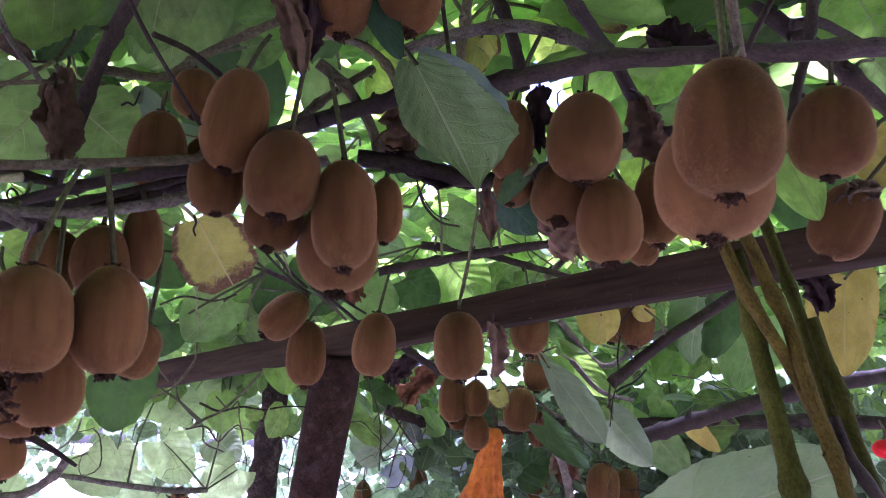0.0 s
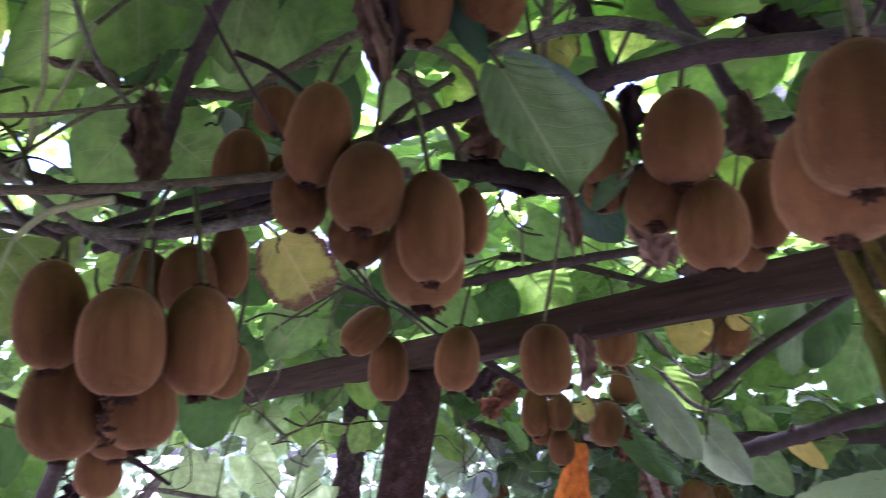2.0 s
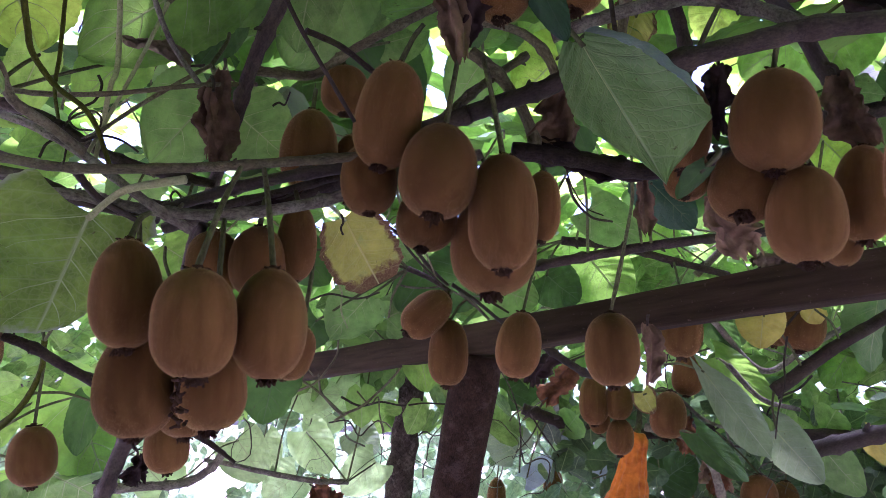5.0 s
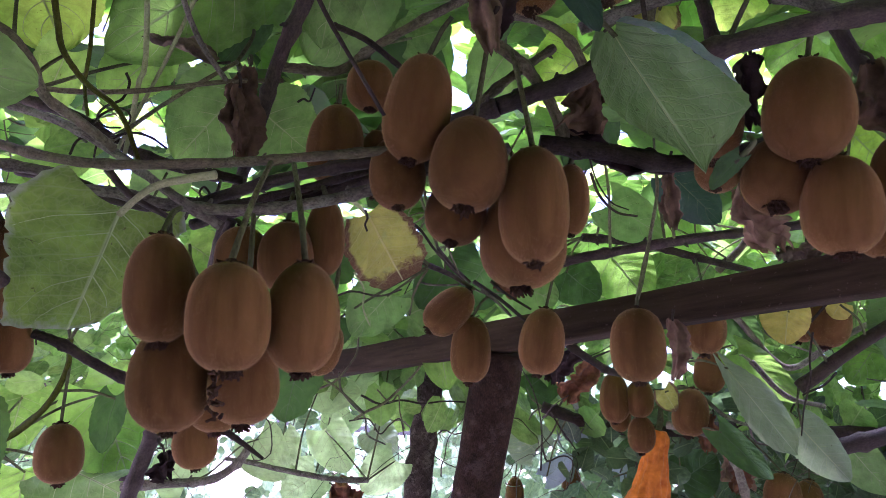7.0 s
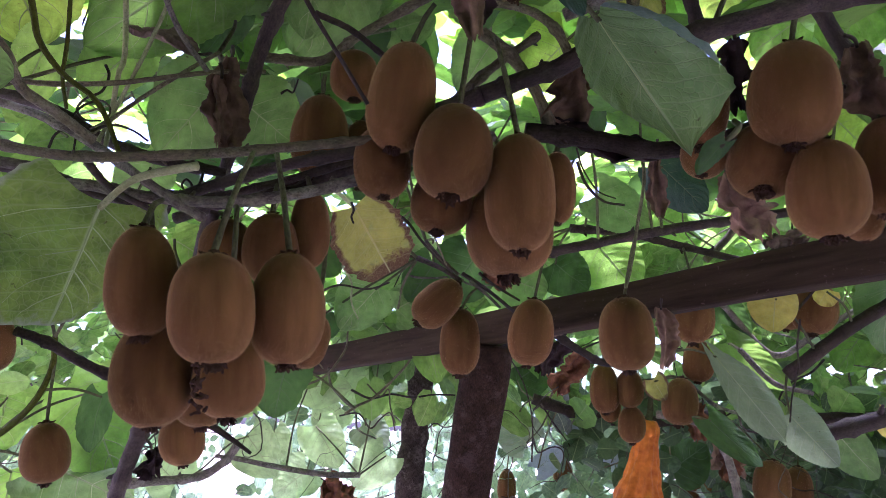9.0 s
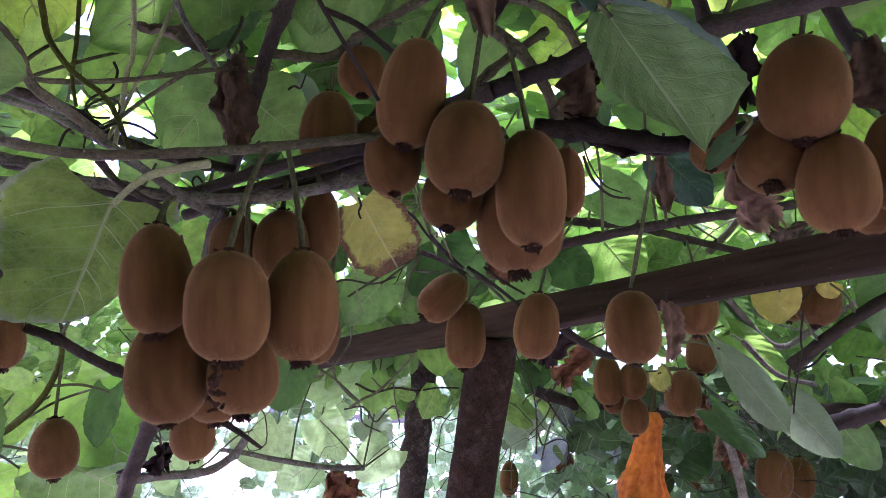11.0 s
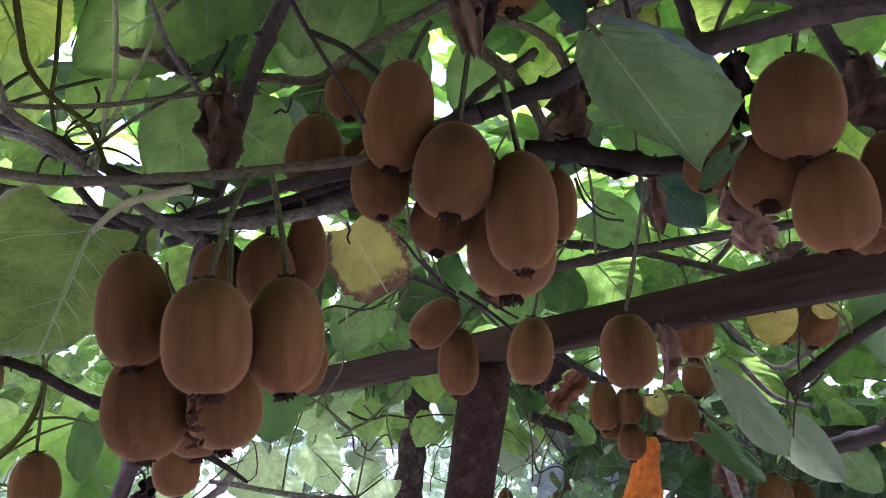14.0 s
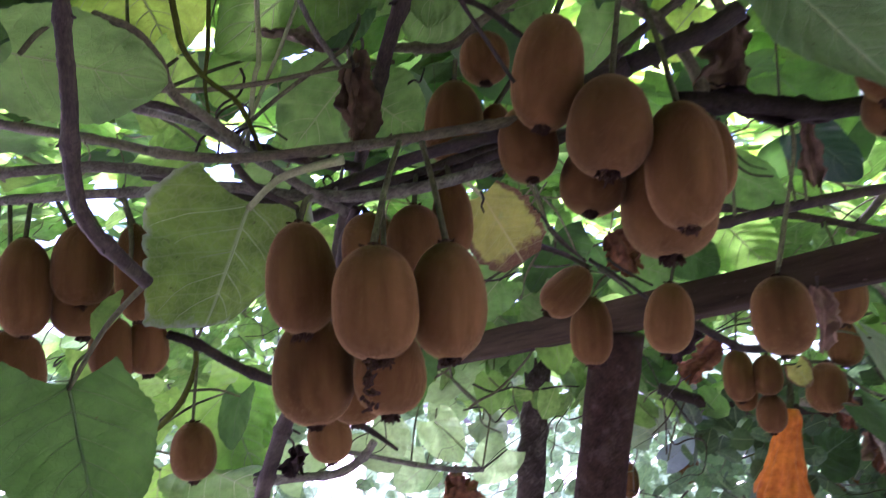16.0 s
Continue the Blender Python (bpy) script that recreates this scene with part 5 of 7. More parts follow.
cane([(0.1676, 0.3248, 1.8171), (0.1765, 0.3451, 1.8078), (0.1863, 0.3651, 1.7998)], 0.00312, 0.00279, OLIVE, "short olive shoot above the fruit", nodes=0)
cane([(0.2087, 0.3663, 1.8399), (0.2008, 0.3703, 1.8244), (0.1971, 0.3842, 1.8150)], 0.00191, 0.00197, DARKCANE, "thin dark shoot of the kiwi vine", nodes=0)
cane([(0.2671, 0.4702, 1.8882), (0.2874, 0.4706, 1.8905), (0.3219, 0.4859, 1.8836)], 0.00408, 0.00333, CANE, "crooked brown spur of the kiwi vine", nodes=0)
cane([(0.0341, 0.4896, 1.9370), (0.0298, 0.4991, 1.9028), (0.0265, 0.5074, 1.8729)], 0.00443, 0.00355, OLIVE, "brown shoot in the canopy")
cane([(0.0526, 0.5364, 1.9768), (0.0699, 0.5493, 1.9350), (0.0823, 0.5633, 1.8883)], 0.00585, 0.00488, DARKCANE, "dark shoot in the canopy")
cane([(0.0169, 0.4130, 1.8810), (0.0208, 0.4214, 1.8525), (0.0247, 0.4287, 1.8275)], 0.00149, 0.00149, DARKCANE, "thin dark string-like shoot", nodes=0)
cane([(-0.0847, 0.8796, 1.8053), (-0.0040, 0.8841, 1.8226), (0.0811, 0.8901, 1.8392), (0.1963, 0.9032, 1.8578), (0.3031, 0.9025, 1.8764), (0.3808, 0.9069, 1.8911)], 0.00622, 0.00511, CANE, "thin brown cane running along above the beam")
cane([(-0.0473, 1.0648, 1.8948), (0.0344, 1.0869, 1.8917), (0.1159, 1.1124, 1.8764), (0.1975, 1.1379, 1.8610)], 0.00674, 0.00505, DARKCANE, "dark thin cane behind the beam")
cane([(0.1559, 1.1829, 1.8718), (0.1905, 1.1820, 1.9081), (0.2208, 1.1788, 1.9484)], 0.00621, 0.00532, OLIVE, "pale green shoot of the kiwi vine", nodes=0)
cane([(0.0391, 0.6856, 1.8584), (0.0415, 0.6939, 1.8303), (0.0350, 0.7145, 1.7920), (0.0285, 0.7230, 1.7551), (0.0229, 0.7162, 1.7317)], 0.00170, 0.00170, STALK, "grey-green hanging tendril of the kiwi vine", name="tendril", category="tendril", nodes=0)
cane([(0.2404, 0.9990, 1.7495), (0.2364, 1.0063, 1.7185), (0.2373, 1.0138, 1.6911), (0.2291, 1.0211, 1.6565), (0.2258, 1.0291, 1.6235)], 0.0014, 0.0009, DARKCANE, "thin dark hanging tendril", name="tendril", category="tendril", nodes=0)
cane([(-0.0193, 0.6742, 1.8445), (-0.0117, 0.6817, 1.8245), (0.0037, 0.6896, 1.8100), (0.0233, 0.6956, 1.8071)], 0.00160, 0.00106, DARKCANE, "thin curled tendril of the kiwi vine", name="tendril", category="tendril", nodes=0)
cane([(0.2279, 0.5166, 1.7319), (0.2360, 0.5220, 1.6972), (0.2422, 0.5238, 1.6565), (0.2460, 0.5194, 1.6190), (0.2509, 0.5191, 1.5855), (0.2563, 0.5195, 1.5497), (0.2637, 0.5216, 1.5085)], 0.0062, 0.008, GREENCANE, "stout green shoot hanging down, the thickest of a bunch", nodes=0.11, rough=0.08)
cane([(0.2121, 0.4965, 1.7443), (0.2173, 0.5016, 1.7277), (0.2267, 0.5040, 1.7035), (0.2399, 0.5070, 1.6779), (0.2560, 0.5150, 1.6535), (0.2756, 0.5340, 1.6280), (0.2949, 0.5498, 1.5954), (0.3117, 0.5596, 1.5472)], 0.0044, 0.0046, OLIVECANE, "olive-brown shoot crossing a bunch of hanging shoots", nodes=0.11, rough=0.08)
cane([(0.2293, 0.5021, 1.7460), (0.2382, 0.5074, 1.7293), (0.2483, 0.5105, 1.7030), (0.2590, 0.5134, 1.6771), (0.2632, 0.5109, 1.6511), (0.2702, 0.5138, 1.6246), (0.2777, 0.5161, 1.6005), (0.2851, 0.5192, 1.5733), (0.2914, 0.5248, 1.5376)], 0.0047, 0.005, OLIVECANE, "long olive shoot hanging down with a reddish streak", nodes=0.11, rough=0.08)
cane([(0.2546, 0.5251, 1.7609), (0.2653, 0.5298, 1.7290), (0.2774, 0.5362, 1.6917), (0.2859, 0.5410, 1.6590), (0.2942, 0.5451, 1.6289), (0.3006, 0.5500, 1.5954), (0.3060, 0.5599, 1.5452)], 0.0044, 0.0046, GREENCANE, "long green shoot hanging down in shade", nodes=0.11, rough=0.08)
cane([(0.2773, 0.5178, 1.6833), (0.2841, 0.5202, 1.6583), (0.2930, 0.5234, 1.6313), (0.3010, 0.5275, 1.6010), (0.3087, 0.5298, 1.5769), (0.3220, 0.5371, 1.5368)], 0.005, 0.0052, GREENCANE, "green shoot hanging down with a cut end", nodes=0.11, rough=0.08)
cane([(0.2866, 0.5225, 1.6158), (0.2915, 0.5194, 1.5915), (0.3013, 0.5200, 1.5735), (0.3173, 0.5229, 1.5487)], 0.0034, 0.0042, CANE, "brown shoot crossing low in front of green ones", nodes=0.09, rough=0.1)
cane([(0.2836, 0.5441, 1.6725), (0.2894, 0.5457, 1.6480), (0.2979, 0.5483, 1.6202), (0.3017, 0.5506, 1.5928), (0.3078, 0.5551, 1.5584)], 0.00292, 0.00279, CANE, "thin brown shoot hanging down", nodes=0)
cane([(-0.4391, 0.4989, 1.6556), (-0.4155, 0.5073, 1.6476), (-0.3999, 0.5264, 1.6357), (-0.3767, 0.5475, 1.6237), (-0.3476, 0.5688, 1.6165)], 0.00399, 0.00423, DARKCANE, "dark twig under the large leaf")
cane([(-0.4239, 0.6585, 1.6029), (-0.4390, 0.6636, 1.5702), (-0.4520, 0.6691, 1.5376), (-0.4721, 0.6865, 1.4982)], 0.00770, 0.00782, CANE, "dark brown cane going down")
cane([(-0.4947, 0.7082, 1.5262), (-0.4464, 0.7190, 1.5326), (-0.4067, 0.7278, 1.5384), (-0.3811, 0.7302, 1.5540), (-0.3668, 0.7290, 1.5718)], 0.00468, 0.00410, GREYCANE, "grey curved twig of the kiwi vine")
cane([(-0.3062, 0.5496, 1.5975), (-0.2848, 0.5587, 1.5847), (-0.2655, 0.5674, 1.5713)], 0.00355, 0.00133, DARKCANE, "dark broken twig end", nodes=0)
cane([(-0.6783, 0.7009, 1.5497), (-0.6361, 0.7054, 1.5732), (-0.5941, 0.6959, 1.6051), (-0.5743, 0.6910, 1.6417), (-0.5616, 0.6738, 1.6732)], 0.00372, 0.00301, GREENCANE, "green stem carrying a single fruit", nodes=0)
cane([(-0.6657, 1.2021, 1.5358), (-0.6159, 1.1922, 1.5335), (-0.5593, 1.2096, 1.5238), (-0.4742, 1.2345, 1.5139), (-0.4368, 1.3037, 1.5118)], 0.00397, 0.00510, GREYCANE, "pale level twig in the light", nodes=0)
cane([(0.2547, 1.1479, 1.5985), (0.3640, 1.1318, 1.6353), (0.5135, 1.1157, 1.6795), (0.6497, 1.1034, 1.7080), (0.7947, 1.0914, 1.7369)], 0.01216, 0.01083, CANE, "brown lower cane of the arbour")
cane([(0.3069, 1.2207, 1.6339), (0.4649, 1.2273, 1.6405), (0.6043, 1.2332, 1.6459), (0.8368, 1.2470, 1.6414)], 0.01117, 0.01117, DARKCANE, "dark lower cane of the arbour")
cane([(0.2394, 1.0874, 1.6871), (0.3147, 1.0743, 1.7469), (0.3818, 1.0653, 1.7911), (0.4488, 1.0558, 1.8370)], 0.00926, 0.00842, DARKCANE, "dark straight pole slanting behind the beam", nodes=0)
cane([(-0.1355, 1.4001, 1.6610), (-0.0428, 1.4312, 1.6359), (0.0603, 1.4606, 1.6268), (0.2151, 1.4956, 1.6465)], 0.01064, 0.01064, DARKCANE, "dark cane in the undergrowth")
cane([(-0.0716, 0.9859, 1.7309), (-0.0279, 1.0045, 1.7045), (0.0012, 1.0271, 1.6928), (0.0540, 1.0629, 1.6983)], 0.00527, 0.00468, DARKCANE, "dark twig under the beam")
cane([(0.1867, 1.1140, 1.7240), (0.2329, 1.1379, 1.6806), (0.2869, 1.1554, 1.6686)], 0.00399, 0.00319, GREYCANE, "grey twig of the kiwi vine", nodes=0)
cane([(0.1726, 1.1497, 1.7946), (0.2457, 1.1877, 1.7259), (0.3112, 1.1947, 1.7624), (0.3849, 1.2016, 1.8075)], 0.00505, 0.00421, GREYCANE, "grey twig behind the beam", nodes=0)
cane([(-0.3080, 0.2572, 1.8024), (-0.3086, 0.2665, 1.7663), (-0.3080, 0.2742, 1.7380), (-0.3180, 0.2903, 1.7081), (-0.3230, 0.3060, 1.6872), (-0.3270, 0.3318, 1.6759), (-0.3291, 0.3580, 1.6657)], 0.00372, 0.00415, CANE, "purplish cane curving down in front", nodes=0.06)
cane([(-0.5287, 0.3769, 1.7568), (-0.4829, 0.3936, 1.7619), (-0.4371, 0.4108, 1.7656), (-0.3805, 0.4342, 1.7616)], 0.00408, 0.00408, GREYCANE, "grey level cane of the kiwi vine")
cane([(-0.6379, 0.4821, 1.6097), (-0.5836, 0.5044, 1.6064), (-0.5379, 0.5209, 1.6124), (-0.5003, 0.5305, 1.6323)], 0.00439, 0.00390, DARKCANE, "dark twig below the cluster")
cane([(-0.1489, 0.8272, 1.7639), (-0.1312, 0.8355, 1.7504), (-0.1154, 0.8437, 1.7355)], 0.00230, 0.00164, GREYCANE, "thin dry grey twig by the post", nodes=0)
cane([(-0.1622, 0.8437, 1.7769), (-0.1316, 0.8569, 1.7580), (-0.0991, 0.8723, 1.7327)], 0.00270, 0.00202, CANE, "thin dry brown twig by the post", nodes=0)
cane([(-0.1406, 0.8379, 1.7757), (-0.1233, 0.8460, 1.7627), (-0.0944, 0.8580, 1.7465)], 0.00199, 0.00133, DARKCANE, "thin dry dark twig by the post", nodes=0)
cane([(-0.2131, 0.8263, 1.7920), (-0.1845, 0.8254, 1.7795), (-0.1578, 0.8250, 1.7633)], 0.00337, 0.00262, DARKCANE, "dark shoot carrying small fruit", nodes=0)
cane([(-0.2087, 0.8438, 1.8178), (-0.1895, 0.8430, 1.7962), (-0.1639, 0.8325, 1.7730)], 0.00242, 0.00199, DARKCANE, "thin dark shoot carrying small fruit", nodes=0)
cane([(0.1943, 0.7485, 1.7770), (0.2020, 0.7526, 1.7693), (0.1952, 0.7532, 1.7607)], 0.00133, 0.00080, GREYCANE, "thin broken stub on the beam", nodes=0)
cane([(0.2124, 0.7523, 1.7802), (0.2149, 0.7553, 1.7716), (0.2138, 0.7569, 1.7649)], 0.00117, 0.00080, GREYCANE, "thin broken stub on the beam", nodes=0)
cane([(-0.4555, 1.0830, 1.6550), (-0.4250, 1.0815, 1.6691), (-0.4082, 1.0861, 1.6915), (-0.4004, 1.1002, 1.7174), (-0.3897, 1.0749, 1.7409), (-0.3917, 1.0966, 1.7706)], 0.00195, 0.00127, OLIVE, "thin winding tendril of the kiwi vine", name="tendril", category="tendril", nodes=0)
cane([(-0.4210, 1.0844, 1.6828), (-0.4245, 1.1088, 1.6584), (-0.4010, 1.1020, 1.6365), (-0.3854, 1.1224, 1.6172), (-0.3689, 1.0943, 1.5919), (-0.3588, 1.1530, 1.5783)], 0.00195, 0.00127, GREYCANE, "thin winding tendril of the kiwi vine", name="tendril", category="tendril", nodes=0)
cane([(-0.4065, 1.1551, 1.6533), (-0.3672, 1.1375, 1.6405), (-0.3501, 1.1942, 1.6505), (-0.3129, 1.1933, 1.6466), (-0.2776, 1.1965, 1.6523), (-0.2427, 1.2036, 1.6529)], 0.00205, 0.00131, DARKCANE, "thin winding tendril of the kiwi vine", name="tendril", category="tendril", nodes=0)
cane([(-0.4085, 0.9432, 1.7800), (-0.4052, 0.9417, 1.7556), (-0.4180, 0.9620, 1.7351), (-0.3850, 0.9337, 1.7119), (-0.3923, 0.9549, 1.6911), (-0.3987, 1.0096, 1.6753)], 0.00176, 0.00115, OLIVE, "thin winding tendril of the kiwi vine", name="tendril", category="tendril", nodes=0)
cane([(-0.2684, 0.9138, 1.8061), (-0.2466, 0.9164, 1.7907), (-0.2141, 0.9033, 1.7847), (-0.1992, 0.9634, 1.7987), (-0.1724, 0.9628, 1.7873), (-0.1417, 0.9551, 1.7857)], 0.00166, 0.00106, GREYCANE, "thin winding tendril of the kiwi vine", name="tendril", category="tendril", nodes=0)
cane([(-0.0762, 1.2935, 1.6774), (-0.0905, 1.3031, 1.7046), (-0.0748, 1.2959, 1.7312), (-0.0391, 1.2532, 1.7382), (-0.0081, 1.3198, 1.7599), (0.0281, 1.3244, 1.7667)], 0.00215, 0.00140, DARKCANE, "thin winding tendril of the kiwi vine", name="tendril", category="tendril", nodes=0)
cane([(-0.1356, 1.4057, 1.6405), (-0.1060, 1.4063, 1.6626), (-0.0875, 1.3696, 1.6893), (-0.0640, 1.4015, 1.7164), (-0.0276, 1.4005, 1.7296), (0.0112, 1.4038, 1.7284)], 0.00234, 0.00147, OLIVE, "thin winding tendril of the kiwi vine", name="tendril", category="tendril", nodes=0)
cane([(0.2243, 1.2184, 1.8076), (0.2316, 1.2374, 1.7843), (0.2563, 1.2398, 1.7693), (0.2785, 1.2154, 1.7566), (0.3072, 1.2237, 1.7483), (0.3383, 1.2355, 1.7434)], 0.00195, 0.00121, GREYCANE, "thin winding tendril of the kiwi vine", name="tendril", category="tendril", nodes=0)
cane([(0.3356, 1.2691, 1.7289), (0.3079, 1.2420, 1.7053), (0.2794, 1.2356, 1.6909), (0.2756, 1.3040, 1.6732), (0.2673, 1.2842, 1.6457), (0.2642, 1.2772, 1.6196)], 0.00195, 0.00124, DARKCANE, "thin winding tendril of the kiwi vine", name="tendril", category="tendril", nodes=0)
cane([(0.1696, 1.5620, 1.5758), (0.1308, 1.5307, 1.5599), (0.0909, 1.5099, 1.5639), (0.0539, 1.5624, 1.5666), (0.0182, 1.5339, 1.5481), (-0.0198, 1.4910, 1.5365)], 0.00244, 0.00152, OLIVE, "thin winding tendril of the kiwi vine", name="tendril", category="tendril", nodes=0)
cane([(-0.6111, 0.9614, 1.5215), (-0.6424, 0.9574, 1.5267), (-0.6819, 0.9658, 1.5189), (-0.7023, 0.9471, 1.5265), (-0.7247, 0.9337, 1.5199), (-0.7363, 0.9149, 1.5079)], 0.00176, 0.00110, GREYCANE, "thin winding tendril of the kiwi vine", name="tendril", category="tendril", nodes=0)
cane([(-0.3070, 0.8380, 1.8314), (-0.3434, 0.8579, 1.8332), (-0.3582, 0.8285, 1.8194), (-0.3747, 0.8038, 1.8105), (-0.4141, 0.8238, 1.8146), (-0.4201, 0.7848, 1.8132)], 0.00156, 0.00096, DARKCANE, "thin winding tendril of the kiwi vine", name="tendril", category="tendril", nodes=0)

cane([(-0.3388, 0.4300, 1.8369), (-0.3366, 0.4326, 1.8292), (-0.3349, 0.4264, 1.8140), (-0.3465, 0.4251, 1.8081), (-0.3593, 0.4334, 1.8052), (-0.3612, 0.4443, 1.8025), (-0.3430, 0.4393, 1.7982)], 0.00110, 0.00070, DARKCANE, "dark curling tendril among the grey stems", name="tendril", category="tendril", nodes=0)
cane([(-0.3403, 0.4107, 1.7881), (-0.3408, 0.4183, 1.7992), (-0.3295, 0.4199, 1.8034), (-0.3159, 0.4148, 1.7950), (-0.3183, 0.4165, 1.7868), (-0.3358, 0.4234, 1.7845)], 0.00090, 0.00060, DARKCANE, "dark curling tendril among the grey stems", name="tendril", category="tendril", nodes=0)
cane([(-0.3407, 0.3970, 1.7595), (-0.3363, 0.3958, 1.7681), (-0.3359, 0.4044, 1.7759), (-0.3313, 0.4066, 1.7718), (-0.3322, 0.4085, 1.7639), (-0.3334, 0.4105, 1.7556)], 0.00090, 0.00060, DARKCANE, "dark curling tendril below the grey stems", name="tendril", category="tendril", nodes=0)
cane([(-0.3252, 0.4081, 1.7721), (-0.3157, 0.4089, 1.7775), (-0.3049, 0.4111, 1.7794), (-0.3007, 0.4225, 1.7803), (-0.2912, 0.4265, 1.7741)], 0.00100, 0.00070, DARKCANE, "thin dark shoot crossing the grey stems", name="tendril", category="tendril", nodes=0)
cane([(-0.2447, 0.5134, 1.8497), (-0.2398, 0.5138, 1.8525), (-0.2354, 0.5153, 1.8509), (-0.2327, 0.5145, 1.8563), (-0.2308, 0.5135, 1.8616)], 0.00100, 0.00060, DARKCANE, "short black squiggling tendril on a leaf", name="tendril", category="tendril", nodes=0)
cane([(-0.2126, 0.6018, 1.7869), (-0.2108, 0.6040, 1.7802), (-0.2128, 0.6051, 1.7743), (-0.2110, 0.6071, 1.7686)], 0.00120, 0.00080, DARKCANE, "short black withered tendril before the yellow leaf", name="tendril", category="tendril", nodes=0)
cane([(-0.2588, 0.4338, 1.7363), (-0.2572, 0.4325, 1.7428), (-0.2608, 0.4305, 1.7470), (-0.2637, 0.4308, 1.7433), (-0.2609, 0.4326, 1.7391), (-0.2608, 0.4421, 1.7432)], 0.00090, 0.00060, DARKCANE, "dark curl of a tendril under the vines", name="tendril", category="tendril", nodes=0)
cane([(-0.2595, 0.4262, 1.7245), (-0.2537, 0.4257, 1.7318), (-0.2529, 0.4335, 1.7430), (-0.2555, 0.4403, 1.7552)], 0.00160, 0.00110, OLIVE, "thin olive shoot between the level vines", name="tendril", category="tendril", nodes=0)
cane([(-0.0183, 0.6346, 1.8417), (-0.0127, 0.6408, 1.8236), (-0.0004, 0.6486, 1.8058), (0.0150, 0.6540, 1.7997)], 0.00090, 0.00060, DARKCANE, "thin dark curling tendril behind the fruit", name="tendril", category="tendril", nodes=0)
cane([(-0.2038, 0.6840, 1.8057), (-0.1876, 0.6907, 1.7955), (-0.1742, 0.6986, 1.7781), (-0.1644, 0.7252, 1.7672), (-0.1532, 0.7519, 1.7571)], 0.00160, 0.00110, DARKCANE, "thin dark shoot running down to small fruit", name="tendril", category="tendril", nodes=0)
cane([(-0.1839, 0.7082, 1.8129), (-0.1707, 0.7158, 1.7966), (-0.1643, 0.7323, 1.7805), (-0.1589, 0.7487, 1.7638)], 0.00130, 0.00090, OLIVE, "thin olive shoot running down to small fruit", name="tendril", category="tendril", nodes=0)
cane([(-0.2885, 0.7785, 1.7725), (-0.2782, 0.7859, 1.7542), (-0.2785, 0.7917, 1.7324), (-0.2713, 0.7983, 1.7140)], 0.00130, 0.00090, PALESTALK, "pale green hanging leaf stem", name="tendril", category="tendril", nodes=0)
cane([(-0.3173, 0.7802, 1.7401), (-0.2920, 0.7835, 1.7505), (-0.2607, 0.7920, 1.7475), (-0.2355, 0.7959, 1.7561)], 0.00140, 0.00100, DARKCANE, "thin dark shoot above the beam", name="tendril", category="tendril", nodes=0)

# ---- large leaves ----
leaf((0.0041, 0.3890, 1.8129), (0.0437, 0.3454, 1.7094), (0.920, -0.078, 0.385), 0.0562, LEAFPALE, "large pale green leaf with raised veins", cup=-0.04, curl=0.05, vein=PALEVEIN, notch=0.03, left=(0.26, 0.46, 0.60, 0.65, 0.68, 0.70, 0.74, 0.77, 0.76, 0.70, 0.62, 0.52, 0.40, 0.28, 0.16, 0.08, 0), right=(0.14, 0.38, 0.54, 0.66, 0.75, 0.81, 0.86, 0.91, 0.98, 1.04, 1.12, 1.18, 1.20, 1.12, 0.76, 0.26, 0), fold=(0.0, 0.68, 0.0075), stalk_to=(-0.0099, 0.3983, 1.8300))
leaf((-0.0228, 0.3765, 1.8542), (-0.0025, 0.3778, 1.8045), (0.925, -0.029, 0.378), 0.0203, LEAFBLUE, "glossy dark blue-green leaf overhead", cup=0.05, stalk_to=(0.0184, 0.4161, 1.8703))
leaf((0.0698, 0.4198, 1.7509), (0.0548, 0.4304, 1.7375), (0.836, 0.548, 0.018), 0.0165, LEAFDEEP, "small dark green leaf behind a pale one", stalk_to=(0.0773, 0.4331, 1.7680))
leaf((-0.2924, 0.3958, 1.7208), (-0.3426, 0.4267, 1.6462), (0.640, 0.760, -0.116), 0.0950, LEAFSAGE, "large green leaf with pale edges and veins", cup=0.03, curl=-0.05, vein=PALEVEIN, notch=0.11, drop=0.09, ragged=0.09, left=(0.78, 1.06, 1.22, 1.17, 1.09, 1.0, 0.92, 0.86, 0.74), right=(0.74, 0.86, 0.82, 0.74, 0.68, 0.64, 0.58, 0.48, 0.3), stalk_to=[(-0.2798, 0.3938, 1.7277), (-0.2654, 0.3905, 1.7335), (-0.2423, 0.3870, 1.7358), (-0.2250, 0.3884, 1.7383)], stalk_r=0.0021, stalk_material=PALESTALK)
leaf((-0.2180, 0.6213, 1.7897), (-0.1901, 0.6543, 1.7350), (0.780, 0.330, 0.530), 0.0720, LEAFYELLOW, "yellow leaf with brown dry edges", cup=0.03, curl=0.04, ripple=0.05, vein=YVEIN, notch=0.05, ragged=0.16, left=(0.55, 0.74, 0.88, 0.96, 0.98, 0.96, 0.92, 0.84, 0.52), right=(0.52, 0.72, 0.86, 0.96, 1.0, 1.0, 0.96, 0.86, 0.56), stalk_to=[(-0.2233, 0.6134, 1.7942), (-0.2277, 0.5901, 1.7970)], stalk_r=0.0017, stalk_material=PALESTALK)
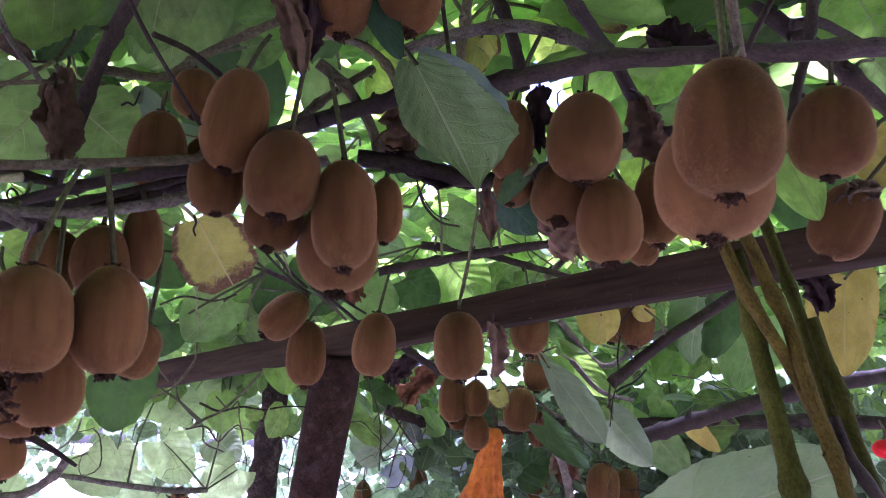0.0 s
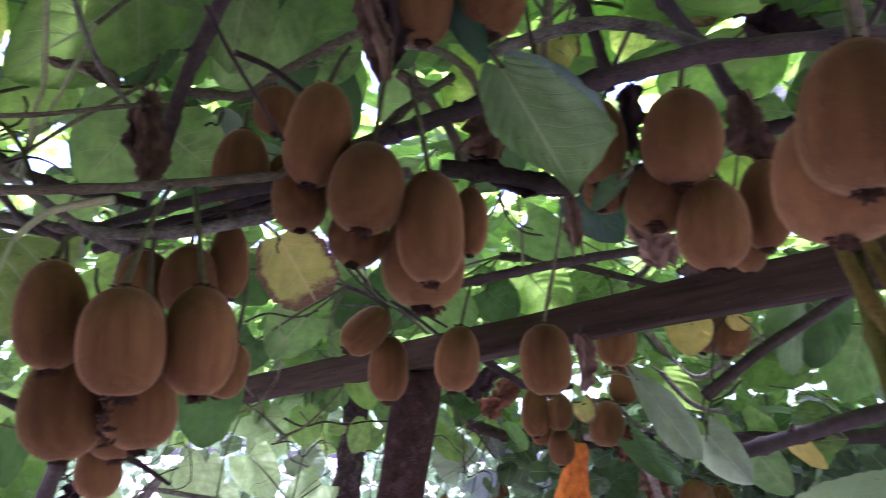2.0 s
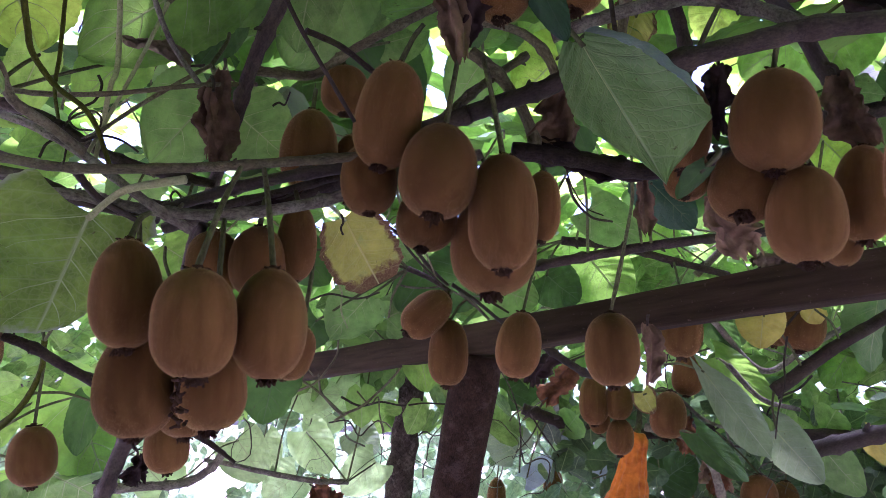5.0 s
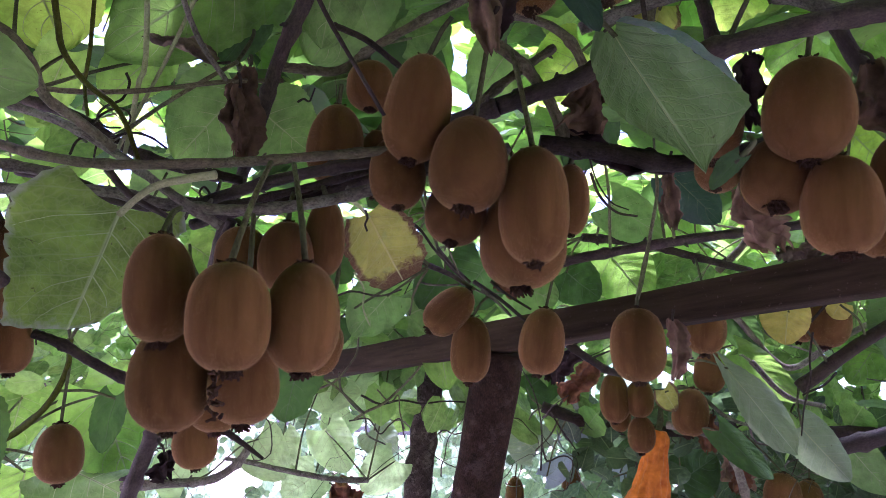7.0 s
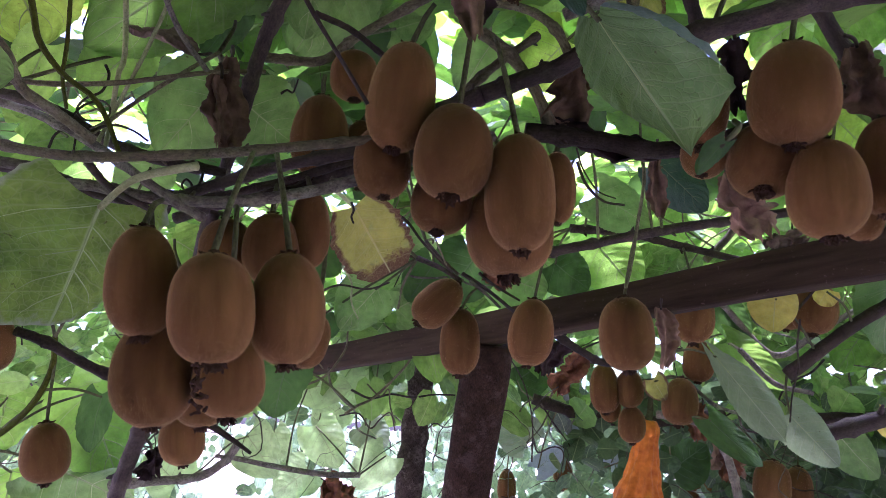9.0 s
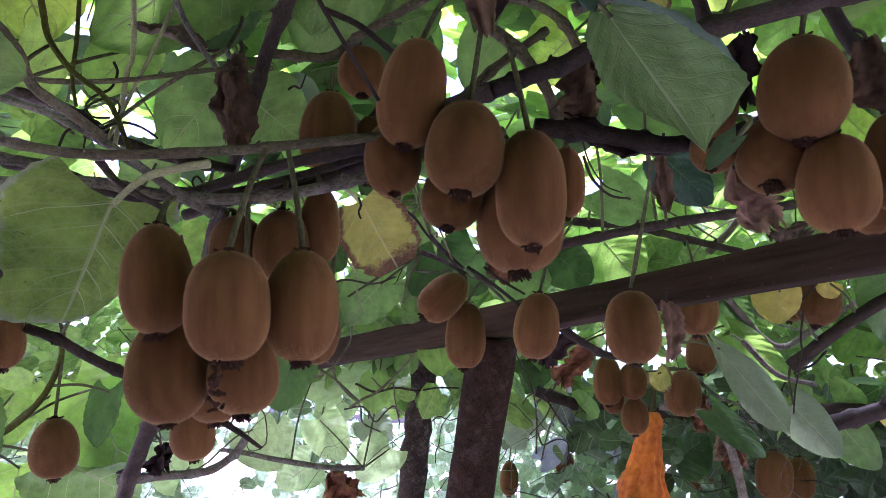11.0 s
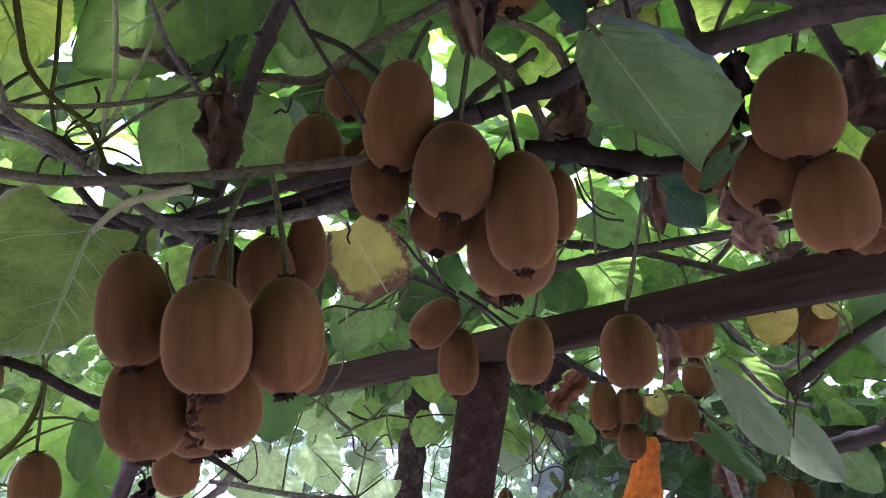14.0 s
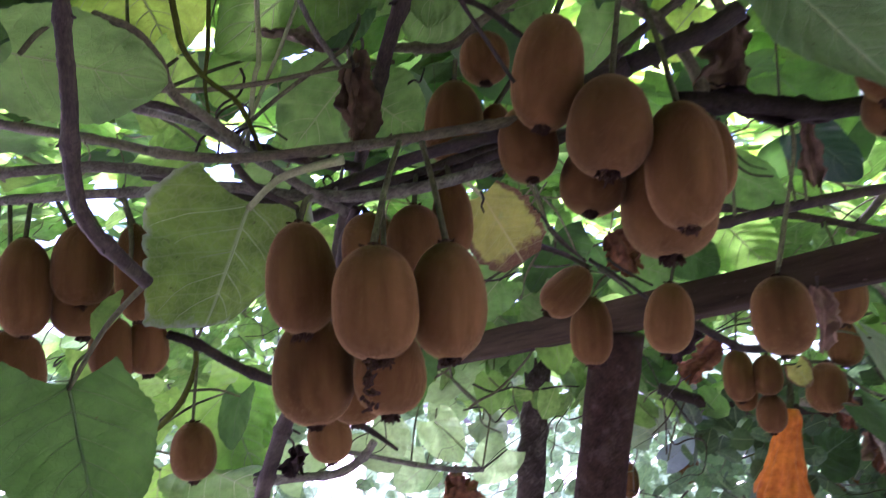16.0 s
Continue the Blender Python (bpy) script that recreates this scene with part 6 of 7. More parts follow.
leaf((0.1463, 1.0715, 1.7117), (0.2197, 1.0285, 1.5957), (0.844, -0.007, 0.537), 0.0520, LEAFSILVER, "pale silvery green leaf hanging", cup=0.06, left=(0.10, 0.30, 0.52, 0.72, 0.86, 0.94, 0.92, 0.70, 0), right=(0.10, 0.38, 0.72, 0.98, 1.10, 1.08, 0.92, 0.62, 0), stalk_to=(0.1028, 1.1505, 1.7253))
leaf((0.1736, 1.1419, 1.7382), (0.2572, 1.1580, 1.6736), (0.602, 0.065, 0.796), 0.0557, LEAFBRIGHT, "yellow-green leaf with a serrated edge", stalk_to=(0.1867, 1.1140, 1.7240))
leaf((0.1458, 1.1649, 1.6284), (0.2129, 1.1648, 1.5640), (0.672, 0.241, 0.700), 0.0470, LEAFDEEP, "dark green leaf hanging low", stalk_to=(0.1244, 1.2415, 1.6288))
leaf((0.2391, 1.0929, 1.6364), (0.2925, 1.0894, 1.5715), (0.772, -0.017, 0.636), 0.0610, LEAFSILVER, "pale folded green leaf", cup=0.22, stalk_to=(0.2394, 1.0874, 1.6871))
leaf((-0.0076, 1.1584, 1.8916), (0.0508, 1.1702, 1.8184), (0.780, 0.024, 0.625), 0.1073, LEAFBRIGHT, "bright green leaf behind the beam", stalk_to=(0.0140, 1.0814, 1.8925))
leaf((0.0862, 1.2543, 1.9741), (0.1427, 1.2797, 1.9352), (0.549, 0.054, 0.834), 0.0934, LEAFBRIGHT, "bright green leaf behind the beam", stalk_to=(0.1732, 1.1825, 1.8899))
leaf((-0.0055, 1.0078, 1.9277), (0.0639, 1.0374, 1.8858), (0.465, 0.148, 0.873), 0.0792, LEAF, "green leaf in the canopy", stalk_to=(-0.0269, 1.0703, 1.8941))
leaf((0.0636, 0.8014, 1.8881), (0.1115, 0.8271, 1.8402), (0.698, 0.036, 0.716), 0.0594, LEAFBLUE, "dark bluish leaf in shade", stalk_to=(0.0705, 0.8893, 1.8371))
leaf((-0.3672, 0.2835, 1.7757), (-0.2946, 0.3213, 1.7644), (0.186, -0.066, 0.980), 0.0635, LEAF, "broad green leaf beside the cane", cup=0.06, curl=0.05, stalk_to=(-0.3355, 0.3030, 1.8034))
leaf((-0.4126, 0.3883, 1.6104), (-0.3652, 0.3815, 1.5224), (0.388, 0.911, 0.139), 0.1040, LEAFDEEP, "large deep green leaf low in the arbour", cup=0.06, stalk_to=(-0.3291, 0.3580, 1.6657))
leaf((-0.5681, 0.5361, 1.6482), (-0.5515, 0.5530, 1.6088), (0.466, 0.725, 0.507), 0.0365, LEAFBRIGHT, "bright small green leaf", stalk_to=(-0.5551, 0.5147, 1.6102))
leaf((-0.4090, 0.4232, 1.6680), (-0.4324, 0.4206, 1.6428), (-0.060, 0.997, -0.047), 0.0243, LEAFBRIGHT, "small bright curled leaf", cup=0.3, stalk_to=(-0.4068, 0.4058, 1.7414))
leaf((-0.6460, 0.8397, 1.6271), (-0.6185, 0.8812, 1.5110), (0.473, 0.788, 0.394), 0.1203, LEAFBRIGHT, "bright green leaf lit through", stalk_to=(-0.6361, 0.7054, 1.5732))
leaf((-0.5727, 0.5221, 2.0435), (-0.5168, 0.5434, 1.9333), (0.652, 0.611, 0.449), 0.1304, LEAFLIME, "bright yellow-green leaf lit through", stalk_to=(-0.4367, 0.4295, 1.8246))
leaf((-0.2827, 0.4607, 1.9430), (-0.3930, 0.4722, 1.8819), (0.452, 0.533, -0.715), 0.0936, LEAFBRIGHT, "broad green leaf overhead", cup=0.08, stalk_to=(-0.2894, 0.4265, 1.8899))
leaf((-0.2934, 0.5167, 1.9860), (-0.3130, 0.5306, 1.9168), (0.565, 0.825, 0.005), 0.0687, LEAF, "green leaf overhead of the kiwi vine", stalk_to=(-0.3220, 0.4088, 1.9233))
leaf((-0.2844, 0.5021, 1.9194), (-0.3142, 0.5037, 1.8849), (0.364, 0.891, -0.271), 0.0350, LEAFDEEP, "dark green leaf overhead", stalk_to=(-0.2686, 0.4587, 1.8566))
leaf((-0.2220, 0.5760, 2.0091), (-0.2766, 0.5841, 1.9278), (0.595, 0.734, -0.327), 0.0918, LEAF, "broad green leaf overhead", stalk_to=(-0.1922, 0.4373, 1.9430))
leaf((-0.3156, 0.5402, 1.8793), (-0.3714, 0.5427, 1.8175), (0.485, 0.775, -0.406), 0.0832, LEAF, "green leaf behind the dry one", notch=0.08, stalk_to=(-0.2686, 0.4587, 1.8566))
leaf((-0.2958, 0.5387, 1.8610), (-0.2535, 0.5593, 1.8260), (0.587, 0.146, 0.796), 0.0792, LEAF, "green leaf behind the cane", notch=0.08, stalk_to=(-0.2686, 0.4587, 1.8566))
leaf((-0.4184, 0.5478, 1.9254), (-0.4651, 0.5477, 1.8815), (0.326, 0.878, -0.349), 0.0606, LEAFBRIGHT, "bright green leaf lit through", stalk_to=(-0.4367, 0.4295, 1.8246))
leaf((-0.4539, 0.4871, 1.8984), (-0.4560, 0.4722, 1.8225), (0.321, 0.928, -0.191), 0.0454, LEAFBRIGHT, "green leaf beside the stems", stalk_to=(-0.4367, 0.4295, 1.8246))
leaf((-0.4756, 0.5550, 1.8449), (-0.5169, 0.5466, 1.8363), (-0.016, 0.755, -0.655), 0.0340, LEAFBRIGHT, "bright green leaf of the kiwi vine", stalk_to=(-0.4367, 0.4295, 1.8246))
leaf((-0.1927, 0.6188, 1.9668), (-0.1500, 0.6263, 1.9800), (-0.243, -0.261, 0.934), 0.0468, LEAF, "green leaf overhead of the kiwi vine", stalk_to=(-0.1724, 0.4845, 1.8756))
leaf((-0.0378, 0.6450, 2.0187), (-0.0647, 0.6486, 1.9799), (0.622, 0.692, -0.367), 0.0468, LEAFBRIGHT, "bright green leaf overhead", stalk_to=(0.0526, 0.5364, 1.9768))
leaf((0.0461, 0.6485, 1.9998), (0.0304, 0.6560, 1.9578), (0.847, 0.478, -0.232), 0.0509, LEAFYELLOW, "yellowish leaf overhead of the kiwi vine", vein=YVEIN, stalk_to=(0.0548, 0.5381, 1.9716))
leaf((-0.0275, 0.6621, 1.9663), (-0.0704, 0.6633, 1.9213), (0.529, 0.697, -0.485), 0.0702, LEAFLIME, "bright green leaf overhead", stalk_to=(0.0569, 0.5397, 1.9664))
leaf((-0.0968, 0.6451, 1.9621), (-0.1317, 0.6505, 1.9096), (0.622, 0.704, -0.343), 0.0643, LEAF, "mid green leaf overhead", stalk_to=(-0.0876, 0.4835, 1.9170))
leaf((-0.6931, 0.8521, 1.6276), (-0.6095, 0.8944, 1.5528), (0.341, 0.602, 0.722), 0.1170, LEAFBRIGHT, "bright green leaf lit through", stalk_to=(-0.6466, 0.7043, 1.5674))
leaf((-0.8117, 0.8828, 1.6170), (-0.8353, 0.8982, 1.5386), (0.451, 0.892, 0.039), 0.1019, LEAFBRIGHT, "bright green leaf lit through", stalk_to=(-0.6783, 0.7009, 1.5497))
leaf((-0.5689, 0.7689, 1.6201), (-0.5886, 0.7817, 1.5548), (0.234, 0.965, 0.119), 0.0521, LEAFDEEP, "dark green leaf behind a single fruit", stalk_to=(-0.5867, 0.6940, 1.6188))
leaf((-0.6731, 0.8238, 1.5356), (-0.5771, 0.8622, 1.4867), (0.049, 0.735, 0.676), 0.1310, LEAF, "green leaf low down", stalk_to=(-0.6677, 0.7020, 1.5556))
leaf((-0.7178, 0.8147, 1.5260), (-0.7354, 0.8292, 1.4566), (0.313, 0.943, 0.118), 0.1065, LEAFBRIGHT, "green leaf low down", stalk_to=(-0.6783, 0.7009, 1.5497))
leaf((-0.4079, 0.9117, 1.6813), (-0.4303, 0.9272, 1.6036), (0.574, 0.819, -0.002), 0.0957, LEAFDEEP, "dark green leaf behind the cluster", stalk_to=(-0.3831, 1.1104, 1.6240))
leaf((-0.6004, 1.4732, 1.5956), (-0.5544, 1.5083, 1.5119), (0.620, 0.542, 0.567), 0.0991, LEAFOPENLIT, "light green heart-shaped leaf", stalk_to=(-0.4368, 1.3037, 1.5118))
leaf((-0.4385, 1.4711, 1.5430), (-0.5059, 1.4715, 1.4778), (0.627, 0.434, -0.646), 0.0955, LEAFOPENLIT, "light green heart-shaped leaf", stalk_to=(-0.4368, 1.3037, 1.5118))
leaf((-0.7646, 1.6120, 1.5767), (-0.7393, 1.6394, 1.5014), (0.525, 0.728, 0.441), 0.0880, LEAFOPENLIT, "light green leaf of the kiwi vine", stalk_to=(-0.7536, 1.6340, 1.7087))
leaf((-0.4486, 1.4182, 1.7258), (-0.5273, 1.4204, 1.6432), (0.586, 0.601, -0.543), 0.1104, LEAFOPENLIT, "pale green leaf under the beam", stalk_to=(-0.4368, 1.3037, 1.5118))
leaf((-0.5480, 1.2909, 1.6666), (-0.4655, 1.3139, 1.6614), (-0.049, 0.385, 0.922), 0.0822, LEAFOPENLIT, "pale green leaf under the beam", stalk_to=(-0.5380, 1.2158, 1.5213))
leaf((-0.2523, 1.0571, 1.7280), (-0.2446, 1.0769, 1.6636), (0.810, 0.526, 0.259), 0.0627, LEAFBRIGHT, "green leaf beside the post", stalk_to=(-0.2936, 1.1108, 1.7076))
leaf((-0.2730, 0.8651, 1.7651), (-0.3214, 0.8664, 1.7143), (0.510, 0.722, -0.467), 0.0783, LEAF, "green leaf above the beam", stalk_to=(-0.2131, 0.8263, 1.7920))
leaf((-0.2687, 0.9297, 1.7479), (-0.2247, 0.9345, 1.7724), (-0.493, 0.147, 0.857), 0.0665, LEAF, "green leaf above the beam", stalk_to=(-0.2131, 0.8263, 1.7920))
leaf((0.2169, 1.0118, 1.7821), (0.2117, 1.0230, 1.7362), (0.993, 0.072, -0.095), 0.0632, LEAFGOLD, "pale yellow leaf behind the beam", cup=0.15, vein=YVEIN, stalk_to=(0.2771, 1.0809, 1.7170))
leaf((0.2873, 1.0382, 1.7956), (0.2729, 1.0400, 1.7756), (0.760, 0.401, -0.511), 0.0425, LEAFGOLD, "pale yellow leaf behind the beam", vein=YVEIN, stalk_to=(0.3231, 1.0732, 1.7524))
leaf((0.0719, 1.1887, 1.6854), (0.0885, 1.2015, 1.6546), (0.809, 0.240, 0.537), 0.0407, LEAFYELLOW, "small yellow-green leaf of the kiwi vine", vein=YVEIN, stalk_to=(0.1210, 1.2463, 1.6936))
leaf((0.3984, 0.6972, 1.7595), (0.3848, 0.7016, 1.6614), (0.973, -0.182, -0.143), 0.0661, LEAFGOLD, "golden yellow leaf hanging", cup=0.12, vein=YVEIN, stalk_to=(0.4048, 0.5235, 1.8075))
leaf((0.1865, 0.5789, 1.5324), (0.3326, 0.6052, 1.5881), (-0.308, -0.238, 0.921), 0.0854, LEAFMINT, "very large pale green leaf low down", cup=-0.06, stalk_to=(0.2563, 0.5195, 1.5497))
leaf((0.2472, 0.4630, 1.7890), (0.2714, 0.4776, 1.7426), (0.872, -0.348, 0.346), 0.0341, LEAFBRIGHT, "green leaf lit through behind the large fruit", stalk_to=(0.2577, 0.4687, 1.8114))
leaf((0.3819, 1.0896, 1.8265), (0.3560, 1.0960, 1.7190), (0.881, 0.436, -0.186), 0.0786, LEAFPALE, "grey-green leaf hanging in shade", cup=0.2, stalk_to=(0.3986, 1.0629, 1.8026))
leaf((0.4310, 1.1027, 1.8298), (0.3893, 1.1063, 1.7292), (0.920, 0.111, -0.377), 0.0814, LEAFDEEP, "dark green leaf with pinholes", stalk_to=(0.4321, 1.0582, 1.8255))
leaf((0.5058, 1.1812, 1.8096), (0.4646, 1.2125, 1.6924), (0.945, 0.141, -0.295), 0.1233, LEAF, "green leaf in the undergrowth", stalk_to=(0.3849, 1.2016, 1.8075))
leaf((0.1545, 0.5900, 2.0089), (0.1759, 0.6027, 1.9684), (0.891, -0.081, 0.447), 0.0509, LEAFYELLOW, "yellow-brown leaf overhead of the kiwi vine", vein=YVEIN, stalk_to=(0.1103, 0.5120, 1.9529))
leaf((0.3594, 0.5498, 1.9874), (0.3928, 0.5689, 1.9271), (0.848, -0.403, 0.344), 0.0858, LEAFBRIGHT, "bright green leaf overhead", stalk_to=(0.2656, 0.5114, 1.9340))
leaf((0.3792, 0.5695, 1.9222), (0.4184, 0.5835, 1.8807), (0.724, -0.429, 0.540), 0.0656, LEAF, "green leaf overhead of the kiwi vine", stalk_to=(0.3261, 0.5091, 1.8682))
leaf((0.3446, 0.5373, 1.8279), (0.3758, 0.5486, 1.7944), (0.738, -0.373, 0.562), 0.0413, LEAFGOLD, "yellow leaf beside the fruit", vein=YVEIN, stalk_to=(0.3563, 0.5120, 1.8388))
leaf((-0.3418, 0.5162, 1.9739), (-0.3610, 0.5286, 1.9267), (0.565, 0.825, -0.012), 0.0808, LEAF, "green leaf overhead of the kiwi vine", stalk_to=(-0.3220, 0.4088, 1.9233))
leaf((0.3673, 1.1425, 1.6383), (0.4110, 1.1578, 1.5932), (0.647, 0.263, 0.715), 0.0360, LEAFGOLD, "yellow leaf on the lower cane", vein=YVEIN, stalk_to=(0.3640, 1.1318, 1.6353))
leaf((0.1328, 0.6852, 2.0344), (0.1112, 0.6930, 1.9854), (0.880, 0.338, -0.334), 0.0626, LEAFLIME, "bright green leaf above the thick cane", stalk_to=(0.0591, 0.5413, 1.9611))
leaf((0.1852, 0.6895, 1.9827), (0.1386, 0.6866, 1.9491), (0.466, 0.550, -0.693), 0.0606, LEAFBRIGHT, "green leaf behind the thick cane", stalk_to=(0.2454, 0.5161, 1.9639))
leaf((0.2472, 0.6991, 2.0070), (0.2159, 0.7069, 1.9486), (0.870, 0.232, -0.435), 0.0716, LEAFBRIGHT, "green leaf behind the thick cane", stalk_to=(0.2454, 0.5161, 1.9639))
leaf((0.2226, 0.7435, 1.9073), (0.2597, 0.7628, 1.8725), (0.727, -0.226, 0.649), 0.0683, LEAFLIME, "bright green leaf beside the fruit", stalk_to=(0.2124, 0.7523, 1.7802))
leaf((0.2778, 0.7248, 1.9422), (0.2465, 0.7313, 1.8890), (0.858, 0.179, -0.482), 0.0716, LEAF, "green leaf beside the fruit in shade", stalk_to=(0.2124, 0.7523, 1.7802))
leaf((0.0401, 0.7694, 1.9825), (0.0885, 0.7713, 2.0213), (-0.626, -0.023, 0.780), 0.0792, LEAFBRIGHT, "green leaf behind the thick cane", stalk_to=(0.0598, 0.8886, 1.8350))
leaf((-0.1339, 0.7022, 2.0616), (-0.0920, 0.7240, 2.0223), (0.673, 0.039, 0.739), 0.0726, LEAF, "green leaf overhead in shade", stalk_to=(0.0526, 0.5364, 1.9768))
leaf((-0.2251, 0.7251, 1.9772), (-0.1815, 0.7206, 2.0353), (-0.792, -0.189, 0.581), 0.0747, LEAF, "green leaf overhead in shade", stalk_to=(-0.2087, 0.8438, 1.8178))
leaf((-0.5608, 0.5449, 1.8861), (-0.5233, 0.5454, 1.9202), (-0.581, -0.497, 0.645), 0.0702, LEAFBRIGHT, "green leaf beside the stems", stalk_to=(-0.4367, 0.4295, 1.8246))
leaf((-0.4797, 0.5439, 1.7958), (-0.5195, 0.5301, 1.8082), (-0.395, 0.386, -0.834), 0.0492, LEAFBRIGHT, "green leaf behind the vines", stalk_to=(-0.4238, 0.4367, 1.7679))
leaf((-0.4017, 0.6202, 1.7633), (-0.3698, 0.6338, 1.7440), (0.339, 0.407, 0.848), 0.0526, LEAFBRIGHT, "green leaf behind the fruit", stalk_to=(-0.3078, 0.5227, 1.6935))
leaf((-0.2518, 0.6850, 1.8412), (-0.2176, 0.6856, 1.8715), (-0.654, -0.154, 0.741), 0.0623, LEAFDEEP, "dark green leaf behind the fruit", stalk_to=(-0.2131, 0.8263, 1.7920))
leaf((-0.0137, 0.7453, 1.9333), (-0.0491, 0.7511, 1.8789), (0.711, 0.578, -0.401), 0.0706, LEAFDEEP, "dark green leaf behind the spur", stalk_to=(-0.0040, 0.8841, 1.8226))
leaf((-0.7121, 1.3921, 1.5708), (-0.6623, 1.4272, 1.4905), (0.481, 0.654, 0.584), 0.1104, LEAFOPENLIT, "pale bright leaf in the open light", stalk_to=(-0.6657, 1.2021, 1.5358))
leaf((-0.6878, 1.6555, 1.4917), (-0.7654, 1.6506, 1.4356), (0.480, 0.515, -0.710), 0.1132, LEAFOPENLIT, "pale bright leaf in the open light", stalk_to=(-0.6768, 1.6775, 1.6237))
leaf((-0.6506, 1.7420, 1.6402), (-0.7197, 1.7364, 1.5950), (0.430, 0.542, -0.722), 0.1057, LEAFOPENLIT, "small bright leaf in the open light", stalk_to=(-0.6396, 1.7640, 1.7722))
leaf((-0.7202, 1.1776, 1.4877), (-0.7671, 1.1506, 1.5412), (-0.716, -0.118, -0.688), 0.0934, LEAFOPENLIT, "bright leaf below the cluster, lit through", stalk_to=(-0.6657, 1.2021, 1.5358))
leaf((-0.5205, 1.5512, 1.6018), (-0.4727, 1.5760, 1.5568), (0.434, 0.509, 0.743), 0.0925, LEAFSILVER, "pale leaf beside the old post", stalk_to=(-0.5095, 1.5732, 1.7338))
leaf((-0.1807, 1.4959, 1.6977), (-0.1021, 1.4998, 1.7580), (-0.602, 0.215, 0.769), 0.0981, LEAFDEEP, "dark leaf beside the brown post", stalk_to=(-0.1355, 1.4001, 1.6610))
leaf((-0.1590, 1.5348, 1.5767), (-0.2146, 1.5090, 1.6178), (-0.657, 0.403, -0.637), 0.1065, LEAFSILVER, "pale leaf beside the brown post", stalk_to=(-0.1007, 1.4118, 1.6516))
leaf((-0.1311, 1.4365, 1.5331), (-0.0793, 1.4387, 1.5742), (-0.559, 0.477, 0.678), 0.0541, LEAFSKYSHEEN, "bluish leaf low down, sky reflection painted into its colour", stalk_to=(-0.0891, 1.4157, 1.6484))
leaf((0.0028, 1.5859, 1.5444), (0.0365, 1.5871, 1.5720), (-0.577, 0.445, 0.685), 0.0432, LEAFSKYSHEEN, "bluish leaf low down, sky reflection painted into its colour", stalk_to=(0.0474, 1.4569, 1.6279))
leaf((0.1165, 1.4983, 1.5430), (0.1838, 1.5035, 1.5881), (-0.490, 0.561, 0.667), 0.1106, LEAFDEEP, "dark leaf in the undergrowth shade", stalk_to=(0.1183, 1.4737, 1.6342))
leaf((-0.5982, 0.6332, 1.8717), (-0.5500, 0.6401, 1.8926), (-0.343, -0.298, 0.891), 0.0726, LEAFBRIGHT, "green leaf behind the grey canes", stalk_to=(-0.5616, 0.6738, 1.6732))
leaf((-0.4583, 0.6511, 1.8539), (-0.4878, 0.6559, 1.8085), (0.444, 0.874, -0.196), 0.0642, LEAF, "green leaf behind the level vines", stalk_to=(-0.5616, 0.6738, 1.6732))
leaf((-0.2092, 0.7070, 2.0582), (-0.2430, 0.6869, 2.0993), (-0.784, 0.454, -0.423), 0.0815, LEAF, "green leaf overhead in shade", stalk_to=(-0.1982, 0.7290, 2.1902))
leaf((-0.2694, 0.7192, 2.0424), (-0.2186, 0.7368, 2.0266), (0.319, -0.068, 0.945), 0.0768, LEAFDEEP, "dark green leaf overhead", stalk_to=(-0.2087, 0.8438, 1.8178))
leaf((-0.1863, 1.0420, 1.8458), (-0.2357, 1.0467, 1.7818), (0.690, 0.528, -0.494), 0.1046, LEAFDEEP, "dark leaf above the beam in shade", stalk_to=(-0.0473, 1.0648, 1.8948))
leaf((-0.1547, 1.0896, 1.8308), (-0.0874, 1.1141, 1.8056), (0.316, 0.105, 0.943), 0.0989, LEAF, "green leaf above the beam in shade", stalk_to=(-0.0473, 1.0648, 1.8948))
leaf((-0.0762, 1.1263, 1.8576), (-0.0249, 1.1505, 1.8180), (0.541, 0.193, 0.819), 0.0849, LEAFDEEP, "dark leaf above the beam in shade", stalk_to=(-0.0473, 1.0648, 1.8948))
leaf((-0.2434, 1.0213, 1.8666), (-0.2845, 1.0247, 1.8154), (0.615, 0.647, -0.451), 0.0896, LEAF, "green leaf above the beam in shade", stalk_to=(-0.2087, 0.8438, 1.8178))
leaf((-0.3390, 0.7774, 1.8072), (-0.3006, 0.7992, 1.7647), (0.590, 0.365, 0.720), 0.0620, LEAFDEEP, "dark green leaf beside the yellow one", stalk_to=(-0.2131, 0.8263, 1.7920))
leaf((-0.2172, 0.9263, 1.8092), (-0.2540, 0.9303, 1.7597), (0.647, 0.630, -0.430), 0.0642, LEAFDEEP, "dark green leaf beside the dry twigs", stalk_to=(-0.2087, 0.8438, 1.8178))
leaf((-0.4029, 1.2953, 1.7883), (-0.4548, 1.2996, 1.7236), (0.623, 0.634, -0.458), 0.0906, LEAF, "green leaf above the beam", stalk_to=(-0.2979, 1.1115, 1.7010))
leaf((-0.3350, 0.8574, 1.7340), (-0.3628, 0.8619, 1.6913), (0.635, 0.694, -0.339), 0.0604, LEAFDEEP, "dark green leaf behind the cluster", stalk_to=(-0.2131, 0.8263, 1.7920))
leaf((-0.2180, 0.5046, 1.9733), (-0.2344, 0.5205, 1.8998), (0.774, 0.632, -0.036), 0.0620, LEAF, "green leaf overhead of the kiwi vine", stalk_to=(-0.1922, 0.4373, 1.9430))
leaf((-0.1810, 1.5135, 1.6332), (-0.1387, 1.5288, 1.6180), (0.170, 0.417, 0.893), 0.0331, LEAFSKYSHEEN, "small bluish leaf, sky reflection painted into its colour", stalk_to=(-0.1355, 1.4001, 1.6610))
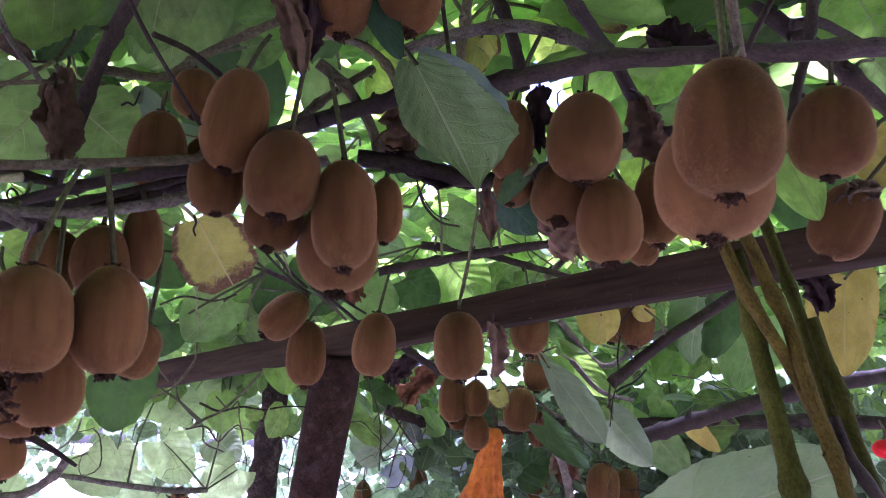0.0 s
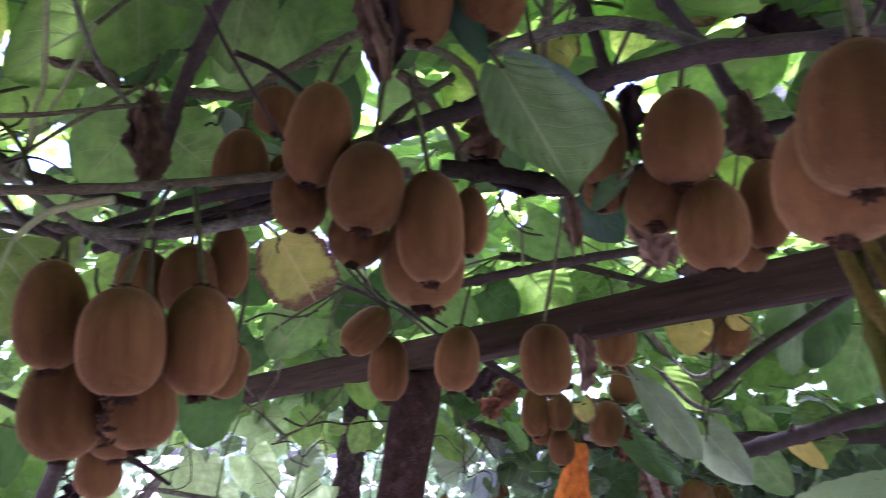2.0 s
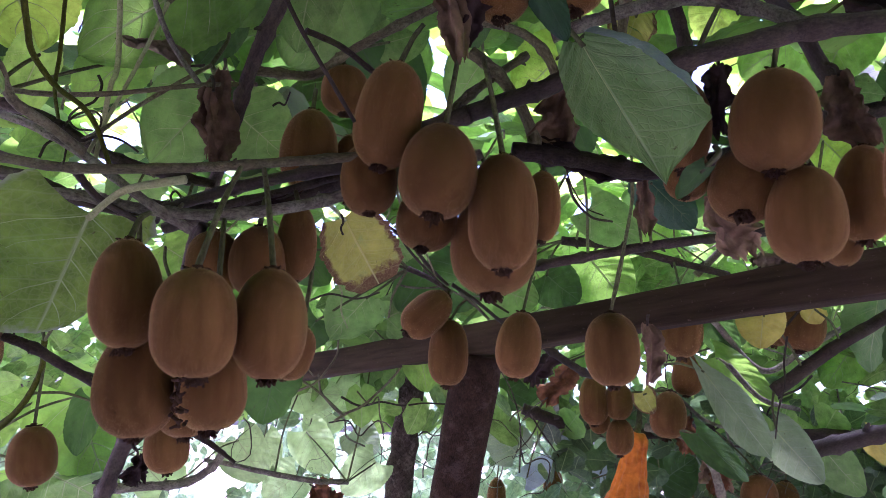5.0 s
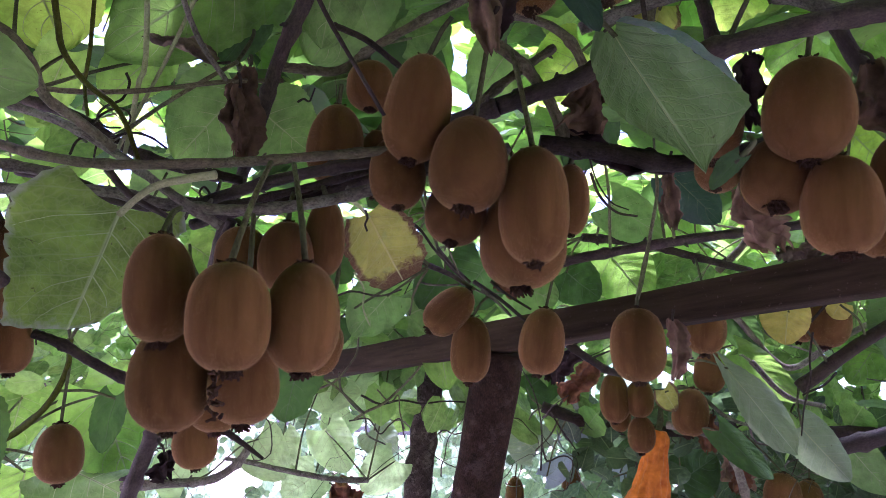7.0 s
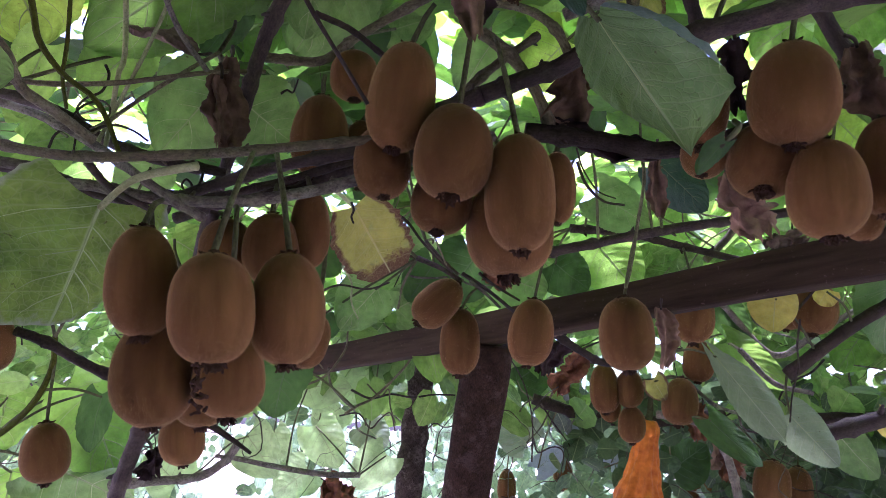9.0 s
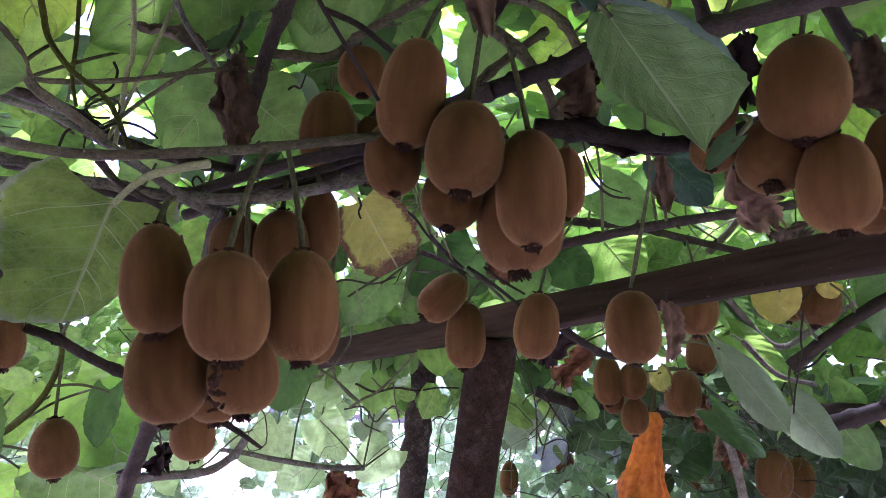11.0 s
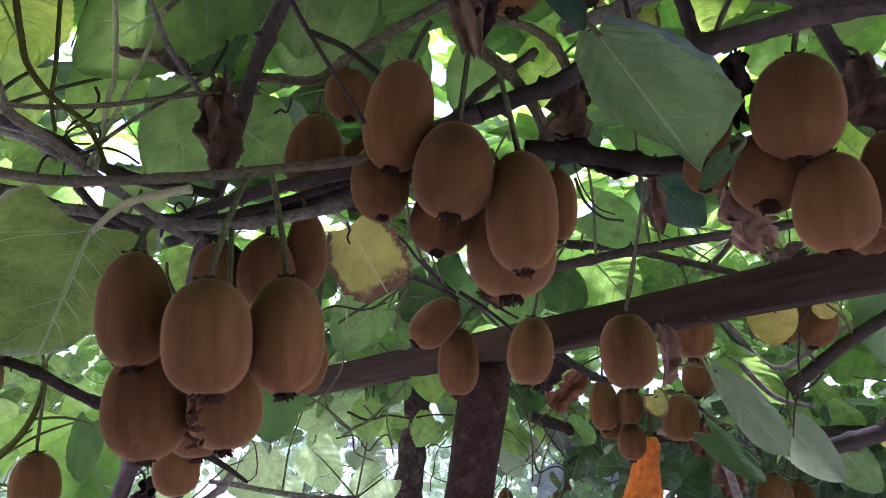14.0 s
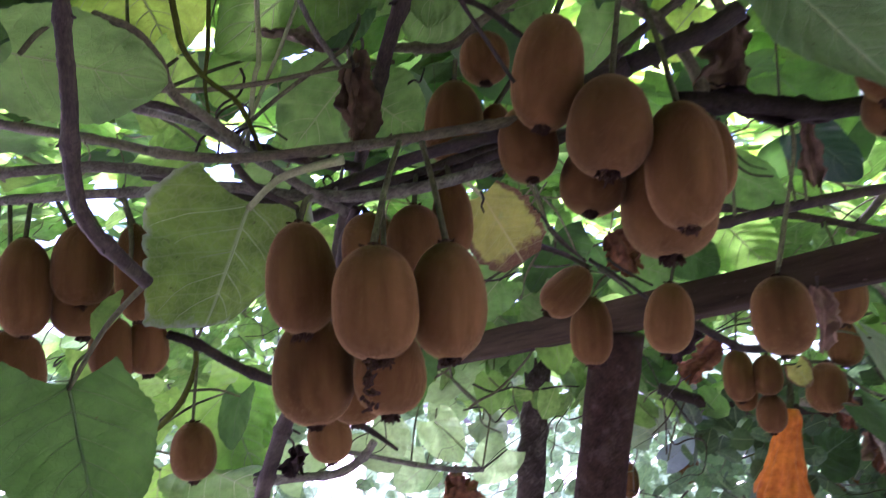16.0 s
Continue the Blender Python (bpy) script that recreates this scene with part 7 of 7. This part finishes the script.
leaf((-0.0784, 1.5453, 1.6150), (-0.0517, 1.5586, 1.5922), (0.461, 0.420, 0.782), 0.0305, LEAFSKYSHEEN, "small bluish leaf, sky reflection painted into its colour", stalk_to=(-0.0428, 1.4312, 1.6359))
leaf((0.1726, 1.1502, 1.7929), (0.2090, 1.1738, 1.7416), (0.809, 0.029, 0.587), 0.0541, LEAFDEEP, "dark green leaf under the beam", stalk_to=(0.1817, 1.1545, 1.7860))
leaf((0.3564, 1.3059, 1.6147), (0.4136, 1.3380, 1.5524), (0.731, 0.020, 0.682), 0.0716, LEAF, "green leaf low down in shade", stalk_to=(0.3007, 1.2813, 1.6515))
leaf((0.4245, 1.3333, 1.7937), (0.3700, 1.3397, 1.7186), (0.809, 0.094, -0.580), 0.0867, LEAFBRIGHT, "bright green leaf beyond the pole", stalk_to=(0.3849, 1.2016, 1.8075))
cane([(0.0786, 1.2513, 1.6352), (0.1244, 1.2415, 1.6288), (0.1673, 1.2586, 1.6075), (0.1902, 1.2783, 1.5576), (0.2053, 1.3008, 1.4901)], 0.00633, 0.00709, GREYCANE, "grey bent cane in the undergrowth")
cane([(0.1210, 1.2463, 1.6936), (0.1718, 1.2479, 1.6505), (0.2319, 1.2666, 1.6396), (0.3007, 1.2813, 1.6515)], 0.00316, 0.00222, GREYCANE, "thin pale twig behind the leaves", nodes=0)
cane([(0.1841, 1.2646, 1.6870), (0.2190, 1.2653, 1.6320), (0.2619, 1.2782, 1.6261)], 0.00316, 0.00222, GREYCANE, "thin pale twig behind the leaves", nodes=0)
cane([(-0.3973, 1.1094, 1.6141), (-0.3783, 1.1108, 1.6272), (-0.3559, 1.1134, 1.6389), (-0.3300, 1.1136, 1.6627), (-0.3049, 1.1127, 1.6898), (-0.2936, 1.1108, 1.7076)], 0.00230, 0.00177, OLIVE, "twisted brown twig under the beam", nodes=0)
cane([(-0.4059, 1.1080, 1.6110), (-0.3767, 1.1145, 1.6154), (-0.3596, 1.1247, 1.5942), (-0.3441, 1.1248, 1.6088), (-0.3285, 1.1262, 1.6183), (-0.3218, 1.1356, 1.5905)], 0.00133, 0.00106, CANE, "thin curling tendril of the kiwi vine", name="tendril", category="tendril", nodes=0)
cane([(-0.3701, 1.1269, 1.6619), (-0.3439, 1.1154, 1.6430), (-0.3309, 1.1158, 1.6541), (-0.3285, 1.1234, 1.6286), (-0.3217, 1.1321, 1.6033)], 0.00127, 0.00106, OLIVE, "thin curling tendril of the kiwi vine", name="tendril", category="tendril", nodes=0)
cane([(-0.2987, 0.4781, 1.7361), (-0.2566, 0.4747, 1.7456), (-0.2107, 0.4784, 1.7544), (-0.1656, 0.4805, 1.7683), (-0.1308, 0.4871, 1.7774)], 0.00417, 0.00399, CANE, "brown cane layered over the shaded fruit")
cane([(-0.3011, 0.4508, 1.7477), (-0.2595, 0.4568, 1.7438), (-0.2110, 0.4608, 1.7540), (-0.1656, 0.4686, 1.7688), (-0.1352, 0.4738, 1.7785)], 0.00279, 0.00273, DARKCANE, "dark cane layered over the shaded fruit")
# two dead leaves added to keep light off the fruit behind the front cluster
dry_leaf((-0.2684, 0.4714, 1.7464), (-0.2237, 0.4697, 1.7525), (-0.103, 0.440, 0.892), 0.0137, DRYDARK, "dark dead leaf added on the layered canes as a shade", 2.2)
dry_leaf((-0.2237, 0.4699, 1.7517), (-0.1811, 0.4775, 1.7643), (-0.326, 0.410, 0.852), 0.0136, DRYDARK, "dark dead leaf added on the layered canes as a shade", 2.2)
dry_leaf((0.1548, 1.3008, 1.6561), (0.1437, 1.3141, 1.5971), (0.964, 0.234, -0.130), 0.0335, DRYRUST, "brown dead leaf in the undergrowth", 2.6)
dry_leaf((0.2163, 1.3959, 1.5823), (0.1971, 1.4047, 1.5323), (0.926, 0.197, -0.321), 0.0293, DRYRUST, "brown dead leaf in the undergrowth", 2.6)
dry_leaf((-0.1513, 0.9374, 1.8314), (-0.1173, 0.9476, 1.7839), (0.732, 0.329, 0.596), 0.0345, DRYRUST, "brown dead leaf above the beam", 2.4)
dry_leaf((-0.0645, 1.1030, 1.7395), (-0.0852, 1.1135, 1.6814), (0.870, 0.435, -0.232), 0.0303, DRYDARK, "dark dead leaf under the beam", 2.4)
dry_leaf((-0.0599, 0.9246, 1.7508), (-0.0326, 0.9388, 1.7251), (0.589, 0.253, 0.767), 0.0284, DRYGREY, "grey dead leaf under the beam", 2.4)

# ---- dead leaves ----
dry_leaf((-0.2524, 0.4504, 1.8469), (-0.2612, 0.4695, 1.7817), (0.853, 0.520, 0.037), 0.0255, DRY, "crumpled dead leaf rolled round the cane", 4.6)
dry_leaf((-0.2552, 0.4460, 1.8302), (-0.2611, 0.4605, 1.7845), (0.482, 0.851, 0.208), 0.0138, DRY, "crumpled dead leaf fold beside the cane", 3.6)
dry_leaf((-0.0671, 0.3439, 1.8463), (-0.0556, 0.3657, 1.7925), (0.831, 0.431, 0.352), 0.0146, DRY, "long dead brown leaf hanging", 2.9)
dry_leaf((-0.0557, 0.3539, 1.8538), (-0.0573, 0.3690, 1.8046), (0.995, -0.082, -0.058), 0.0130, DRYDARK, "dark fold of a dead leaf hanging", 2.6)
dry_leaf((-0.0150, 0.4709, 1.8393), (-0.0033, 0.4919, 1.7951), (0.905, 0.238, 0.352), 0.0303, DRY, "brown dead leaf under the swollen joint", 2.2)
dry_leaf((-0.0284, 0.4858, 1.7936), (0.0417, 0.5072, 1.7824), (0.256, -0.376, 0.891), 0.0175, DRYDARK, "black dead leaf on the cane", 2.5)
dry_leaf((0.1044, 0.6331, 1.8117), (0.1269, 0.6420, 1.7580), (0.924, -0.102, 0.369), 0.0345, DRYPINK, "pinkish crumpled dead leaf", 3)
dry_leaf((0.0514, 0.6675, 1.8505), (0.0511, 0.6837, 1.7909), (0.994, 0.106, 0.023), 0.0144, DRY, "narrow dead leaf hanging", 2.6)
dry_leaf((-0.2909, 0.4670, 1.8614), (-0.3446, 0.4494, 1.8781), (0.10, 0.75, 0.65), 0.0200, DRYGREY, "grey dead leaf lying on the stems", 2.2)
dry_leaf((0.0579, 0.7746, 1.7236), (0.0609, 0.7914, 1.6653), (0.993, 0.093, 0.077), 0.0193, DRYPINK, "rolled pale dead leaf hanging", 3.4)
dry_leaf((-0.0340, 1.1742, 1.7234), (-0.0670, 1.1837, 1.6573), (0.837, 0.414, -0.358), 0.0460, DRYRUST, "brown dead leaf beside the far cluster", 3)
dry_leaf((0.0842, 0.4534, 1.8325), (0.0883, 0.4656, 1.7905), (0.966, 0.206, 0.155), 0.0187, DRYDARK, "black dead leaf hanging from the thick cane", 2.6)
dry_leaf((0.1549, 0.4694, 1.8297), (0.1751, 0.4829, 1.7860), (0.911, -0.212, 0.354), 0.0219, DRY, "brown dead leaf behind the fruit", 2.4)
dry_leaf((0.1706, 0.4854, 1.8971), (0.2138, 0.4835, 1.8715), (0.483, -0.263, 0.835), 0.0253, DRYDARK, "black dead leaf above the cane", 2.2)
dry_leaf((0.3577, 0.6714, 1.7622), (0.3659, 0.6837, 1.7204), (0.952, -0.288, 0.102), 0.0245, DRYDARK, "dark dead leaf under the beam", 2.4)
dry_leaf((0.3200, 0.5270, 1.7792), (0.3454, 0.5265, 1.7859), (-0.247, 0.131, 0.960), 0.0170, DRYGREY, "dry curled collar on a tilted fruit", 2.4)
dry_leaf((0.1784, 0.8330, 1.7968), (0.2077, 0.8345, 1.8190), (-0.589, 0.273, 0.761), 0.0362, DRYGREY, "grey dead leaf lying over the beam", 2)
dry_leaf((-0.4241, 0.6687, 1.5658), (-0.4189, 0.6772, 1.5396), (0.514, 0.780, 0.356), 0.0220, DRYDARK, "dark withered leaf on the lower cane", 2.4)
dry_leaf((-0.5180, 1.3462, 1.4941), (-0.4667, 1.3700, 1.4562), (0.312, 0.555, 0.771), 0.0638, DRYRUST, "brown dead leaf low down", 2)
dry_leaf((0.1963, 1.4448, 1.5995), (0.2255, 1.4708, 1.5325), (0.867, 0.201, 0.456), 0.0510, DRYPINK, "pale dead leaf hanging low", 2.8)
dry_leaf((0.1715, 0.5215, 1.8536), (0.1816, 0.5320, 1.8248), (0.949, -0.085, 0.304), 0.0229, DRYGREY, "grey dead leaf by the thick cane", 2.2)

# ---- other things ----
gourd((0.0710, 1.3454, 1.6280), (0.0446, 1.3659, 1.4431))
red_fruit((0.5530, 0.9573, 1.5999), 0.0138)
